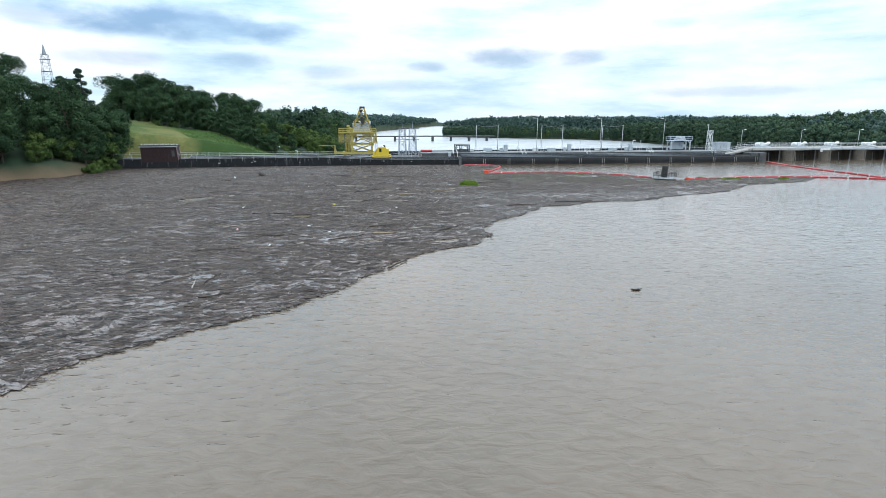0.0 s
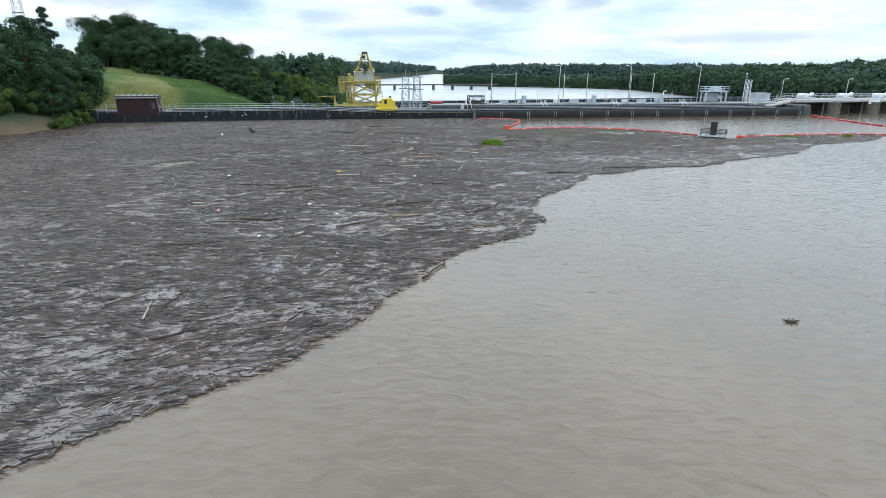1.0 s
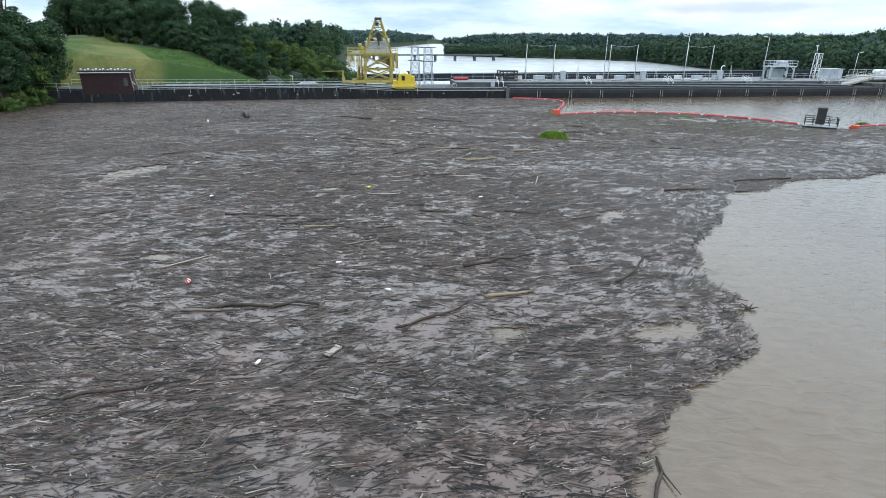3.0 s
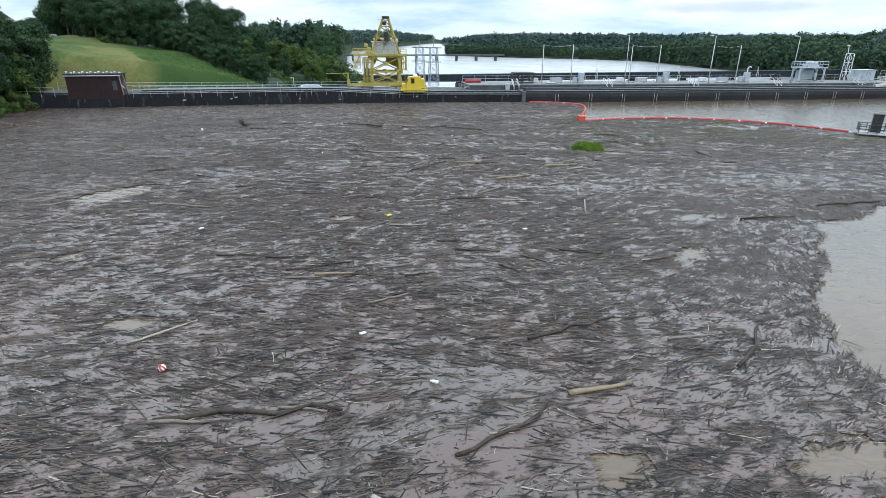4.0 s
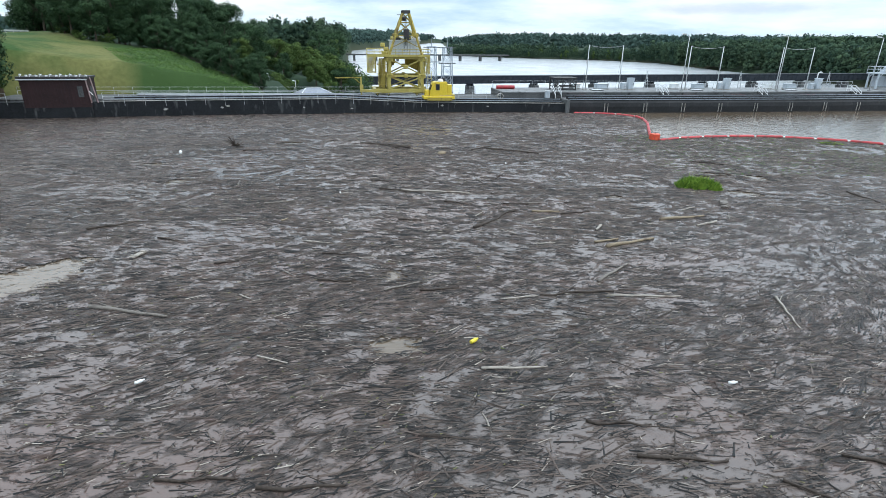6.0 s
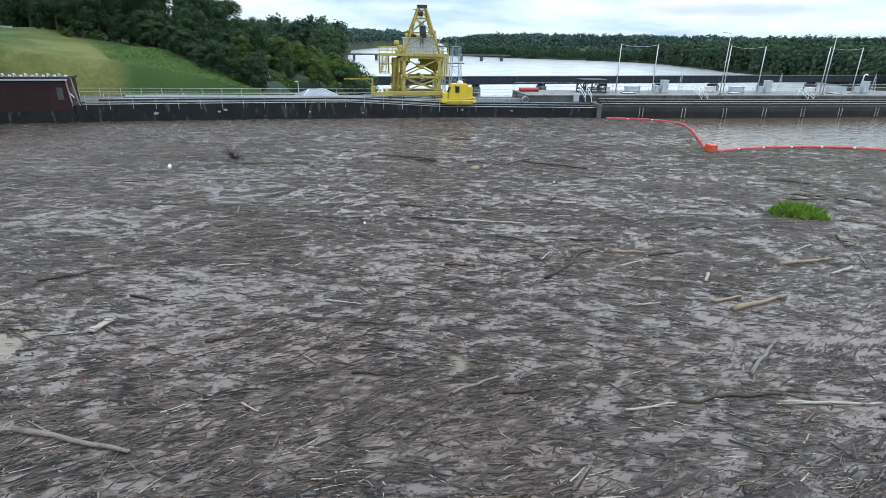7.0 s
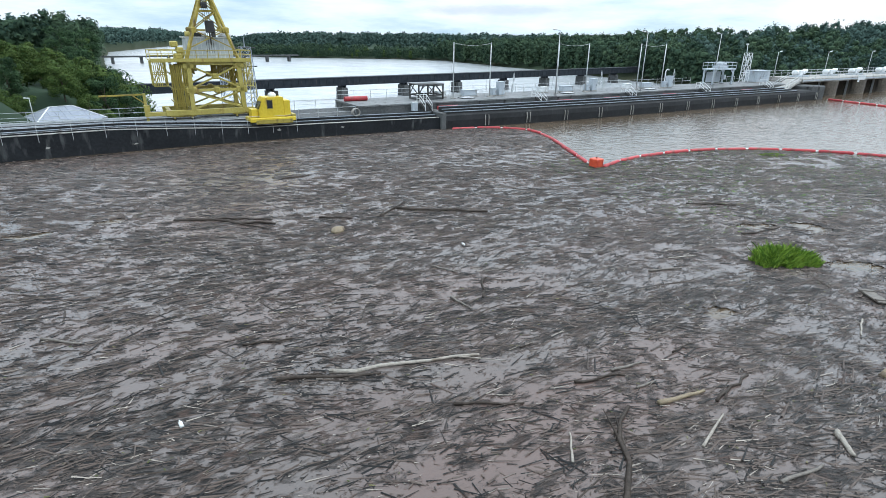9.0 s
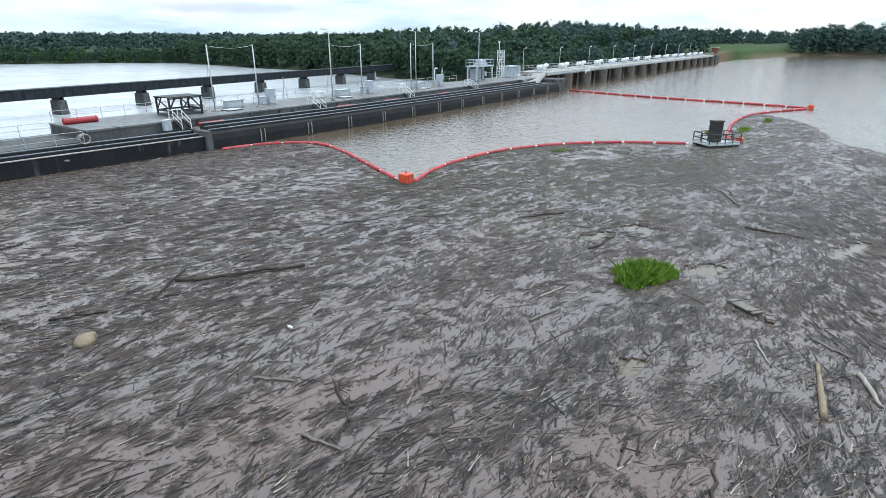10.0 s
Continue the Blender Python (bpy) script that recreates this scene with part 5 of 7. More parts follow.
# ---- beyond the dam ----
for x, y in ((-14.0, 231.0), (-9.5, 223.0)):
    g = max(-14.0, float(height(x, y)))
    tw = lattice_mast(pose(x, y, -14.0, 0, 0, 12), 3.6, 2.3, 21.5, 8, STEEL_BLUE, "grey lattice line tower behind the dam", "lattice_tower", 0.10)
    for z in (21.3, 17.0):
        part("cross_arm", one(bar, (-2.6, 0, z), (2.6, 0, z), 0.12), STEEL_DARK, tw)
    part("peak", one(bar, (0, 0, 21.4), (0, 0, 24.2), 0.14, 0.04), STEEL_BLUE, tw)

# girder bridge over the river
def river_bridge():
    a, b = Vector((-44, 287, 0)), Vector((250, 364, 0))
    d = b - a
    m = Matrix.Translation(a) @ Matrix.Rotation(math.atan2(d.y, d.x), 4, "Z")
    br = thing("girder_bridge", m, "dark steel girder bridge on concrete piers over the river", "bridge")
    L = d.length
    bm = bmesh.new()
    extrude_profile(bm, [(-2.2, -8.3), (-2.2, -5.5), (2.2, -5.5), (2.2, -8.3)], 0, L)
    part("girder", bm, BRIDGE_STEEL, br)
    part("flange", one(box, 0, L, -2.35, 2.35, -5.49, -5.2), BRIDGE_STEEL, br)
    part("flange", one(box, 0, L, -2.35, -2.201, -8.4, -8.1), BRIDGE_STEEL, br)
    for i in range(int(L / 3)):
        part("stiffener", one(box, i * 3.0, i * 3.0 + 0.18, -2.32, -2.201, -8.09, -5.5), BRIDGE_STEEL, br)
    for k in range(9):
        x = 18.6 + 30.6 * k
        bm = bmesh.new()
        prof = [(-1.35, -2.6), (1.35, -2.6), (1.35, 2.6), (-1.35, 2.6)]
        lo = [bm.verts.new((x + px * 1.15, py * 1.1, -17)) for px, py in prof]
        hi = [bm.verts.new((x + px * 0.9, py, -9.3)) for px, py in prof]
        for i in range(4):
            bm.faces.new((lo[i], lo[(i + 1) % 4], hi[(i + 1) % 4], hi[i]))
        bm.faces.new(hi)
        bmesh.ops.recalc_face_normals(bm, faces=bm.faces[:])
        pier = part("pier", bm, CONCRETE_MID, br)
        for sx in (-0.8, 0.8):
            part("bearing", one(box, x + sx - 0.35, x + sx + 0.35, -1.6, 1.6, -9.29, -8.41), BRIDGE_STEEL, pier)


river_bridge()

far = thing("far_bridge", pose(-175, 655, 0, 0, 0, 12), "thin distant bridge low over the river", "bridge")
part("deck", one(box, 0, 260, -3, 3, -8.6, -7.2), CONCRETE_MID, far)
for k in range(11):
    part("pier", one(box, 14 + 23.5 * k, 16.2 + 23.5 * k, -2.4, 2.4, -17, -8.61), CONCRETE_MID, far)

# low house with a metal roof on the shelf
house = thing("low_building", pose(-41.2, 179.5, -4.6, 0, 0, 30), "low white building with a grey metal hip roof", "building")
part("wall", one(box, -4.4, 4.4, -3.2, 3.2, -0.6, 1.94), PAINT_WHITE, house)
bm = bmesh.new()
foot = [bm.verts.new(c) for c in ((-5, -3.8, 1.95), (5, -3.8, 1.95), (5, 3.8, 1.95), (-5, 3.8, 1.95))]
peak = [bm.verts.new(c) for c in ((-1.6, 0, 3.85), (1.6, 0, 3.85))]
for loop in ((foot[0], foot[1], peak[1], peak[0]), (foot[1], foot[2], peak[1]), (foot[2], foot[3], peak[0], peak[1]), (foot[3], foot[0], peak[0]), tuple(reversed(foot))):
    bm.faces.new(loop)
part("roof", bm, ROOF_METAL, house)
for a, b in ((foot_c, top_c) for foot_c, top_c in (((-5, -3.8), -1.6), ((5, -3.8), 1.6), ((5, 3.8), 1.6), ((-5, 3.8), -1.6))):
    part("hip_cap", one(beam, (*a, 1.98), (b, 0, 3.88), 0.22, 0.05), PAINT_WHITE, house)
part("ridge_cap", one(beam, (-1.6, 0, 3.88), (1.6, 0, 3.88), 0.22, 0.05), PAINT_WHITE, house)
for i in range(10):
    x = -4.5 + i
    top = 0.0 if abs(x) <= 1.6 else -3.8 * (abs(x) - 1.6) / 3.4
    part("roof_seam", one(beam, (x, -3.8, 1.97), (x, top, 1.97 + 1.9 * (top + 3.8) / 3.8), 0.05), ROOF_METAL, house)
part("door", one(box, -1, 0.2, -3.26, -3.205, -0.3, 1.75), PAINT_GREY, house)
for x in (-3.2, 2.4):
    part("window", one(box, x - 0.6, x + 0.6, -3.25, -3.205, 0.7, 1.6), GLASS_DARK, house)
for x, y, h in ((-49.5, 175, 5.5), (-43.2, 171.5, 4.6)):
    lamp_post(pose(x, y, float(height(x, y)) - 0.05), h, "slender dark yard lamp post behind the dam", "yard lamps", arm=0.3)

# power line tower on the hill
py = lattice_mast(pose(-167, 250, float(height(-167, 250)) - 0.2, 0, 0, 20), 6.0, 2.4, 38, 11, STEEL_BLUE, "tall grey lattice power line tower above the trees", "power_tower", 0.08)
part("peak", one(bar, (0, 0, 37.8), (0, 0, 42.0), 0.9, 0.1, 4), STEEL_BLUE, py)
for z in (31, 36):
    part("cross_arm", one(bar, (-2.0, 0, z), (2.0, 0, z), 0.16), STEEL_DARK, py)
# bare gully worn into the grass, and a dark drain pipe along the foot of the wood
def ground_strip(name, points, wide, thick, material, label, category, seed):
    r = np.random.RandomState(seed)
    pts = curve_points(points, 0.5)
    bm = bmesh.new()
    rows = []
    for (x, y), (nx, ny) in zip(pts, np.gradient(pts, axis=0)):
        k = math.hypot(nx, ny) + 1e-6
        w = wide * r.uniform(0.5, 1.3)
        rows.append([bm.verts.new((x - ny / k * w * f, y + nx / k * w * f, float(height(x - ny / k * w * f, y + nx / k * w * f)) + thick * h * r.uniform(0.7, 1.2))) for f, h in ((-0.5, -0.4), (-0.2, 1.0), (0.25, 0.8), (0.5, -0.4))])
    for a, b in zip(rows, rows[1:]):
        for i in range(3):
            bm.faces.new((a[i], a[i + 1], b[i + 1], b[i]))
    return tagged(link_mesh(name, bm, material), label, category)


ground_strip("eroded_gully", [(-79, 136), (-76.7, 135.4), (-73.1, 134.4), (-70.6, 132.6), (-68.8, 131.1)], 0.8, 0.22, CLAY, "dark eroded gully edge in the grass slope", "gully", 3)
ground_strip("drain_pipe", [(-74.5, 177), (-70, 172.5), (-65, 167.6), (-61, 164.2), (-57, 158.5)], 0.6, 0.6, BARK_DARK, "dark drain pipe along the edge of the wood", "pipe", 4)
# small brick gatehouse where the spillway meets the embankment
gh = thing("brick_gatehouse", pose(300, 183, float(height(300, 183)), 0, 0, 7), "small red brick gatehouse with a grey roof", "building")
part("wall", one(box, -1.4, 1.4, -1.4, 1.4, -1.0, 2.6), BRICK, gh)
part("roof", one(box, -1.7, 1.7, -1.7, 1.7, 2.601, 2.9, bevel=0.05), PAINT_GREY, gh)
part("door", one(box, -0.5, 0.5, -1.46, -1.405, 0, 2.1), STEEL_DARK, gh)
# fence rail on the crest of the shoulder
cg = thing("crest_guardrail", pose(-97, 150, float(height(-97, 158)) - 0.05, 0, 0, 96), "pale steel guardrail on the grassed crest", "guardrail")
for i in range(12):
    part("post", one(box, i * 2.6, i * 2.6 + 0.12, -0.06, 0.06, -0.6, 0.72), STEEL, cg)
part("beam", one(box, 0, 28.7, -0.14, -0.061, 0.42, 0.74), STEEL, cg)

# ---- trees ----
def leaf_quads(centres, normals, size, rng):
    """One small tilted quad at each centre."""
    n = len(centres)
    side = np.cross(normals, rng.normal(size=(n, 3)))
    side /= np.linalg.norm(side, axis=1, keepdims=True) + 1e-9
    up = np.cross(normals, side)
    s = (size * rng.uniform(0.6, 1.35, n))[:, None]
    a = rng.uniform(0.55, 1.0, (n, 1))
    q = np.stack([centres - side * s, centres - up * s * a, centres + side * s * rng.uniform(0.7, 1.1, (n, 1)), centres + up * s * a], 1)
    return q.reshape(-1, 3)


def crown_cloud(rng, radius, low, high, blobs, leaves, size, kind="round"):
    """Leaf quads on the skins of many overlapping clumps; base of the tree at the origin."""
    cs, rs = [], []
    mid, half = (low + high) / 2, (high - low) / 2
    for _ in range(blobs):
        h = rng.uniform(-0.92, 0.9)
        if kind == "pine":
            reach = radius * max(0.12, (1 - (h + 1) / 2) ** 0.8)
            a, r = rng.uniform(0, 6.283), reach * rng.uniform(0.3, 0.9)
            rad = radius * rng.uniform(0.16, 0.28)
            flat = 0.5
        else:
            reach = radius * math.sqrt(max(0.05, 1 - h * h * 0.85))
            a, r = rng.uniform(0, 6.283), reach * math.sqrt(rng.uniform(0.05, 0.8))
            rad = radius * rng.uniform(0.26, 0.46)
            flat = 0.8
        cs.append((r * math.cos(a), r * math.sin(a), mid + h * half * 0.86))
        rs.append((rad, rad, rad * flat))
    cs, rs = np.array(cs), np.array(rs)
    pick = rng.randint(0, blobs, leaves)
    d = rng.normal(size=(leaves, 3))
    d[:, 2] += 0.25
    d /= np.linalg.norm(d, axis=1, keepdims=True)
    c = cs[pick] + rs[pick] * d * rng.uniform(0.72, 1.08, (leaves, 1))
    nrm = d + rng.normal(size=(leaves, 3)) * 0.3
    nrm /= np.linalg.norm(nrm, axis=1, keepdims=True)
    return leaf_quads(c, nrm, size, rng), cs


def quads(n):
    return np.arange(n * 4, dtype=np.int32).reshape(-1, 4)


def tree_kind(name, label, seed, radius, low, high, blobs, leaves, size, leaf, kind="round"):
    """A tree of trunk, limbs and crown, kept under the ground as the pattern for its copies."""
    rng = np.random.RandomState(seed)
    tr = thing(name, pose(0, 0, 0), label, "tree", "trees on the left bank")
    verts, cs = crown_cloud(rng, radius, low, high, blobs, leaves, size, kind)
    bm = bmesh.new()
    r = high * 0.016 + 0.05
    pts = [Vector((0.25 * math.sin(k * 1.3 + seed), 0.25 * math.cos(k * 1.7 + seed), high * 0.85 * k / 5)) for k in range(6)]
    pts[0] = Vector((0, 0, -1.2))
    for k in range(5):
        bar(bm, pts[k], pts[k + 1], r * (1 - k / 6), r * (1 - (k + 1) / 6), 7)
    part("trunk", bm, BARK, tr)
    for k in range(min(9, len(cs))):
        c = Vector(cs[k])
        base = pts[1] + (pts[4] - pts[1]) * min(1, max(0, (c.z - low) / (high - low)) * 0.8)
        part("limb", one(bar, base, c, r * 0.4, r * 0.12, 5), BARK, tr)
    mass("crown", verts, quads(leaves), leaf, parent=tr)
    return tr


KINDS = [
    tree_kind("oak_tree", "broad dark green oak with a dense crown", 1, 5.0, 2.2, 14.5, 34, 11000, 0.15, LEAF),
    tree_kind("oak_tree", "tall dark green oak with an uneven crown", 2, 4.2, 2.6, 16.0, 32, 10500, 0.15, LEAF),
    tree_kind("sweetgum_tree", "rounded mid-green sweetgum tree", 3, 3.8, 1.6, 12.0, 28, 8500, 0.145, LEAF),
    tree_kind("willow_tree", "pale green willow bush by the water", 4, 2.6, 0.2, 5.6, 22, 6000, 0.12, LEAF_LIGHT),
    tree_kind("pine_tree", "loose dark pine with open tufted layers", 5, 3.4, 6.0, 17.0, 34, 4200, 0.18, LEAF_PINE, "pine"),
    tree_kind("young_tree", "slim light green riverside tree", 6, 3.2, 0.8, 9.0, 24, 7500, 0.14, LEAF_LIGHT),
]
USED = set()


def plant(k, x, y, scale=1.0, sink=0.3):
    m = pose(x, y, float(height(x, y)) - sink, 0, 0, random.uniform(0, 360)) @ Matrix.Scale(scale, 4)
    if k not in USED:
        USED.add(k)
        KINDS[k].matrix_world = m
        return KINDS[k]
    ob = copy_thing(KINDS[k], m)
    ob.scale = (scale,) * 3
    return ob


HIGH = [14.5, 16.0, 12.0, 5.6, 17.0, 9.0]


def plant_to(k, x, y, top):
    """Plant a tree so that its crown ends near the given height."""
    g = float(height(x, y)) - 0.3
    return plant(k, x, y, max(0.3, (top - g) / HIGH[k]))


def river_top(x, y):
    """The slope of the riverside crowns down towards the water."""
    return 9.7 + (y - 63) * float(np.interp((x + 22) / (y - 63), [-0.3, -0.224, -0.168, -0.132, -0.1], [0.01, 0.0, -0.009, -0.029, -0.06]))


def ridge_top(x):
    return float(np.interp(x, [-120, -100, -80, -70, -65, -60, -50, -44], [24, 26, 23, 17.5, 12.5, 8.4, 6.6, 5.2]))


rng = np.random.RandomState(11)
# dense stand on the near left bank
for _ in range(46):
    y = rng.uniform(84, 127)
    x = float(np.interp(y, LEFT_Y, LEFT_X)) - rng.uniform(2.5, 30)
    plant(int(rng.choice([0, 1, 1, 2])), x, y, rng.uniform(0.8, 1.05))
for y in np.arange(90, 128, 2.6):
    x = float(np.interp(y, LEFT_Y, LEFT_X)) - rng.uniform(0.8, 2.6)
    plant(3 if rng.rand() < 0.55 else 2, x - (3.0 if y < 112 else 0.0), y, rng.uniform(0.6, 1.0) if y < 118 else rng.uniform(0.8, 1.15))
for x, y, s in ((-73.5, 126.5, 1.2), (-75, 130.0, 1.1), (-72.8, 122.5, 1.3), (-77.5, 127.5, 1.3)):
    plant(3, x, y, s)
for y in np.arange(111, 121, 2.1):
    plant(3, float(np.interp(y, LEFT_Y, LEFT_X)) + rng.uniform(-0.6, 0.7), y, rng.uniform(0.4, 0.7), 0.5)
plant(4, -84, 135, 0.95)
plant(4, -86.5, 132, 0.85)
# wood along the upper edge of the grass shoulder
for x, y in zip(np.linspace(-88, -44, 24), np.interp(np.linspace(-88, -44, 24), [-92, -86, -81, -74, -66, -58, -51, -43], [173, 168, 165, 171, 167, 159, 155, 151])):
    plant_to(int(rng.choice([0, 2, 2, 5])) if x > -60 else int(rng.choice([0, 1, 2])), x + rng.uniform(-1, 1), y + rng.uniform(0, 4), ridge_top(x) * rng.uniform(0.7, 0.95))
for _ in range(52):
    x = rng.uniform(-112, -48)
    y = float(np.interp(x, [-120, -85, -74, -60, -43], [182, 182, 186, 178, 166])) + rng.uniform(3, 36)
    plant_to(int(rng.choice([0, 1, 1, 2])), x, y, ridge_top(x) * rng.uniform(0.86, 1.03))
for x, y, s in ((-106, 196, 1.12), (-101, 201, 1.25), (-95, 197, 1.15), (-110, 204, 1.0), (-118, 206, 0.9)):
    plant(1, x, y, s)
# riverside trees beyond the low house
for _ in range(46):
    y = rng.uniform(205, 330)
    x = float(np.interp(y, LEFT_Y, LEFT_X)) - rng.uniform(2, 42)
    plant_to(int(rng.choice([2, 5, 5, 0])), x, y, river_top(x, y) - rng.uniform(0.0, 2.5))
for x, y, s in ((-38.5, 203, 0.75), (-36.5, 214, 0.8), (-41.5, 209, 0.9), (-58, 186, 0.7), (-35, 226, 0.55), (-33.0, 232, 0.5)):
    plant(5 if x < -36 else 3, x, y, s)

for x, y, top in ((-38.5, 205, 4.6), (-37.5, 212, 3.6), (-37, 219, 2.6), (-41.5, 201, 5.5), (-44, 214, 6.2), (-47, 224, 6.0), (-46, 234, 5.2), (-52, 244, 5.0), (-43, 226, 4.6), (-55, 236, 6.0), (-58, 250, 6.0), (-56, 262, 4.8)):
    plant_to(int(rng.choice([2, 5, 5])), x, y, top)

# scrub under the wood and along the river shore
for x in np.linspace(-90, -44, 34):
    y = float(np.interp(x, [-92, -86, -81, -74, -66, -58, -51, -43], [172, 168, 164, 171, 166, 158, 153, 149]))
    plant(3 if rng.rand() < 0.3 else 2, x + rng.uniform(-1, 1), y + rng.uniform(-0.5, 2.5), rng.uniform(0.28, 0.5), 0.6)
for y in np.arange(200, 352, 5.5):
    plant(int(rng.choice([3, 5, 2])), float(np.interp(y, LEFT_Y, LEFT_X)) + rng.uniform(-3, 1.5), y, rng.uniform(0.7, 1.2), 0.8)

for y in np.arange(150, 206, 3.4):
    plant(int(rng.choice([3, 3, 5])), float(np.interp(y, LEFT_Y, LEFT_X)) - rng.uniform(0.5, 2.0) + (1.6 if 170 < y < 192 else 0), y, rng.uniform(0.22, 0.4), 0.5)
for x, y, sc in ((-36.5, 189, 0.75), (-39, 190, 0.7), (-33.6, 193, 0.55), (-42.5, 191, 0.8), (-31.2, 196, 0.45)):
    plant(5 if x < -36 else 2, x, y, sc, 0.5)
for x, y, sc in ((-48, 163, 0.45), (-46, 168, 0.5), (-52, 172, 0.5), (-53, 182, 0.8), (-56, 190, 0.9), (-52, 206, 1.0), (-47, 209, 0.9), (-43, 207, 0.8), (-40, 210, 0.8), (-49, 214, 1.1), (-55, 203, 1.0), (-47.5, 186, 0.7), (-60, 196, 0.9), (-38, 216, 0.8)):
    plant(int(rng.choice([2, 5])), x, y, sc, 0.6)

# far woods: one body of countless trees
def ball_arrays(level):
    bm = bmesh.new()
    bmesh.ops.create_icosphere(bm, subdivisions=level, radius=1.0)
    v = np.array([q.co[:] for q in bm.verts])
    f = np.array([[q.index for q in t.verts] for t in bm.faces])
    bm.free()
    return v, f


BALL_V, BALL_F = ball_arrays(1)


def clump_tree(r, radius, low, high, clumps, leaves, size):
    """A crown of ragged leaf sprays over small dark inner masses, as triangles."""
    vs, fs, n = [], [], 0
    mid, half = (low + high) / 2, (high - low) / 2
    cs, rs = [], []
    for k in range(clumps):
        h = -0.85 + 1.75 * k / max(1, clumps - 1) + r.uniform(-0.12, 0.12)
        reach = radius * math.sqrt(max(0.06, 1 - h * h * 0.9)) * r.uniform(0.3, 0.7)
        a = k * 2.4 + r.uniform(-0.6, 0.6)
        c = np.array([reach * math.cos(a), reach * math.sin(a), mid + h * half * 0.8])
        rad = radius * r.uniform(0.36, 0.6) * np.array([1, 1, 0.9])
        bump = 0.56 + 0.22 * r.normal(size=(len(BALL_V), 1)).clip(-1.3, 1.3)
        vs.append(c + BALL_V * bump * rad)
        fs.append(BALL_F + n)
        n += len(BALL_V)
        cs.append(c)
        rs.append(rad)
    cs, rs = np.array(cs), np.array(rs)
    pick = r.randint(0, clumps, leaves)
    d = r.normal(size=(leaves, 3)) + np.array([0, 0, 0.25])
    d /= np.linalg.norm(d, axis=1, keepdims=True)
    c = cs[pick] + rs[pick] * d * r.uniform(0.55, 1.2, (leaves, 1))
    nrm = d + r.normal(size=(leaves, 3)) * 0.6
    nrm /= np.linalg.norm(nrm, axis=1, keepdims=True)
    side = np.cross(nrm, r.normal(size=(leaves, 3)))
    side /= np.linalg.norm(side, axis=1, keepdims=True) + 1e-9
    up = np.cross(nrm, side)
    s = size * r.uniform(0.55, 1.3, (leaves, 1))
    q = np.stack([c - side * s, c + side * s * 0.8 - up * s * 0.7, c + up * s + side * s * r.uniform(-0.5, 0.5, (leaves, 1))], 1)
    vs.append(q.reshape(-1, 3))
    fs.append(np.arange(leaves * 3).reshape(-1, 3) + n)
    return np.concatenate(vs), np.concatenate(fs)


def far_woods(name, label, places, scales, seed, radius, low, high, clumps, leaves, size, variants=7, material=None):
    r = np.random.RandomState(seed)
    kinds = [clump_tree(r, radius * r.uniform(0.75, 1.2), low, high * r.uniform(0.9, 1.06), clumps + int(r.randint(0, 3)), leaves, size) for _ in range(variants)]
    vs, fs, n = [], [], 0
    for (x, y), s in zip(places, scales):
        v, f = kinds[r.randint(variants)]
        a = r.uniform(0, 6.283)
        rot = np.array([[math.cos(a), math.sin(a), 0], [-math.sin(a), math.cos(a), 0], [0, 0, 1]])
        vs.append((v @ rot) * np.array([s, s, s * r.uniform(0.9, 1.1)]) + np.array([x, y, float(height(x, y)) - 0.5]))
        fs.append(f + n)
        n += len(v)
    ob = mass(name, np.concatenate(vs), np.concatenate(fs), material or LEAF_FAR, False)
    return tagged(ob, label, "woods", kind="stuff")


def scatter(n, make, seed, keep):
    r = np.random.RandomState(seed)
    got = []
    while len(got) < n:
        x, y = make(r)
        if keep(x, y):
            got.append((x, y))
    return got


def on_land(x, y, side, lo, hi):
    dl, dr = inland(np.array([x]), np.array([y]))
    d = float((dl if side < 0 else dr)[0])
    return lo < d < hi


def band(y0, y1, side, depth):
    def make(r):
        y = r.uniform(y0, y1)
        edge = float(np.interp(y, LEFT_Y if side < 0 else RIGHT_Y, LEFT_X if side < 0 else RIGHT_X))
        return edge + side * (1.0 + depth * r.uniform(0, 1) ** 1.6), y
    return make


near_right = scatter(900, band(212, 720, 1, 190), 21, lambda x, y: on_land(x, y, 1, 1, 400))
near_scale = [float(np.interp(y, [212, 260, 330, 720], [0.62, 0.8, 1.25, 1.3])) * k for (x, y), k in zip(near_right, np.random.RandomState(1).uniform(0.92, 1.06, 900))]
far_woods("river_woods", "dense mixed green woods on the river bank", near_right, near_scale, 31, 4.6, 0.2, 16, 11, 420, 0.52)
spit = scatter(560, band(715, 1000, 1, 150), 22, lambda x, y: on_land(x, y, 1, 1, 500))
front = [(float(np.interp(t, [0, 1], [20, 246])) + 0.0, float(np.interp(t, [0, 0.4, 0.8, 1], [884, 812, 766, 708]))) for t in np.linspace(0, 1, 90)]
far_woods("spit_woods", "low green woods on the far river spit", spit + front, np.random.RandomState(2).uniform(0.45, 0.85, 650), 32, 5.0, 0.0, 16, 7, 170, 0.95)
willows = scatter(26, band(715, 990, 1, 26), 41, lambda x, y: on_land(x, y, 1, 1, 500))
far_woods("spit_willows", "pale green willows along the far river spit", willows, np.random.RandomState(9).uniform(0.5, 0.85, 26), 39, 4.6, 0.0, 14, 8, 260, 0.8, material=LEAF_LIGHT)
back = scatter(900, lambda r: (r.uniform(-250, 1500), r.uniform(900, 2100)), 23, lambda x, y: on_land(x, y, 1, 60, 3000) and x < y * 1.3)
far_woods("hill_woods", "distant wooded hills beyond the river", back, np.random.RandomState(3).uniform(1.2, 2.0, 900), 33, 6.5, 0.0, 14, 3, 80, 1.4, material=LEAF_HAZE)
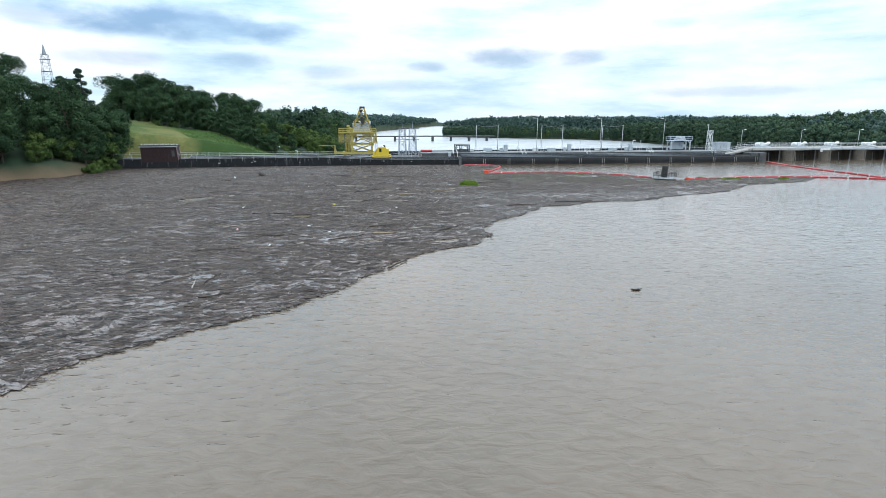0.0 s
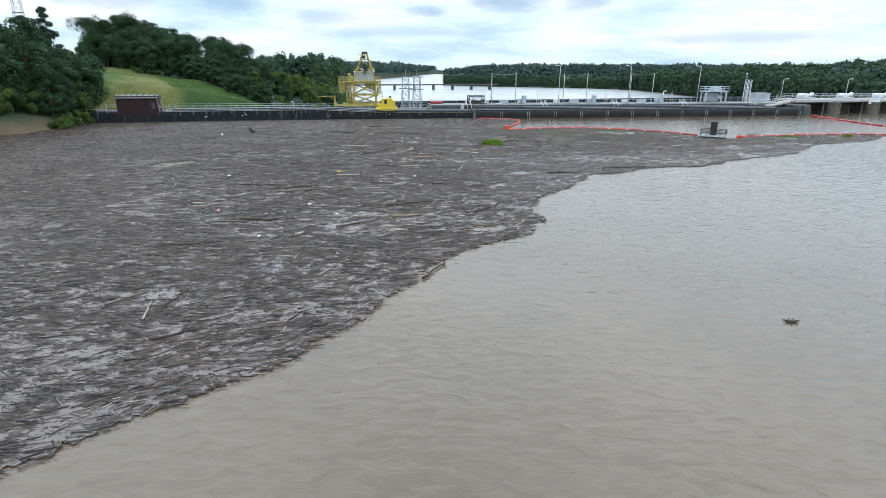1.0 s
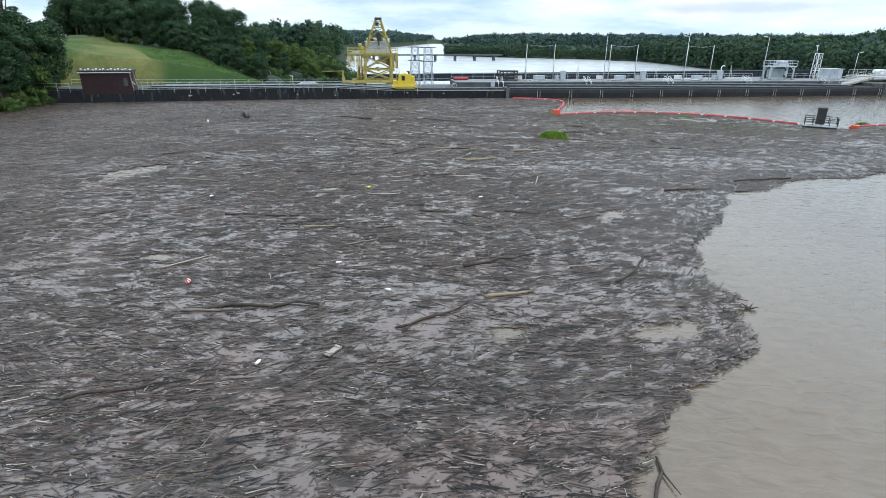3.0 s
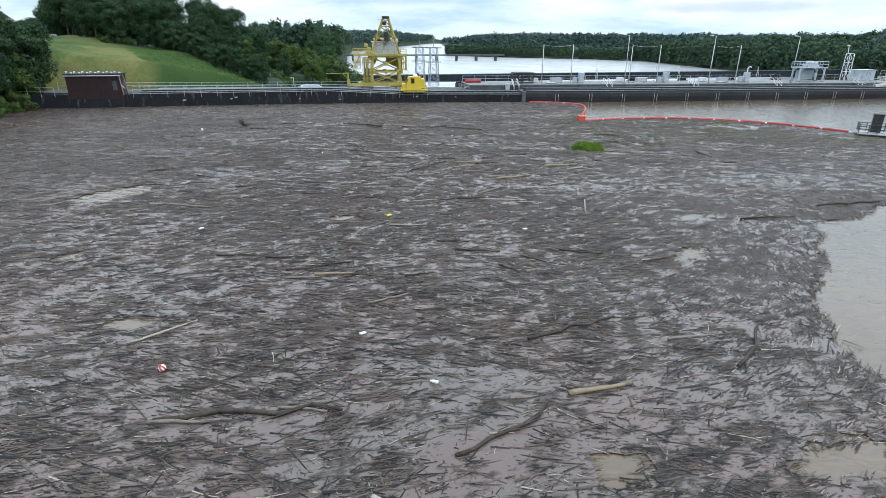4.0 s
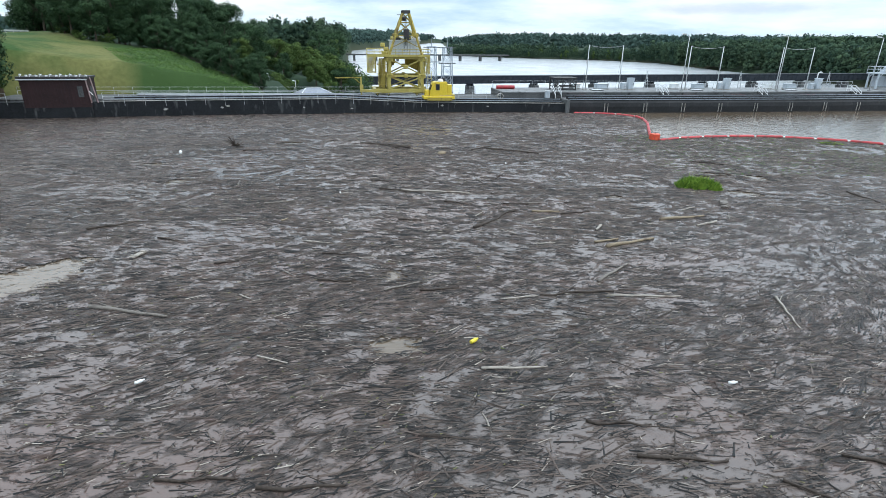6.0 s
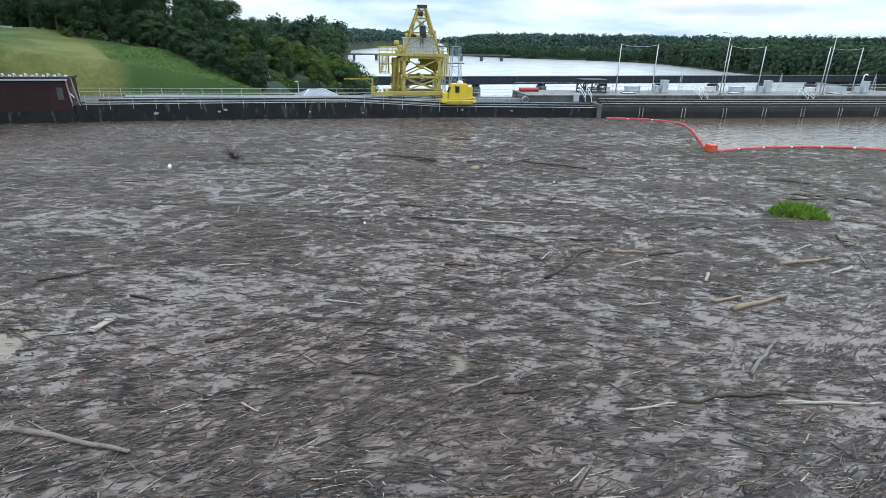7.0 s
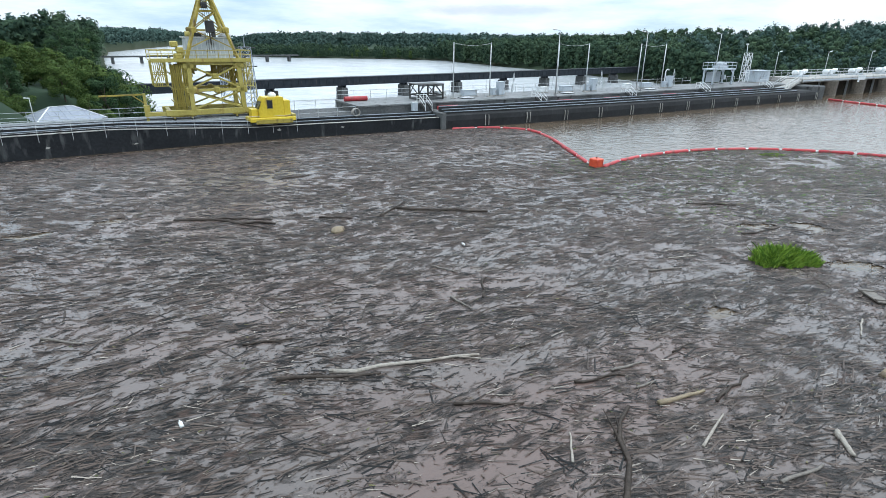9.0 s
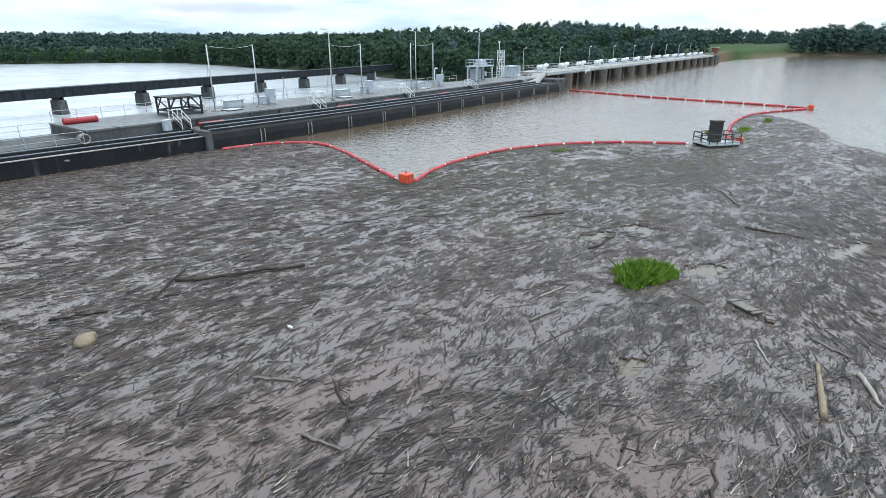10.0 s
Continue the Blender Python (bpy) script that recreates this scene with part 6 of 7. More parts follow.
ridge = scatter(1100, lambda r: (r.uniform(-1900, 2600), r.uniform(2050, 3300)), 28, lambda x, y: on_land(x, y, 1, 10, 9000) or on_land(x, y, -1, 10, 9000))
far_woods("ridge_woods", "hazy wooded ridge on the horizon", ridge, np.random.RandomState(8).uniform(1.8, 2.7, 1100), 38, 7.5, -1.0, 7, 3, 40, 2.2, material=LEAF_HAZE)
left_far = scatter(1700, lambda r: (r.uniform(-900, -40), r.uniform(560, 2100)), 24, lambda x, y: on_land(x, y, -1, 3, 1400))
left_rim = scatter(620, band(330, 1100, -1, 60), 25, lambda x, y: on_land(x, y, -1, 0, 400))
far_woods("left_hill_woods", "distant dark wooded ridge left of the river", left_far, np.random.RandomState(4).uniform(1.05, 1.6, 1700), 34, 6.5, 0.0, 15, 3, 80, 1.3, material=LEAF_HAZE)
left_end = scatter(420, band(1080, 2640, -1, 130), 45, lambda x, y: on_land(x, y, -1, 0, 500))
far_woods("far_bank_woods", "distant woods along the upper river bank", left_end, np.random.RandomState(15).uniform(1.1, 1.7, 420), 46, 7.0, -1.0, 13, 3, 70, 1.4, material=LEAF_HAZE)
far_woods("left_bank_woods", "green woods along the left river bank", left_rim, np.random.RandomState(5).uniform(0.85, 1.3, 620), 35, 4.6, 0.0, 15, 8, 320, 0.62)


def lake_band(r):
    y = r.uniform(-40, 172)
    return float(np.interp(y, RIGHT_Y, RIGHT_X)) + 2 + 120 * r.uniform(0, 1) ** 1.5, y


lake_right = scatter(640, lake_band, 26, lambda x, y: on_land(x, y, 1, 2, 900) and not (x < 410 and y > 120))
far_woods("lake_woods", "tall mixed woods on the far lake shore", lake_right, np.random.RandomState(6).uniform(0.68, 0.92, 640), 36, 4.8, 0.2, 18, 9, 280, 0.6, material=LEAF_HAZE)
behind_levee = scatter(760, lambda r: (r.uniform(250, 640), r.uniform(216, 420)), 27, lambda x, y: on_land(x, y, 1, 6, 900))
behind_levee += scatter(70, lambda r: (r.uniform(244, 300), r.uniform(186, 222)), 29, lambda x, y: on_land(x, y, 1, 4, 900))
far_woods("levee_woods", "mixed woods behind the grassed embankment", behind_levee, [float(np.interp(y, [216, 300, 420], [0.6, 0.85, 1.25])) * k for (x, y), k in zip(behind_levee, np.random.RandomState(7).uniform(0.85, 1.12, 830))], 37, 5.0, 0.2, 17, 10, 300, 0.55, material=LEAF_HAZE)

# clumps of tall weeds on the grass shoulder
def slope_weeds():
    r = np.random.RandomState(77)
    n = 14000
    cx, cy = r.uniform(-72, -44, 420), r.uniform(143, 172, 420)
    pick = (420 * r.uniform(0, 1, n) ** 1.5).astype(int)
    x, y = cx[pick] + r.normal(0, 1.5, n), cy[pick] + r.normal(0, 0.9, n)
    edge = np.interp(x, [-92, -86, -81, -74, -66, -58, -51, -43], [172, 168, 164, 171, 166, 158, 153, 149])
    ok = (y < edge + 1) & (x > -66 - 0.75 * (y - 147))
    x, y = x[ok], y[ok]
    z = height(x, y) + r.uniform(-0.02, 0.14, len(x))
    nrm = r.normal(size=(len(x), 3)) + np.array([0, 0, 0.8])
    nrm /= np.linalg.norm(nrm, axis=1, keepdims=True)
    v = leaf_quads(np.stack([x, y, z], 1), nrm, 0.10, r)
    tagged(mass("slope_weeds", v, quads(len(x)), LEAF_WEED), "clumps of dark green weeds on the grass slope", "weeds", kind="stuff")


slope_weeds()

# ---- the boom ----
BOOM_A = [(5.6, 132.6), (10.0, 132.0), (13.4, 129.2), (13.1, 124.2), (10.8, 117.4), (8.7, 111.3)]
BOOM_B = [(9.2, 110.0), (12.8, 111.7), (16.1, 112.4), (20.2, 112.7), (24.2, 112.4), (27.5, 111.4), (30.2, 110.0), (35.0, 106.2), (38.9, 100.9)]
BOOM_C = [(43.3, 97.9), (45.6, 99.4), (49.0, 100.3), (59.2, 102.5), (70.5, 102.6), (81.8, 98.5)]
BOOM_D = [(82.6, 98.9), (82.9, 109.5), (82.8, 124.0), (85.2, 142.6)]


def boom(points, label, long=2.8, gap=0.24):
    bo = thing("debris_boom", pose(0, 0, 0.1), label, "boom", "debris boom lengths")
    line = curve_points(points, 0.05)
    count = max(1, round(len(line) * 0.05 / (long + gap)))
    step = int((len(line) - 1) / count)
    long = step * 0.05 - gap
    unit = one(float_section, long, 0.165)
    first = part("float", unit, RED_FLOAT, bo)
    first_used = False
    for i in range(0, len(line) - int(long / 0.05), step):
        a, b = line[i], line[min(len(line) - 1, i + int(long / 0.05))]
        ob = first if not first_used else new("float", first.data)
        first_used = True
        ob.parent = bo
        d = b - a
        ob.matrix_basis = pose(a[0], a[1], random.uniform(-0.04, 0.03), 0, 0, math.degrees(math.atan2(d[1], d[0]))) @ Matrix.Diagonal((np.linalg.norm(d) / long, 1, 1, 1))
        j = min(len(line) - 1, i + step)
        if j < len(line) - 1:
            part("link", one(bar, (b[0], b[1], 0.02), (line[j][0], line[j][1], 0.02), 0.06), PLASTIC_WHITE, bo)


for pts, lab in ((BOOM_A, "red float boom reaching out from the dam wall"), (BOOM_B, "red float boom curving along the driftwood edge"), (BOOM_C, "red float boom bending past the raft"), (BOOM_D, "red float boom across open water to the spillway")):
    boom(pts, lab)


def buoy(x, y, w, h, lab):
    bu = thing("anchor_buoy", pose(x, y, 0, 0, 0, 8), lab, "buoy", "anchor buoys")
    part("block", one(box, -w / 2, w / 2, -w / 2, w / 2, -0.2, h, bevel=0.06), ORANGE, bu)
    part("eye", one(bar, (0, 0, h), (0, 0, h + 0.14), 0.05), STEEL_DARK, bu)
    for x in (-0.3, 0.3):
        part("seam", one(box, x * w - 0.015, x * w + 0.015, -w / 2 - 0.02, -w / 2 - 0.002, 0.05, h - 0.08), RED_FLOAT, bu)


buoy(8.7, 110.4, 0.85, 0.72, "square orange anchor buoy at the boom corner")
buoy(82.4, 98.5, 0.8, 0.55, "square orange anchor buoy at the boom tip")
buoy(43.7, 97.6, 0.62, 0.5, "small orange buoy tied beside the raft")


# ---- floating raft with a cabinet ----
def raft():
    rf = thing("work_raft", pose(40.0, 98.7, 0, 0, 0, -33), "grey steel work raft with railing and a cabinet", "raft")
    L, W = 3.6, 2.5
    part("deck", one(box, -L / 2, L / 2, -W / 2, W / 2, 0.22, 0.36, bevel=0.02), STEEL, rf)
    for y in (-W / 2 + 0.35, W / 2 - 0.35):
        part("pontoon", one(bar, (-L / 2 + 0.05, y, 0.05), (L / 2 - 0.05, y, 0.05), 0.26, sides=12), STEEL_DARK, rf)
    corners = [(-L / 2 + 0.05, -W / 2 + 0.05), (L / 2 - 0.05, -W / 2 + 0.05), (L / 2 - 0.05, W / 2 - 0.05), (-L / 2 + 0.05, W / 2 - 0.05)]
    for i in range(4):
        a, b = Vector((*corners[i], 0)), Vector((*corners[(i + 1) % 4], 0))
        n = 4 if i % 2 == 0 else 2
        for k in range(n):
            p = a + (b - a) * k / n
            part("post", one(bar, (p.x, p.y, 0.36), (p.x, p.y, 1.3), 0.05), STEEL_DARK, rf)
        for z in (0.82, 1.3):
            part("rail", one(bar, (a.x, a.y, z), (b.x, b.y, z), 0.045), STEEL_DARK, rf)
        part("kick_plate", one(beam, (a.x, a.y, 0.46), (b.x, b.y, 0.46), 0.03, 0.14), STEEL, rf)
    cab = part("cabinet", one(box, -0.6, 0.4, -0.2, 0.65, 0.361, 2.36, bevel=0.04), STEEL_DARK, rf, "dark grey louvred cabinet")
    part("roof", one(box, -0.66, 0.46, -0.28, 0.72, 2.361, 2.45, bevel=0.02), STEEL_DARK, cab)
    for i in range(9):
        part("louvre", one(box, -0.54, 0.34, -0.225, -0.201, 0.6 + 0.17 * i, 0.7 + 0.17 * i), STEEL_DARK, cab)
    for z in (0.6, 1.2, 1.8):
        part("side_rib", one(box, 0.401, 0.425, -0.1, 0.55, z, z + 0.1), STEEL, cab)


raft()

# ---- the drift of floating debris ----
EDGE = [(70.0, 102.2), (66.2, 97.7), (61.3, 94.2), (51.4, 90.4), (46.3, 85.7), (41.4, 81.1), (31.2, 76.0), (26.1, 72.2), (19.2, 71.0), (15.9, 68.5), (11.6, 66.8), (9.8, 64.0), (6.6, 59.3), (4.6, 57.0), (2.9, 52.8), (3.0, 50.0), (2.4, 48.0), (0.6, 45.1), (-1.9, 43.6), (-4.9, 40.0), (-6.8, 35.6), (-8.8, 32.1), (-10.5, 29.5), (-12.6, 27.6), (-14.9, 25.6), (-17.8, 22.3), (-19.5, 18.8), (-27, 12.5), (-48, 4.0), (-90, -4.0)]


def drift_outline():
    outer = curve_points(EDGE, 0.6)
    o = np.arange(len(outer))
    outer = outer + np.stack([np.sin(o * 0.9) * 0.18 + np.sin(o * 2.3 + 1) * 0.12, np.sin(o * 0.7 + 2) * 0.18 + np.sin(o * 2.9) * 0.1], 1)
    shore = [(-110, -6), (-110, 90), (-80, 92), (-77, 97), (-72, 104), (-71.6, 113), (-72, 124)]
    wall = [(x, 132.95 + 0.123 * x) for x in np.arange(-70, 6, 4.0)]
    inner = np.vstack([curve_points(BOOM_A, 0.6), curve_points(BOOM_B, 0.6), [(40.4, 98.6), (43.2, 96.9)], curve_points(BOOM_C, 0.6)])
    inner = inner[inner[:, 0] < 71.5]
    return np.vstack([outer, shore, wall, inner])


OUTLINE = drift_outline()


def inside(x, y, poly=OUTLINE):
    x, y = np.asarray(x), np.asarray(y)
    hit = np.zeros(x.shape, dtype=bool)
    px, py = poly[:, 0], poly[:, 1]
    qx, qy = np.roll(px, -1), np.roll(py, -1)
    for a, b, c, d in zip(px, py, qx, qy):
        if b == d:
            continue
        crosses = ((b > y) != (d > y)) & (x < (c - a) * (y - b) / (d - b) + a)
        hit ^= crosses
    return hit


# clear pools in the drift: x, y, half-length, half-width, turn
POOLS = [(-33.9, 73.8, 3.4, 1.7, 0.9), (-34.4, 91.2, 1.0, 0.8, 0.2), (-7.3, 47.1, 0.8, 0.7, 0.3), (-17.6, 74.2, 0.35, 0.6, 0.1), (-17.2, 68.2, 0.9, 0.6, 0.2), (7.3, 94.4, 1.3, 0.5, -0.2), (6.4, 88.6, 1.8, 0.5, -0.5), (-1.3, 47.3, 1.8, 0.6, 0.4), (-23.5, 55.0, 1.0, 0.6, 0.1), (-3.4, 87.4, 0.9, 0.3, 0.2), (-30.0, 62.0, 0.7, 0.6, 0.0), (1.5, 62.0, 1.5, 0.6, 0.7), (10.2, 93.0, 0.8, 0.9, 0.4), (-29.5, 107.0, 1.5, 0.5, 0.0), (-26.0, 108.2, 0.9, 0.4, 0.2), (-38.5, 97.0, 1.2, 0.5, 0.3), (14.0, 84.0, 2.2, 0.5, -0.3)]


def pool_depth(x, y):
    """Above 1 inside a clear pool."""
    best = np.zeros_like(x)
    for cx, cy, a, b, turn in POOLS:
        dx, dy = x - cx, y - cy
        u, v = dx * math.cos(turn) + dy * math.sin(turn), -dx * math.sin(turn) + dy * math.cos(turn)
        rr = (u / (0.8 * a)) ** 2 + (v / (0.8 * b)) ** 2 + 0.45 * wobble(x, y, 1.3, 55)
        best = np.maximum(best, 2 - rr)
    return best


def lattice_noise(x, y, seed):
    """Smooth random values on a unit lattice, 0 to 1."""
    tab = np.random.RandomState(seed).uniform(0, 1, (256, 256))
    ix, iy = np.floor(x).astype(int), np.floor(y).astype(int)
    fx, fy = x - ix, y - iy
    fx, fy = fx * fx * (3 - 2 * fx), fy * fy * (3 - 2 * fy)
    ix, iy, jx, jy = ix & 255, iy & 255, (ix + 1) & 255, (iy + 1) & 255
    return (tab[ix, iy] * (1 - fx) + tab[jx, iy] * fx) * (1 - fy) + (tab[ix, jy] * (1 - fx) + tab[jx, jy] * fx) * fy


def thin_film(x, y):
    """From about -1 to 1: high where silt and water show between the rafts of sticks."""
    x, y = np.asarray(x, dtype=float), np.asarray(y, dtype=float)
    wx, wy = x + 1.6 * wobble(x, y, 11, 64), y + 1.3 * wobble(x, y, 9, 65) + 0.12 * x
    total = 0.3 * (lattice_noise(wx / 9, wy / 4, 609) - 0.5)
    for k, (size, amp) in enumerate(((1.1, 0.12), (0.5, 0.22), (0.26, 0.48), (0.14, 0.7))):
        total = total + amp * (lattice_noise(wx / size * 0.45 + 7 * k, wy / size + 3 * k, 610 + k) - 0.5)
    return total


def build_drift_skin():
    step = 0.32
    xs, ys = np.arange(-112, 74, step), np.arange(-8, 140, step)
    gx, gy = np.meshgrid(xs, ys)
    jx = gx + 0.11 * wobble(gx, gy, 0.9, 71)
    jy = gy + 0.11 * wobble(gx, gy, 0.9, 72)
    open_water = np.clip((thin_film(jx, jy) + 0.28) / 0.5, 0, 1)
    lump = 0.018 * wobble(gx, gy, 1.1, 73) + 0.012 * wobble(gx, gy, 0.45, 74)
    gz = 0.045 + lump * (1 - open_water) ** 2
    keep = inside(jx, jy) & (pool_depth(jx, jy) < 1.0)
    ny, nx = gx.shape
    idx = np.arange(nx * ny).reshape(ny, nx)
    ok = keep[:-1, :-1] & keep[:-1, 1:] & keep[1:, 1:] & keep[1:, :-1]
    faces = np.stack([idx[:-1, :-1][ok], idx[:-1, 1:][ok], idx[1:, 1:][ok], idx[1:, :-1][ok]], 1)
    used, inv = np.unique(faces, return_inverse=True)
    verts = np.stack([jx.ravel(), jy.ravel(), gz.ravel()], 1)[used]
    ob = mass("drift_skin", verts, inv.reshape(-1, 4), DRIFT, True)
    layer = ob.data.attributes.new("film", "FLOAT", "POINT")
    layer.data.foreach_set("value", open_water.ravel()[used].astype(np.float32))
    tagged(ob, "floating skin of wet silt, bark and leaf mush", "debris", kind="stuff")


build_drift_skin()


def lie(x, y):
    """The way that the sticks lie: mostly across, turning in slow swirls."""
    return 0.14 - 0.5 * np.clip((y - 78) / 32, 0, 1) + 0.24 * wobble(x, y, 26, 81) + 0.22 * wobble(x, y, 8, 82) + 0.7 * np.clip((x + 5) / 10, 0, 1) * np.clip((94 - y) / 12, 0, 1)


def sticks(name, label, n, seed, lo, hi, thick, material, box_lim, spread=0.38, clump=0.25, bent=False, over=0.0):
    r = np.random.RandomState(seed)
    x, y = np.empty(0), np.empty(0)
    while len(x) < n:
        cx, cy = r.uniform(box_lim[0], box_lim[1], n), r.uniform(box_lim[2], box_lim[3], n)
        wid = r.normal(0, over, n) if over else 0
        ok = inside(cx + wid, cy + wid) & (pool_depth(cx, cy) < r.uniform(0.85, 1.25, n)) & (thin_film(cx, cy) < clump + r.normal(0, 0.17, n))
        x, y = np.concatenate([x, cx[ok]]), np.concatenate([y, cy[ok]])
    x, y = x[:n], y[:n]
    long = np.exp(r.uniform(math.log(lo), math.log(hi), n))
    ang = lie(x, y) + r.normal(0, spread, n) * np.where(r.uniform(0, 1, n) < 0.12, 2.5, 1.0)
    rad = thick * r.uniform(0.6, 1.5, n) * (long / lo) ** 0.3
    tilt = r.normal(0, 0.03, n)
    z = 0.042 + r.uniform(0, 0.03, n)
    d = np.stack([np.cos(ang) * np.cos(tilt), np.sin(ang) * np.cos(tilt), np.sin(tilt)], 1)
    s = np.stack([-np.sin(ang), np.cos(ang), 0 * ang], 1)
    c = np.stack([x, y, z], 1)
    kinks = (-0.5, 0.5) if not bent else (-0.5, 0.05, 0.5)
    sag = r.normal(0, 0.03, n) * long
    rings = []
    for k in kinks:
        mid = c + d * (long * k)[:, None] + (s * sag[:, None] if abs(k) < 0.3 else 0)
        w = (rad * (1.1 - 0.6 * (k + 0.5)))[:, None]
        rings.append(np.stack([mid + s * w, mid - s * w, mid + np.array([0, 0, 1.0]) * w * 0.9], 1))
    v = np.concatenate(rings, 1)
    m = v.shape[1]
    base = (np.arange(n) * m)[:, None]
    f = []
    for k in range(len(kinks) - 1):
        a, b = 3 * k, 3 * k + 3
        for i, j in ((2, 0), (1, 2)):
            f.append(np.concatenate([base + a + i, base + a + j, base + b + j, base + b + i], 1))
    f = np.concatenate(f, 0)
    ob = mass(name, v.reshape(-1, 3), f, material)
    return tagged(ob, label, "debris", kind="stuff")


NEAR = (-46, 34, 14, 112)
WIDE = (-78, 72, 20, 134)
sticks("drift_chips", "countless chips of bark and twig on the water", 150000, 100, 0.04, 0.18, 0.010, TWIG, NEAR, 0.7, 0.4)
sticks("drift_twigs", "countless short wet twigs packed on the water", 140000, 101, 0.09, 0.40, 0.0115, TWIG, NEAR, 0.34, -0.04)
sticks("far_drift_twigs", "short wet twigs packed on the water farther off", 115000, 102, 0.25, 1.0, 0.018, TWIG, WIDE, 0.3, 0.0)
sticks("drift_sticks", "crooked wet sticks lying across the drift", 12000, 103, 0.4, 1.3, 0.016, TWIG, WIDE, 0.34, 0.05, True)
sticks("drift_branches", "long dark wet branches lying in the drift", 1600, 104, 0.9, 2.8, 0.02, BARK_DARK, WIDE, 0.42, 0.3, True)
sticks("pale_sticks", "scattered pale barkless sticks in the drift", 22000, 105, 0.15, 0.75, 0.0115, TWIG_PALE, WIDE, 0.35, 0.1, True)
# pale chips added to imitate glints of light on the wet drift
sticks("glint_chips", "small pale chips in the drift, standing in for wet glints", 16000, 107, 0.05, 0.14, 0.012, TWIG_PALE, NEAR, 0.8, 0.1)
sticks("stray_sticks", "loose dark twigs straying from the drift edge", 9000, 106, 0.15, 0.8, 0.012, TWIG, (-30, 72, 12, 104), 0.6, 0.8, False, 0.9)
sticks("weed_scraps", "torn green weed caught between the sticks", 4000, 108, 0.06, 0.3, 0.016, LEAF_WEED, (4, 60, 94, 114), 0.9, 0.0)
sticks("leaf_scraps", "scattered olive leaf scraps on the drift", 4000, 109, 0.05, 0.14, 0.016, GRASS_OLIVE, (-40, 30, 40, 110), 0.9, -0.2)


# ---- single logs, boards and rubbish ----
def log(x, y, long, turn, r, material, lab, stubs=1, group="logs in the drift", crook=0.05):
    rg = random.Random(int(x * 37 + y * 101))
    lg = thing("driftwood_log", pose(x, y, 0.07 + r * 0.35, 0, rg.uniform(-1.0, 1.0), turn), lab, "log", group)
    bm = bmesh.new()
    n = 7
    pts = [Vector((long * (k / (n - 1) - 0.5), rg.uniform(-1, 1) * crook * long * 0.35, rg.uniform(-0.2, 0.2) * r)) for k in range(n)]
    rings = []
    for k, p in enumerate(pts):
        rr = r * (1.05 - 0.45 * k / (n - 1)) * rg.uniform(0.88, 1.1)
        rings.append([bm.verts.new(p + Vector((0.25 * r * math.sin(j * 2.1 + k) if k in (0, n - 1) else 0, rr * math.cos(j * 0.7854) * rg.uniform(0.88, 1.1), rr * math.sin(j * 0.7854)))) for j in range(8)])
    for a, b in zip(rings, rings[1:]):
        for j in range(8):
            bm.faces.new((a[j], a[(j + 1) % 8], b[(j + 1) % 8], b[j]))
    bm.faces.new(rings[0][::-1])
    bm.faces.new(rings[-1])
    part("stem", bm, material, lg, smooth=True)
    for k in range(stubs):
        p = pts[rg.randint(1, n - 2)]
        q = p + Vector((rg.uniform(0.15, 0.4) * long * rg.choice((-1, 1)), rg.choice((-1, 1)) * rg.uniform(0.05, 0.16) * long, rg.uniform(0.0, 0.12)))
        part("branch_stub", one(bar, p, q, r * 0.45, r * 0.18, 6), material, lg)
    return lg


DARK_LOGS = [(-17.0, 35.6, 2.3, 86), (-4.9, 39.3, 3.0, 65), (-10.0, 48.6, 3.5, 36), (-17.4, 49.6, 5.3, 4), (-19.9, 43.9, 2.9, 16), (-6.7, 54.4, 4.1, 24), (-9.8, 32.6, 0.8, 28), (16.2, 70.8, 5.2, 11), (-0.5, 53.0, 3.7, 51), (-15.5, 31.9, 1.8, 31), (-16.0, 29.9, 0.8, 7), (-10.3, 85.6, 1.7, -7), (-19.1, 106.0, 3.2, -23), (-8.0, 103.5, 5.5, -30), (-14.8, 115.2, 2.2, 12), (-6.9, 83.7, 2.1, 17), (14.4, 87.5, 2.8, -85), (6.8, 93.6, 2.8, 0), (-19.4, 91.6, 1.6, -10), (-11.4, 88.1, 0.5, 6), (8.5, 98.5, 3.1, -30), (-14.2, 104.4, 1.9, -26), (-10.6, 92.8, 2.0, -118), (-6.6, 86.0, 1.0, 13), (-10.6, 104.8, 3.0, 42), (-17.3, 60.5, 3.2, 18), (-19.2, 61.7, 2.1, 1), (-8.3, 60.2, 1.1, -46), (-9.6, 62.5, 2.3, -4), (-21.8, 62.0, 1.9, 1), (-15.1, 59.5, 1.2, -4), (-10.8, 63.9, 1.8, -6), (-4.3, 62.2, 2.2, -18), (-6.9, 61.3, 1.4, -36), (-20.7, 76.8, 1.2, -10), (-20.2, 73.6, 1.5, -7), (-15.6, 72.7, 1.7, 12), (-29.5, 78.8, 1.6, -18), (-20.1, 105.8, 5.8, -30), (-33.5, 81.1, 2.8, 35), (-9.8, 72.3, 3.2, 6), (-25.6, 75.7, 1.1, 22), (-17.9, 88.8, 3.1, -16), (-12.0, 82.5, 4.5, 49), (-17.1, 82.2, 1.4, -7), (-32.2, 103.0, 1.9, 5), (-14.0, 85.8, 2.0, -22), (8.9, 67.8, 4.0, 7), (-0.7, 61.2, 1.7, 17), (-13.6, 57.3, 1.4, 34), (-12.5, 59.5, 1.5, 16), (-9.2, 104.2, 2.8, -42)]
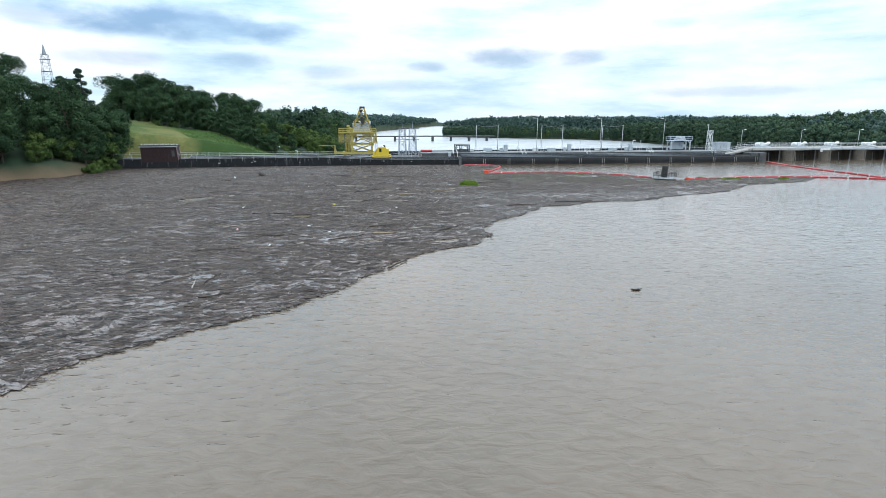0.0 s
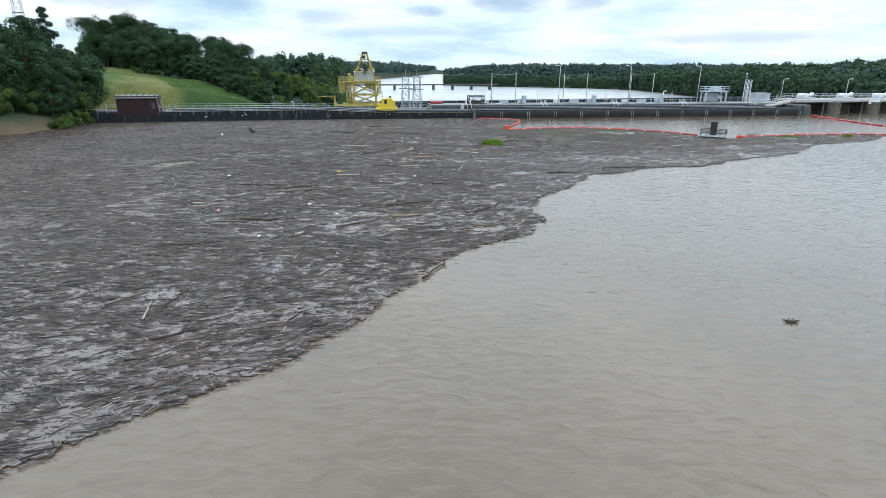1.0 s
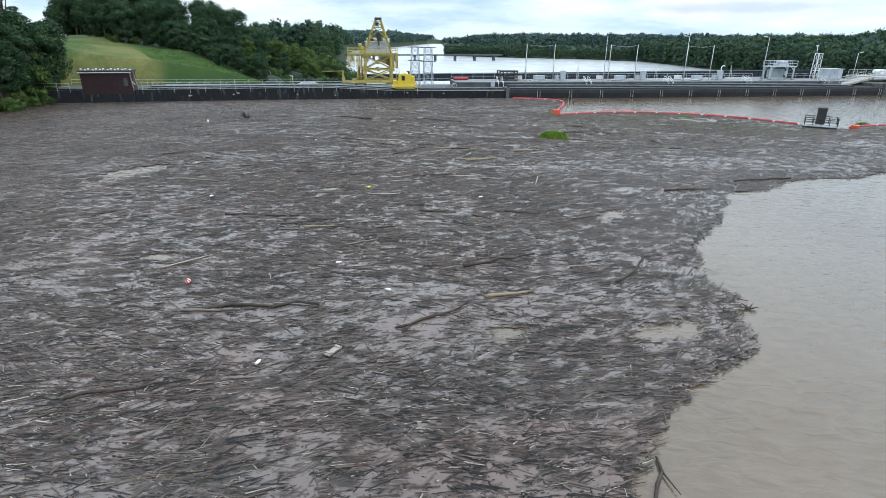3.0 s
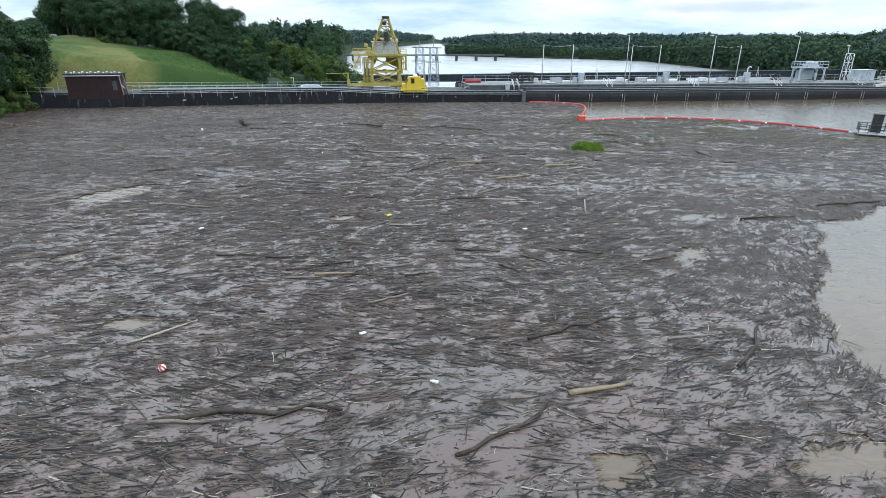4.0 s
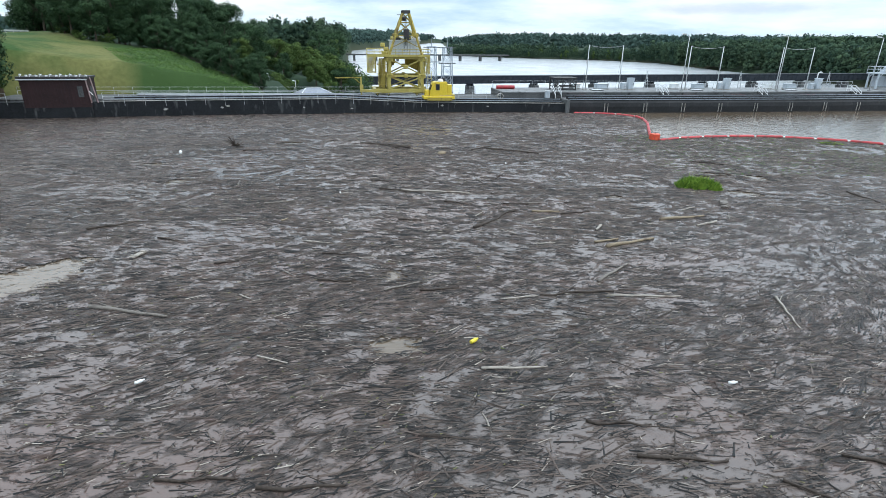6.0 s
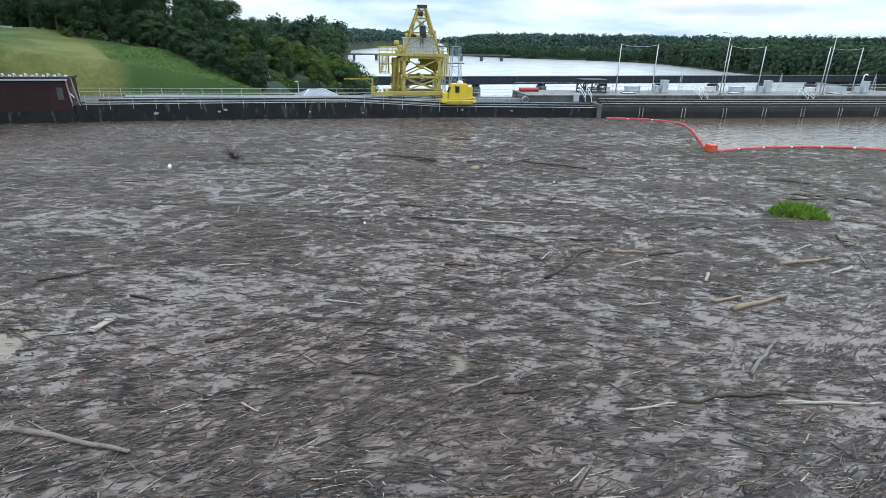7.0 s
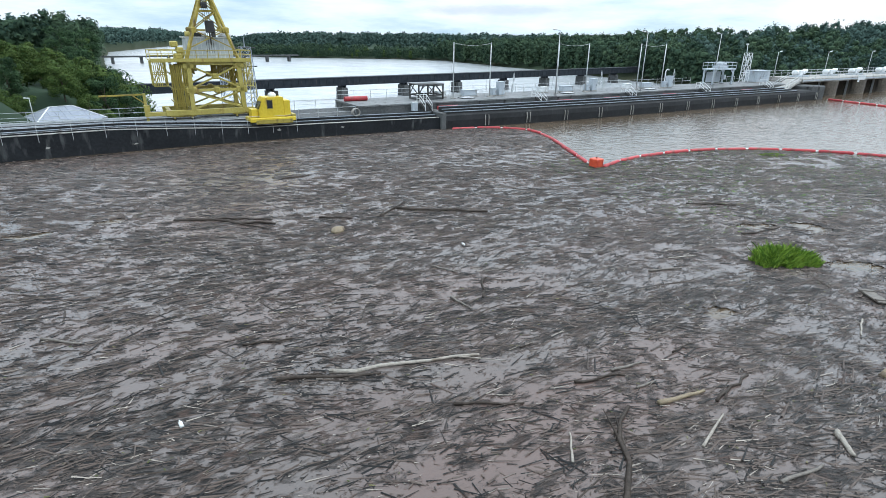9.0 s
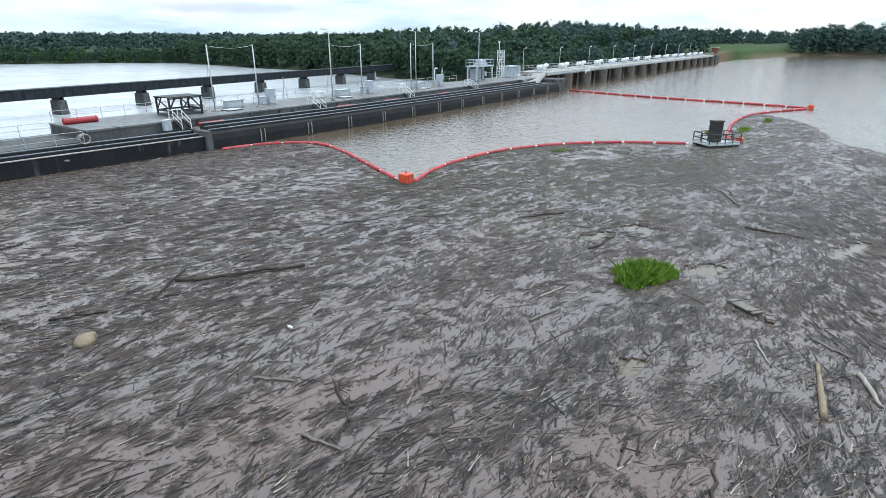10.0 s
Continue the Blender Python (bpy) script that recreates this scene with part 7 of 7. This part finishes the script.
GREY_LOGS = [(-19.3, 35.7, 2.0, 54), (-16.1, 44.5, 1.1, 5), (-9.1, 85.8, 1.2, 2), (-9.2, 84.8, 0.8, 5), (2.4, 82.9, 1.3, -116), (20.3, 91.6, 4.2, -145), (-2.1, 91.4, 1.7, -10), (-12.1, 91.8, 1.3, -74), (-11.4, 95.2, 1.3, -53), (-13.7, 60.5, 1.7, 19), (-27.7, 70.7, 3.5, -17), (-17.2, 73.0, 1.7, 28), (-7.5, 74.5, 3.0, 44), (-22.4, 74.4, 0.7, -41), (-25.6, 85.8, 1.8, 26), (-8.3, 80.5, 1.5, 0), (-29.7, 90.7, 1.4, 103), (-13.8, 57.0, 1.9, 28), (-2.6, 53.6, 1.7, 10), (-17.9, 59.2, 1.6, 4), (-25.8, 94.2, 1.6, -35), (-19.0, 49.2, 2.3, 2), (-15.9, 49.7, 1.5, -8)]
PALE_LOGS = [(-17.7, 34.3, 2.1, 107), (-10.8, 34.2, 0.6, 47), (-10.7, 39.0, 1.2, 64), (-22.0, 54.4, 2.5, 45), (-15.5, 88.6, 4.8, -9), (-9.0, 82.5, 1.7, 25), (0.6, 84.6, 1.5, -149), (-14.6, 60.9, 1.2, 17), (-21.3, 67.3, 1.2, -21), (-13.3, 66.7, 2.2, 2), (-1.8, 70.5, 2.7, -104), (-21.9, 78.5, 1.5, -14), (-12.3, 71.9, 1.6, 11), (-23.6, 72.0, 0.7, -34), (-27.3, 82.2, 1.4, 11), (-12.9, 83.4, 1.1, 58), (-9.9, 78.3, 1.2, 13), (-7.0, 72.0, 3.1, -2), (-0.2, 92.3, 1.5, -8)]
TAN_LOGS = [(-8.7, 83.9, 1.7, -2), (-0.6, 82.7, 3.1, 13), (-16.5, 59.6, 1.8, 4), (-5.3, 78.4, 3.2, 22), (-6.5, 78.7, 1.5, 19), (-24.4, 82.2, 0.5, 55), (-6.8, 50.5, 2.2, 13)]
WHITE_LOGS = [(-6.3, 80.8, 0.9, -122), (0.4, 81.6, 1.7, -154)]
for x, y, long, turn in DARK_LOGS:
    log(x, y, long, turn, 0.03 + 0.011 * long, BARK_DARK, "crooked dark wet branch lying on the drift", 2, "dark branches in the drift", 0.12)
for x, y, long, turn in GREY_LOGS:
    log(x, y, long, turn, 0.03 + 0.015 * long, WOOD_GREY, "grey weathered log lying on the drift", 1, "grey logs in the drift", 0.07)
for x, y, long, turn in PALE_LOGS:
    log(x, y, long, turn, 0.026 + 0.009 * long, WOOD_PALE, "pale barkless log lying on the drift", 1 if long > 1.3 else 0, "pale logs in the drift")
for x, y, long, turn in TAN_LOGS:
    log(x, y, long, turn, 0.045 + 0.02 * long, WOOD_TAN, "thick tan tree trunk lying on the drift", 0, "tan trunks in the drift", 0.03)


for x, y, long, turn in WHITE_LOGS:
    log(x, y, long, turn, 0.085, WOOD_PALE, "thick bleached stump end lying on the drift", 0, "bleached stumps in the drift", 0.06)


def plank(name, x, y, long, wide, turn, material, lab):
    pk = thing(name, pose(x, y, 0.12, 2, 1, turn), lab, "board")
    part("board", one(box, -long / 2, long / 2, -wide / 2, wide / 2, -0.03, 0.04, bevel=0.01), material, pk)
    for s in (-0.35, 0.35):
        part("cleat", one(box, s * long - 0.05, s * long + 0.05, -wide / 2, wide / 2, 0.041, 0.08), material, pk)


plank("broken_board", 3.7, 86.0, 1.3, 0.5, 62, WOOD_GREY, "grey broken board floating on the drift")
plank("grey_board", 3.3, 85.0, 0.6, 0.3, 20, WOOD_GREY, "short grey board floating on the drift")
plank("painted_board", -13.6, 46.0, 0.7, 0.22, 60, WOOD_PALE, "peeling pale board with rust stains")
plank("painted_board", -30.1, 76.6, 0.9, 0.25, 75, WOOD_PALE, "split pale board in the drift")


def rubbish(name, x, y, maker, material, lab, cat):
    ob = thing(name, pose(x, y, 0.1, 0, 0, random.uniform(0, 180)), lab, cat)
    bm = bmesh.new()
    maker(bm)
    part("body", bm, material, ob, smooth=name != "foam_block")
    return ob


def bottle_shape(bm):
    bar(bm, (-0.16, 0, 0.06), (0.1, 0, 0.06), 0.07, sides=10)
    bar(bm, (0.1, 0, 0.06), (0.17, 0, 0.06), 0.07, 0.03, 10)
    bar(bm, (0.17, 0, 0.06), (0.22, 0, 0.06), 0.03, sides=8)


def ball_shape(bm):
    bmesh.ops.create_uvsphere(bm, u_segments=16, v_segments=10, radius=0.12, matrix=pose(0, 0, 0.08))


def lump_shape(bm):
    bmesh.ops.create_icosphere(bm, subdivisions=2, radius=0.42, matrix=Matrix.Diagonal((1.3, 0.8, 0.5, 1)))
    for v in bm.verts:
        v.co *= random.uniform(0.85, 1.15)


for x, y in ((-14.6, 54.0), (-12.0, 50.9), (-6.6, 65.7), (-25.0, 66.0), (-9.3, 97.6), (-22.0, 88.0), (-16.0, 45.3)):
    b = rubbish("plastic_bottle", x, y, bottle_shape, PLASTIC_WHITE, "small white plastic bottle in the drift", "bottle")
    part("cap", one(bar, (0.221, 0, 0.06), (0.25, 0, 0.06), 0.035, sides=8), BLACK, b)
    b.scale = (0.75, 0.75, 0.75)
ball = rubbish("play_ball", -20.9, 51.8, ball_shape, PLASTIC_WHITE, "red and white striped ball in the drift", "ball")
for a in (20, 80, 140):
    bm = bmesh.new()
    ring = [Vector((0.121 * math.cos(t), 0.121 * math.sin(t), 0.08)) for t in np.linspace(0, 6.283, 17)]
    for p, q in zip(ring, ring[1:]):
        beam(bm, p, q, 0.01, 0.05)
    bmesh.ops.transform(bm, matrix=pose(0, 0, 0.08) @ pose(0, 0, 0, 65, 0, a) @ pose(0, 0, -0.08), verts=bm.verts)
    part("stripe", bm, RED_FLOAT, ball)
yb = rubbish("yellow_jug", -14.5, 68.3, bottle_shape, PLASTIC_YELLOW, "yellow plastic jug in the drift", "jug")
part("cap", one(bar, (0.221, 0, 0.06), (0.25, 0, 0.06), 0.035, sides=8), BLACK, yb)
rubbish("cork_lump", -14.6, 102.1, lump_shape, WOOD_TAN, "tan waterlogged stump end in the drift", "stump")
sail = rubbish("white_jug", -38.1, 101.1, bottle_shape, PLASTIC_WHITE, "large white jug floating in the drift", "jug")
sail.scale = (2.0, 1.8, 2.2)
stump = thing("root_clump", pose(-34.4, 104.7, 0.05), "dark root clump standing out of the drift", "stump")
for k in range(16):
    a = k * 0.7
    part("root", one(bar, (0, 0, 0.1), (0.9 * math.cos(a) * random.uniform(0.6, 1.2), 0.7 * math.sin(a), random.uniform(0.2, 1.2)), 0.06, 0.015, 5), BARK_DARK, stump)
for x, y in ((2.9, 49.1), (10.3, 32.7)):
    knot = thing("root_clump", pose(x, y, 0.0), "small dark root clump floating at the drift edge", "stump")
    for k in range(9):
        a = k * 0.75
        part("root", one(bar, (0, 0, 0.02), (0.35 * math.cos(a), 0.28 * math.sin(a), random.uniform(0.02, 0.22)), 0.04, 0.012, 5), BARK_DARK, knot)


# floating grass tussocks
def tussock(x, y, a, b, turn, blades, tall, seed, lab):
    r = np.random.RandomState(seed)
    ts = thing("grass_tussock", pose(x, y, 0.04, 0, 0, turn), lab, "grass", "floating tussocks")
    rad, ang = np.sqrt(r.uniform(0, 1, blades)), r.uniform(0, 6.283, blades)
    ragged = 0.88 + 0.13 * np.sin(3 * ang + seed) + 0.09 * np.sin(7 * ang + 2 * seed) + 0.05 * np.sin(13 * ang)
    px, py = a * rad * ragged * np.cos(ang), b * rad * ragged * np.sin(ang)
    h = tall * (0.4 + 0.8 * (1 - rad ** 3)) * r.uniform(0.45, 1.3, blades) * (1 + 0.3 * wobble(px, py, 0.4, seed))
    lean = r.normal(0, 0.35, (blades, 2)) * h[:, None]
    w = r.uniform(0.012, 0.026, blades)
    t = r.uniform(0, 6.283, blades)
    sx, sy = np.cos(t) * w, np.sin(t) * w
    z0 = np.zeros(blades)
    v = np.stack([np.stack([px - sx, py - sy, z0], 1), np.stack([px + sx, py + sy, z0], 1), np.stack([px + sx * 0.6 + lean[:, 0] * 0.5, py + sy * 0.6 + lean[:, 1] * 0.5, h * 0.65], 1), np.stack([px + lean[:, 0], py + lean[:, 1], h], 1)], 1).reshape(-1, 3)
    mass("grass", v, quads(blades), GRASS_BLADE, parent=ts)
    bm = bmesh.new()
    bmesh.ops.create_uvsphere(bm, u_segments=20, v_segments=8, radius=1, matrix=Matrix.Diagonal((a * 0.8, b * 0.8, 0.14, 1)))
    part("root_mat", bm, BARK_DARK, ts, smooth=True)


tussock(3.9, 90.2, 1.7, 1.15, -20, 9000, 0.45, 3, "bright green grass tussock floating in the drift")
tussock(52.6, 99.6, 2.2, 0.7, 8, 4500, 0.17, 4, "low green weed patch floating by the boom")
tussock(48.2, 102.0, 1.0, 0.5, 0, 1800, 0.15, 5, "small green weed patch floating by the boom")
tussock(62.5, 99.5, 1.2, 0.45, 10, 1800, 0.25, 6, "small green weed patch floating by the boom")
tussock(27.0, 108.5, 1.3, 0.5, -20, 1500, 0.15, 7, "thin green weed floating by the boom")
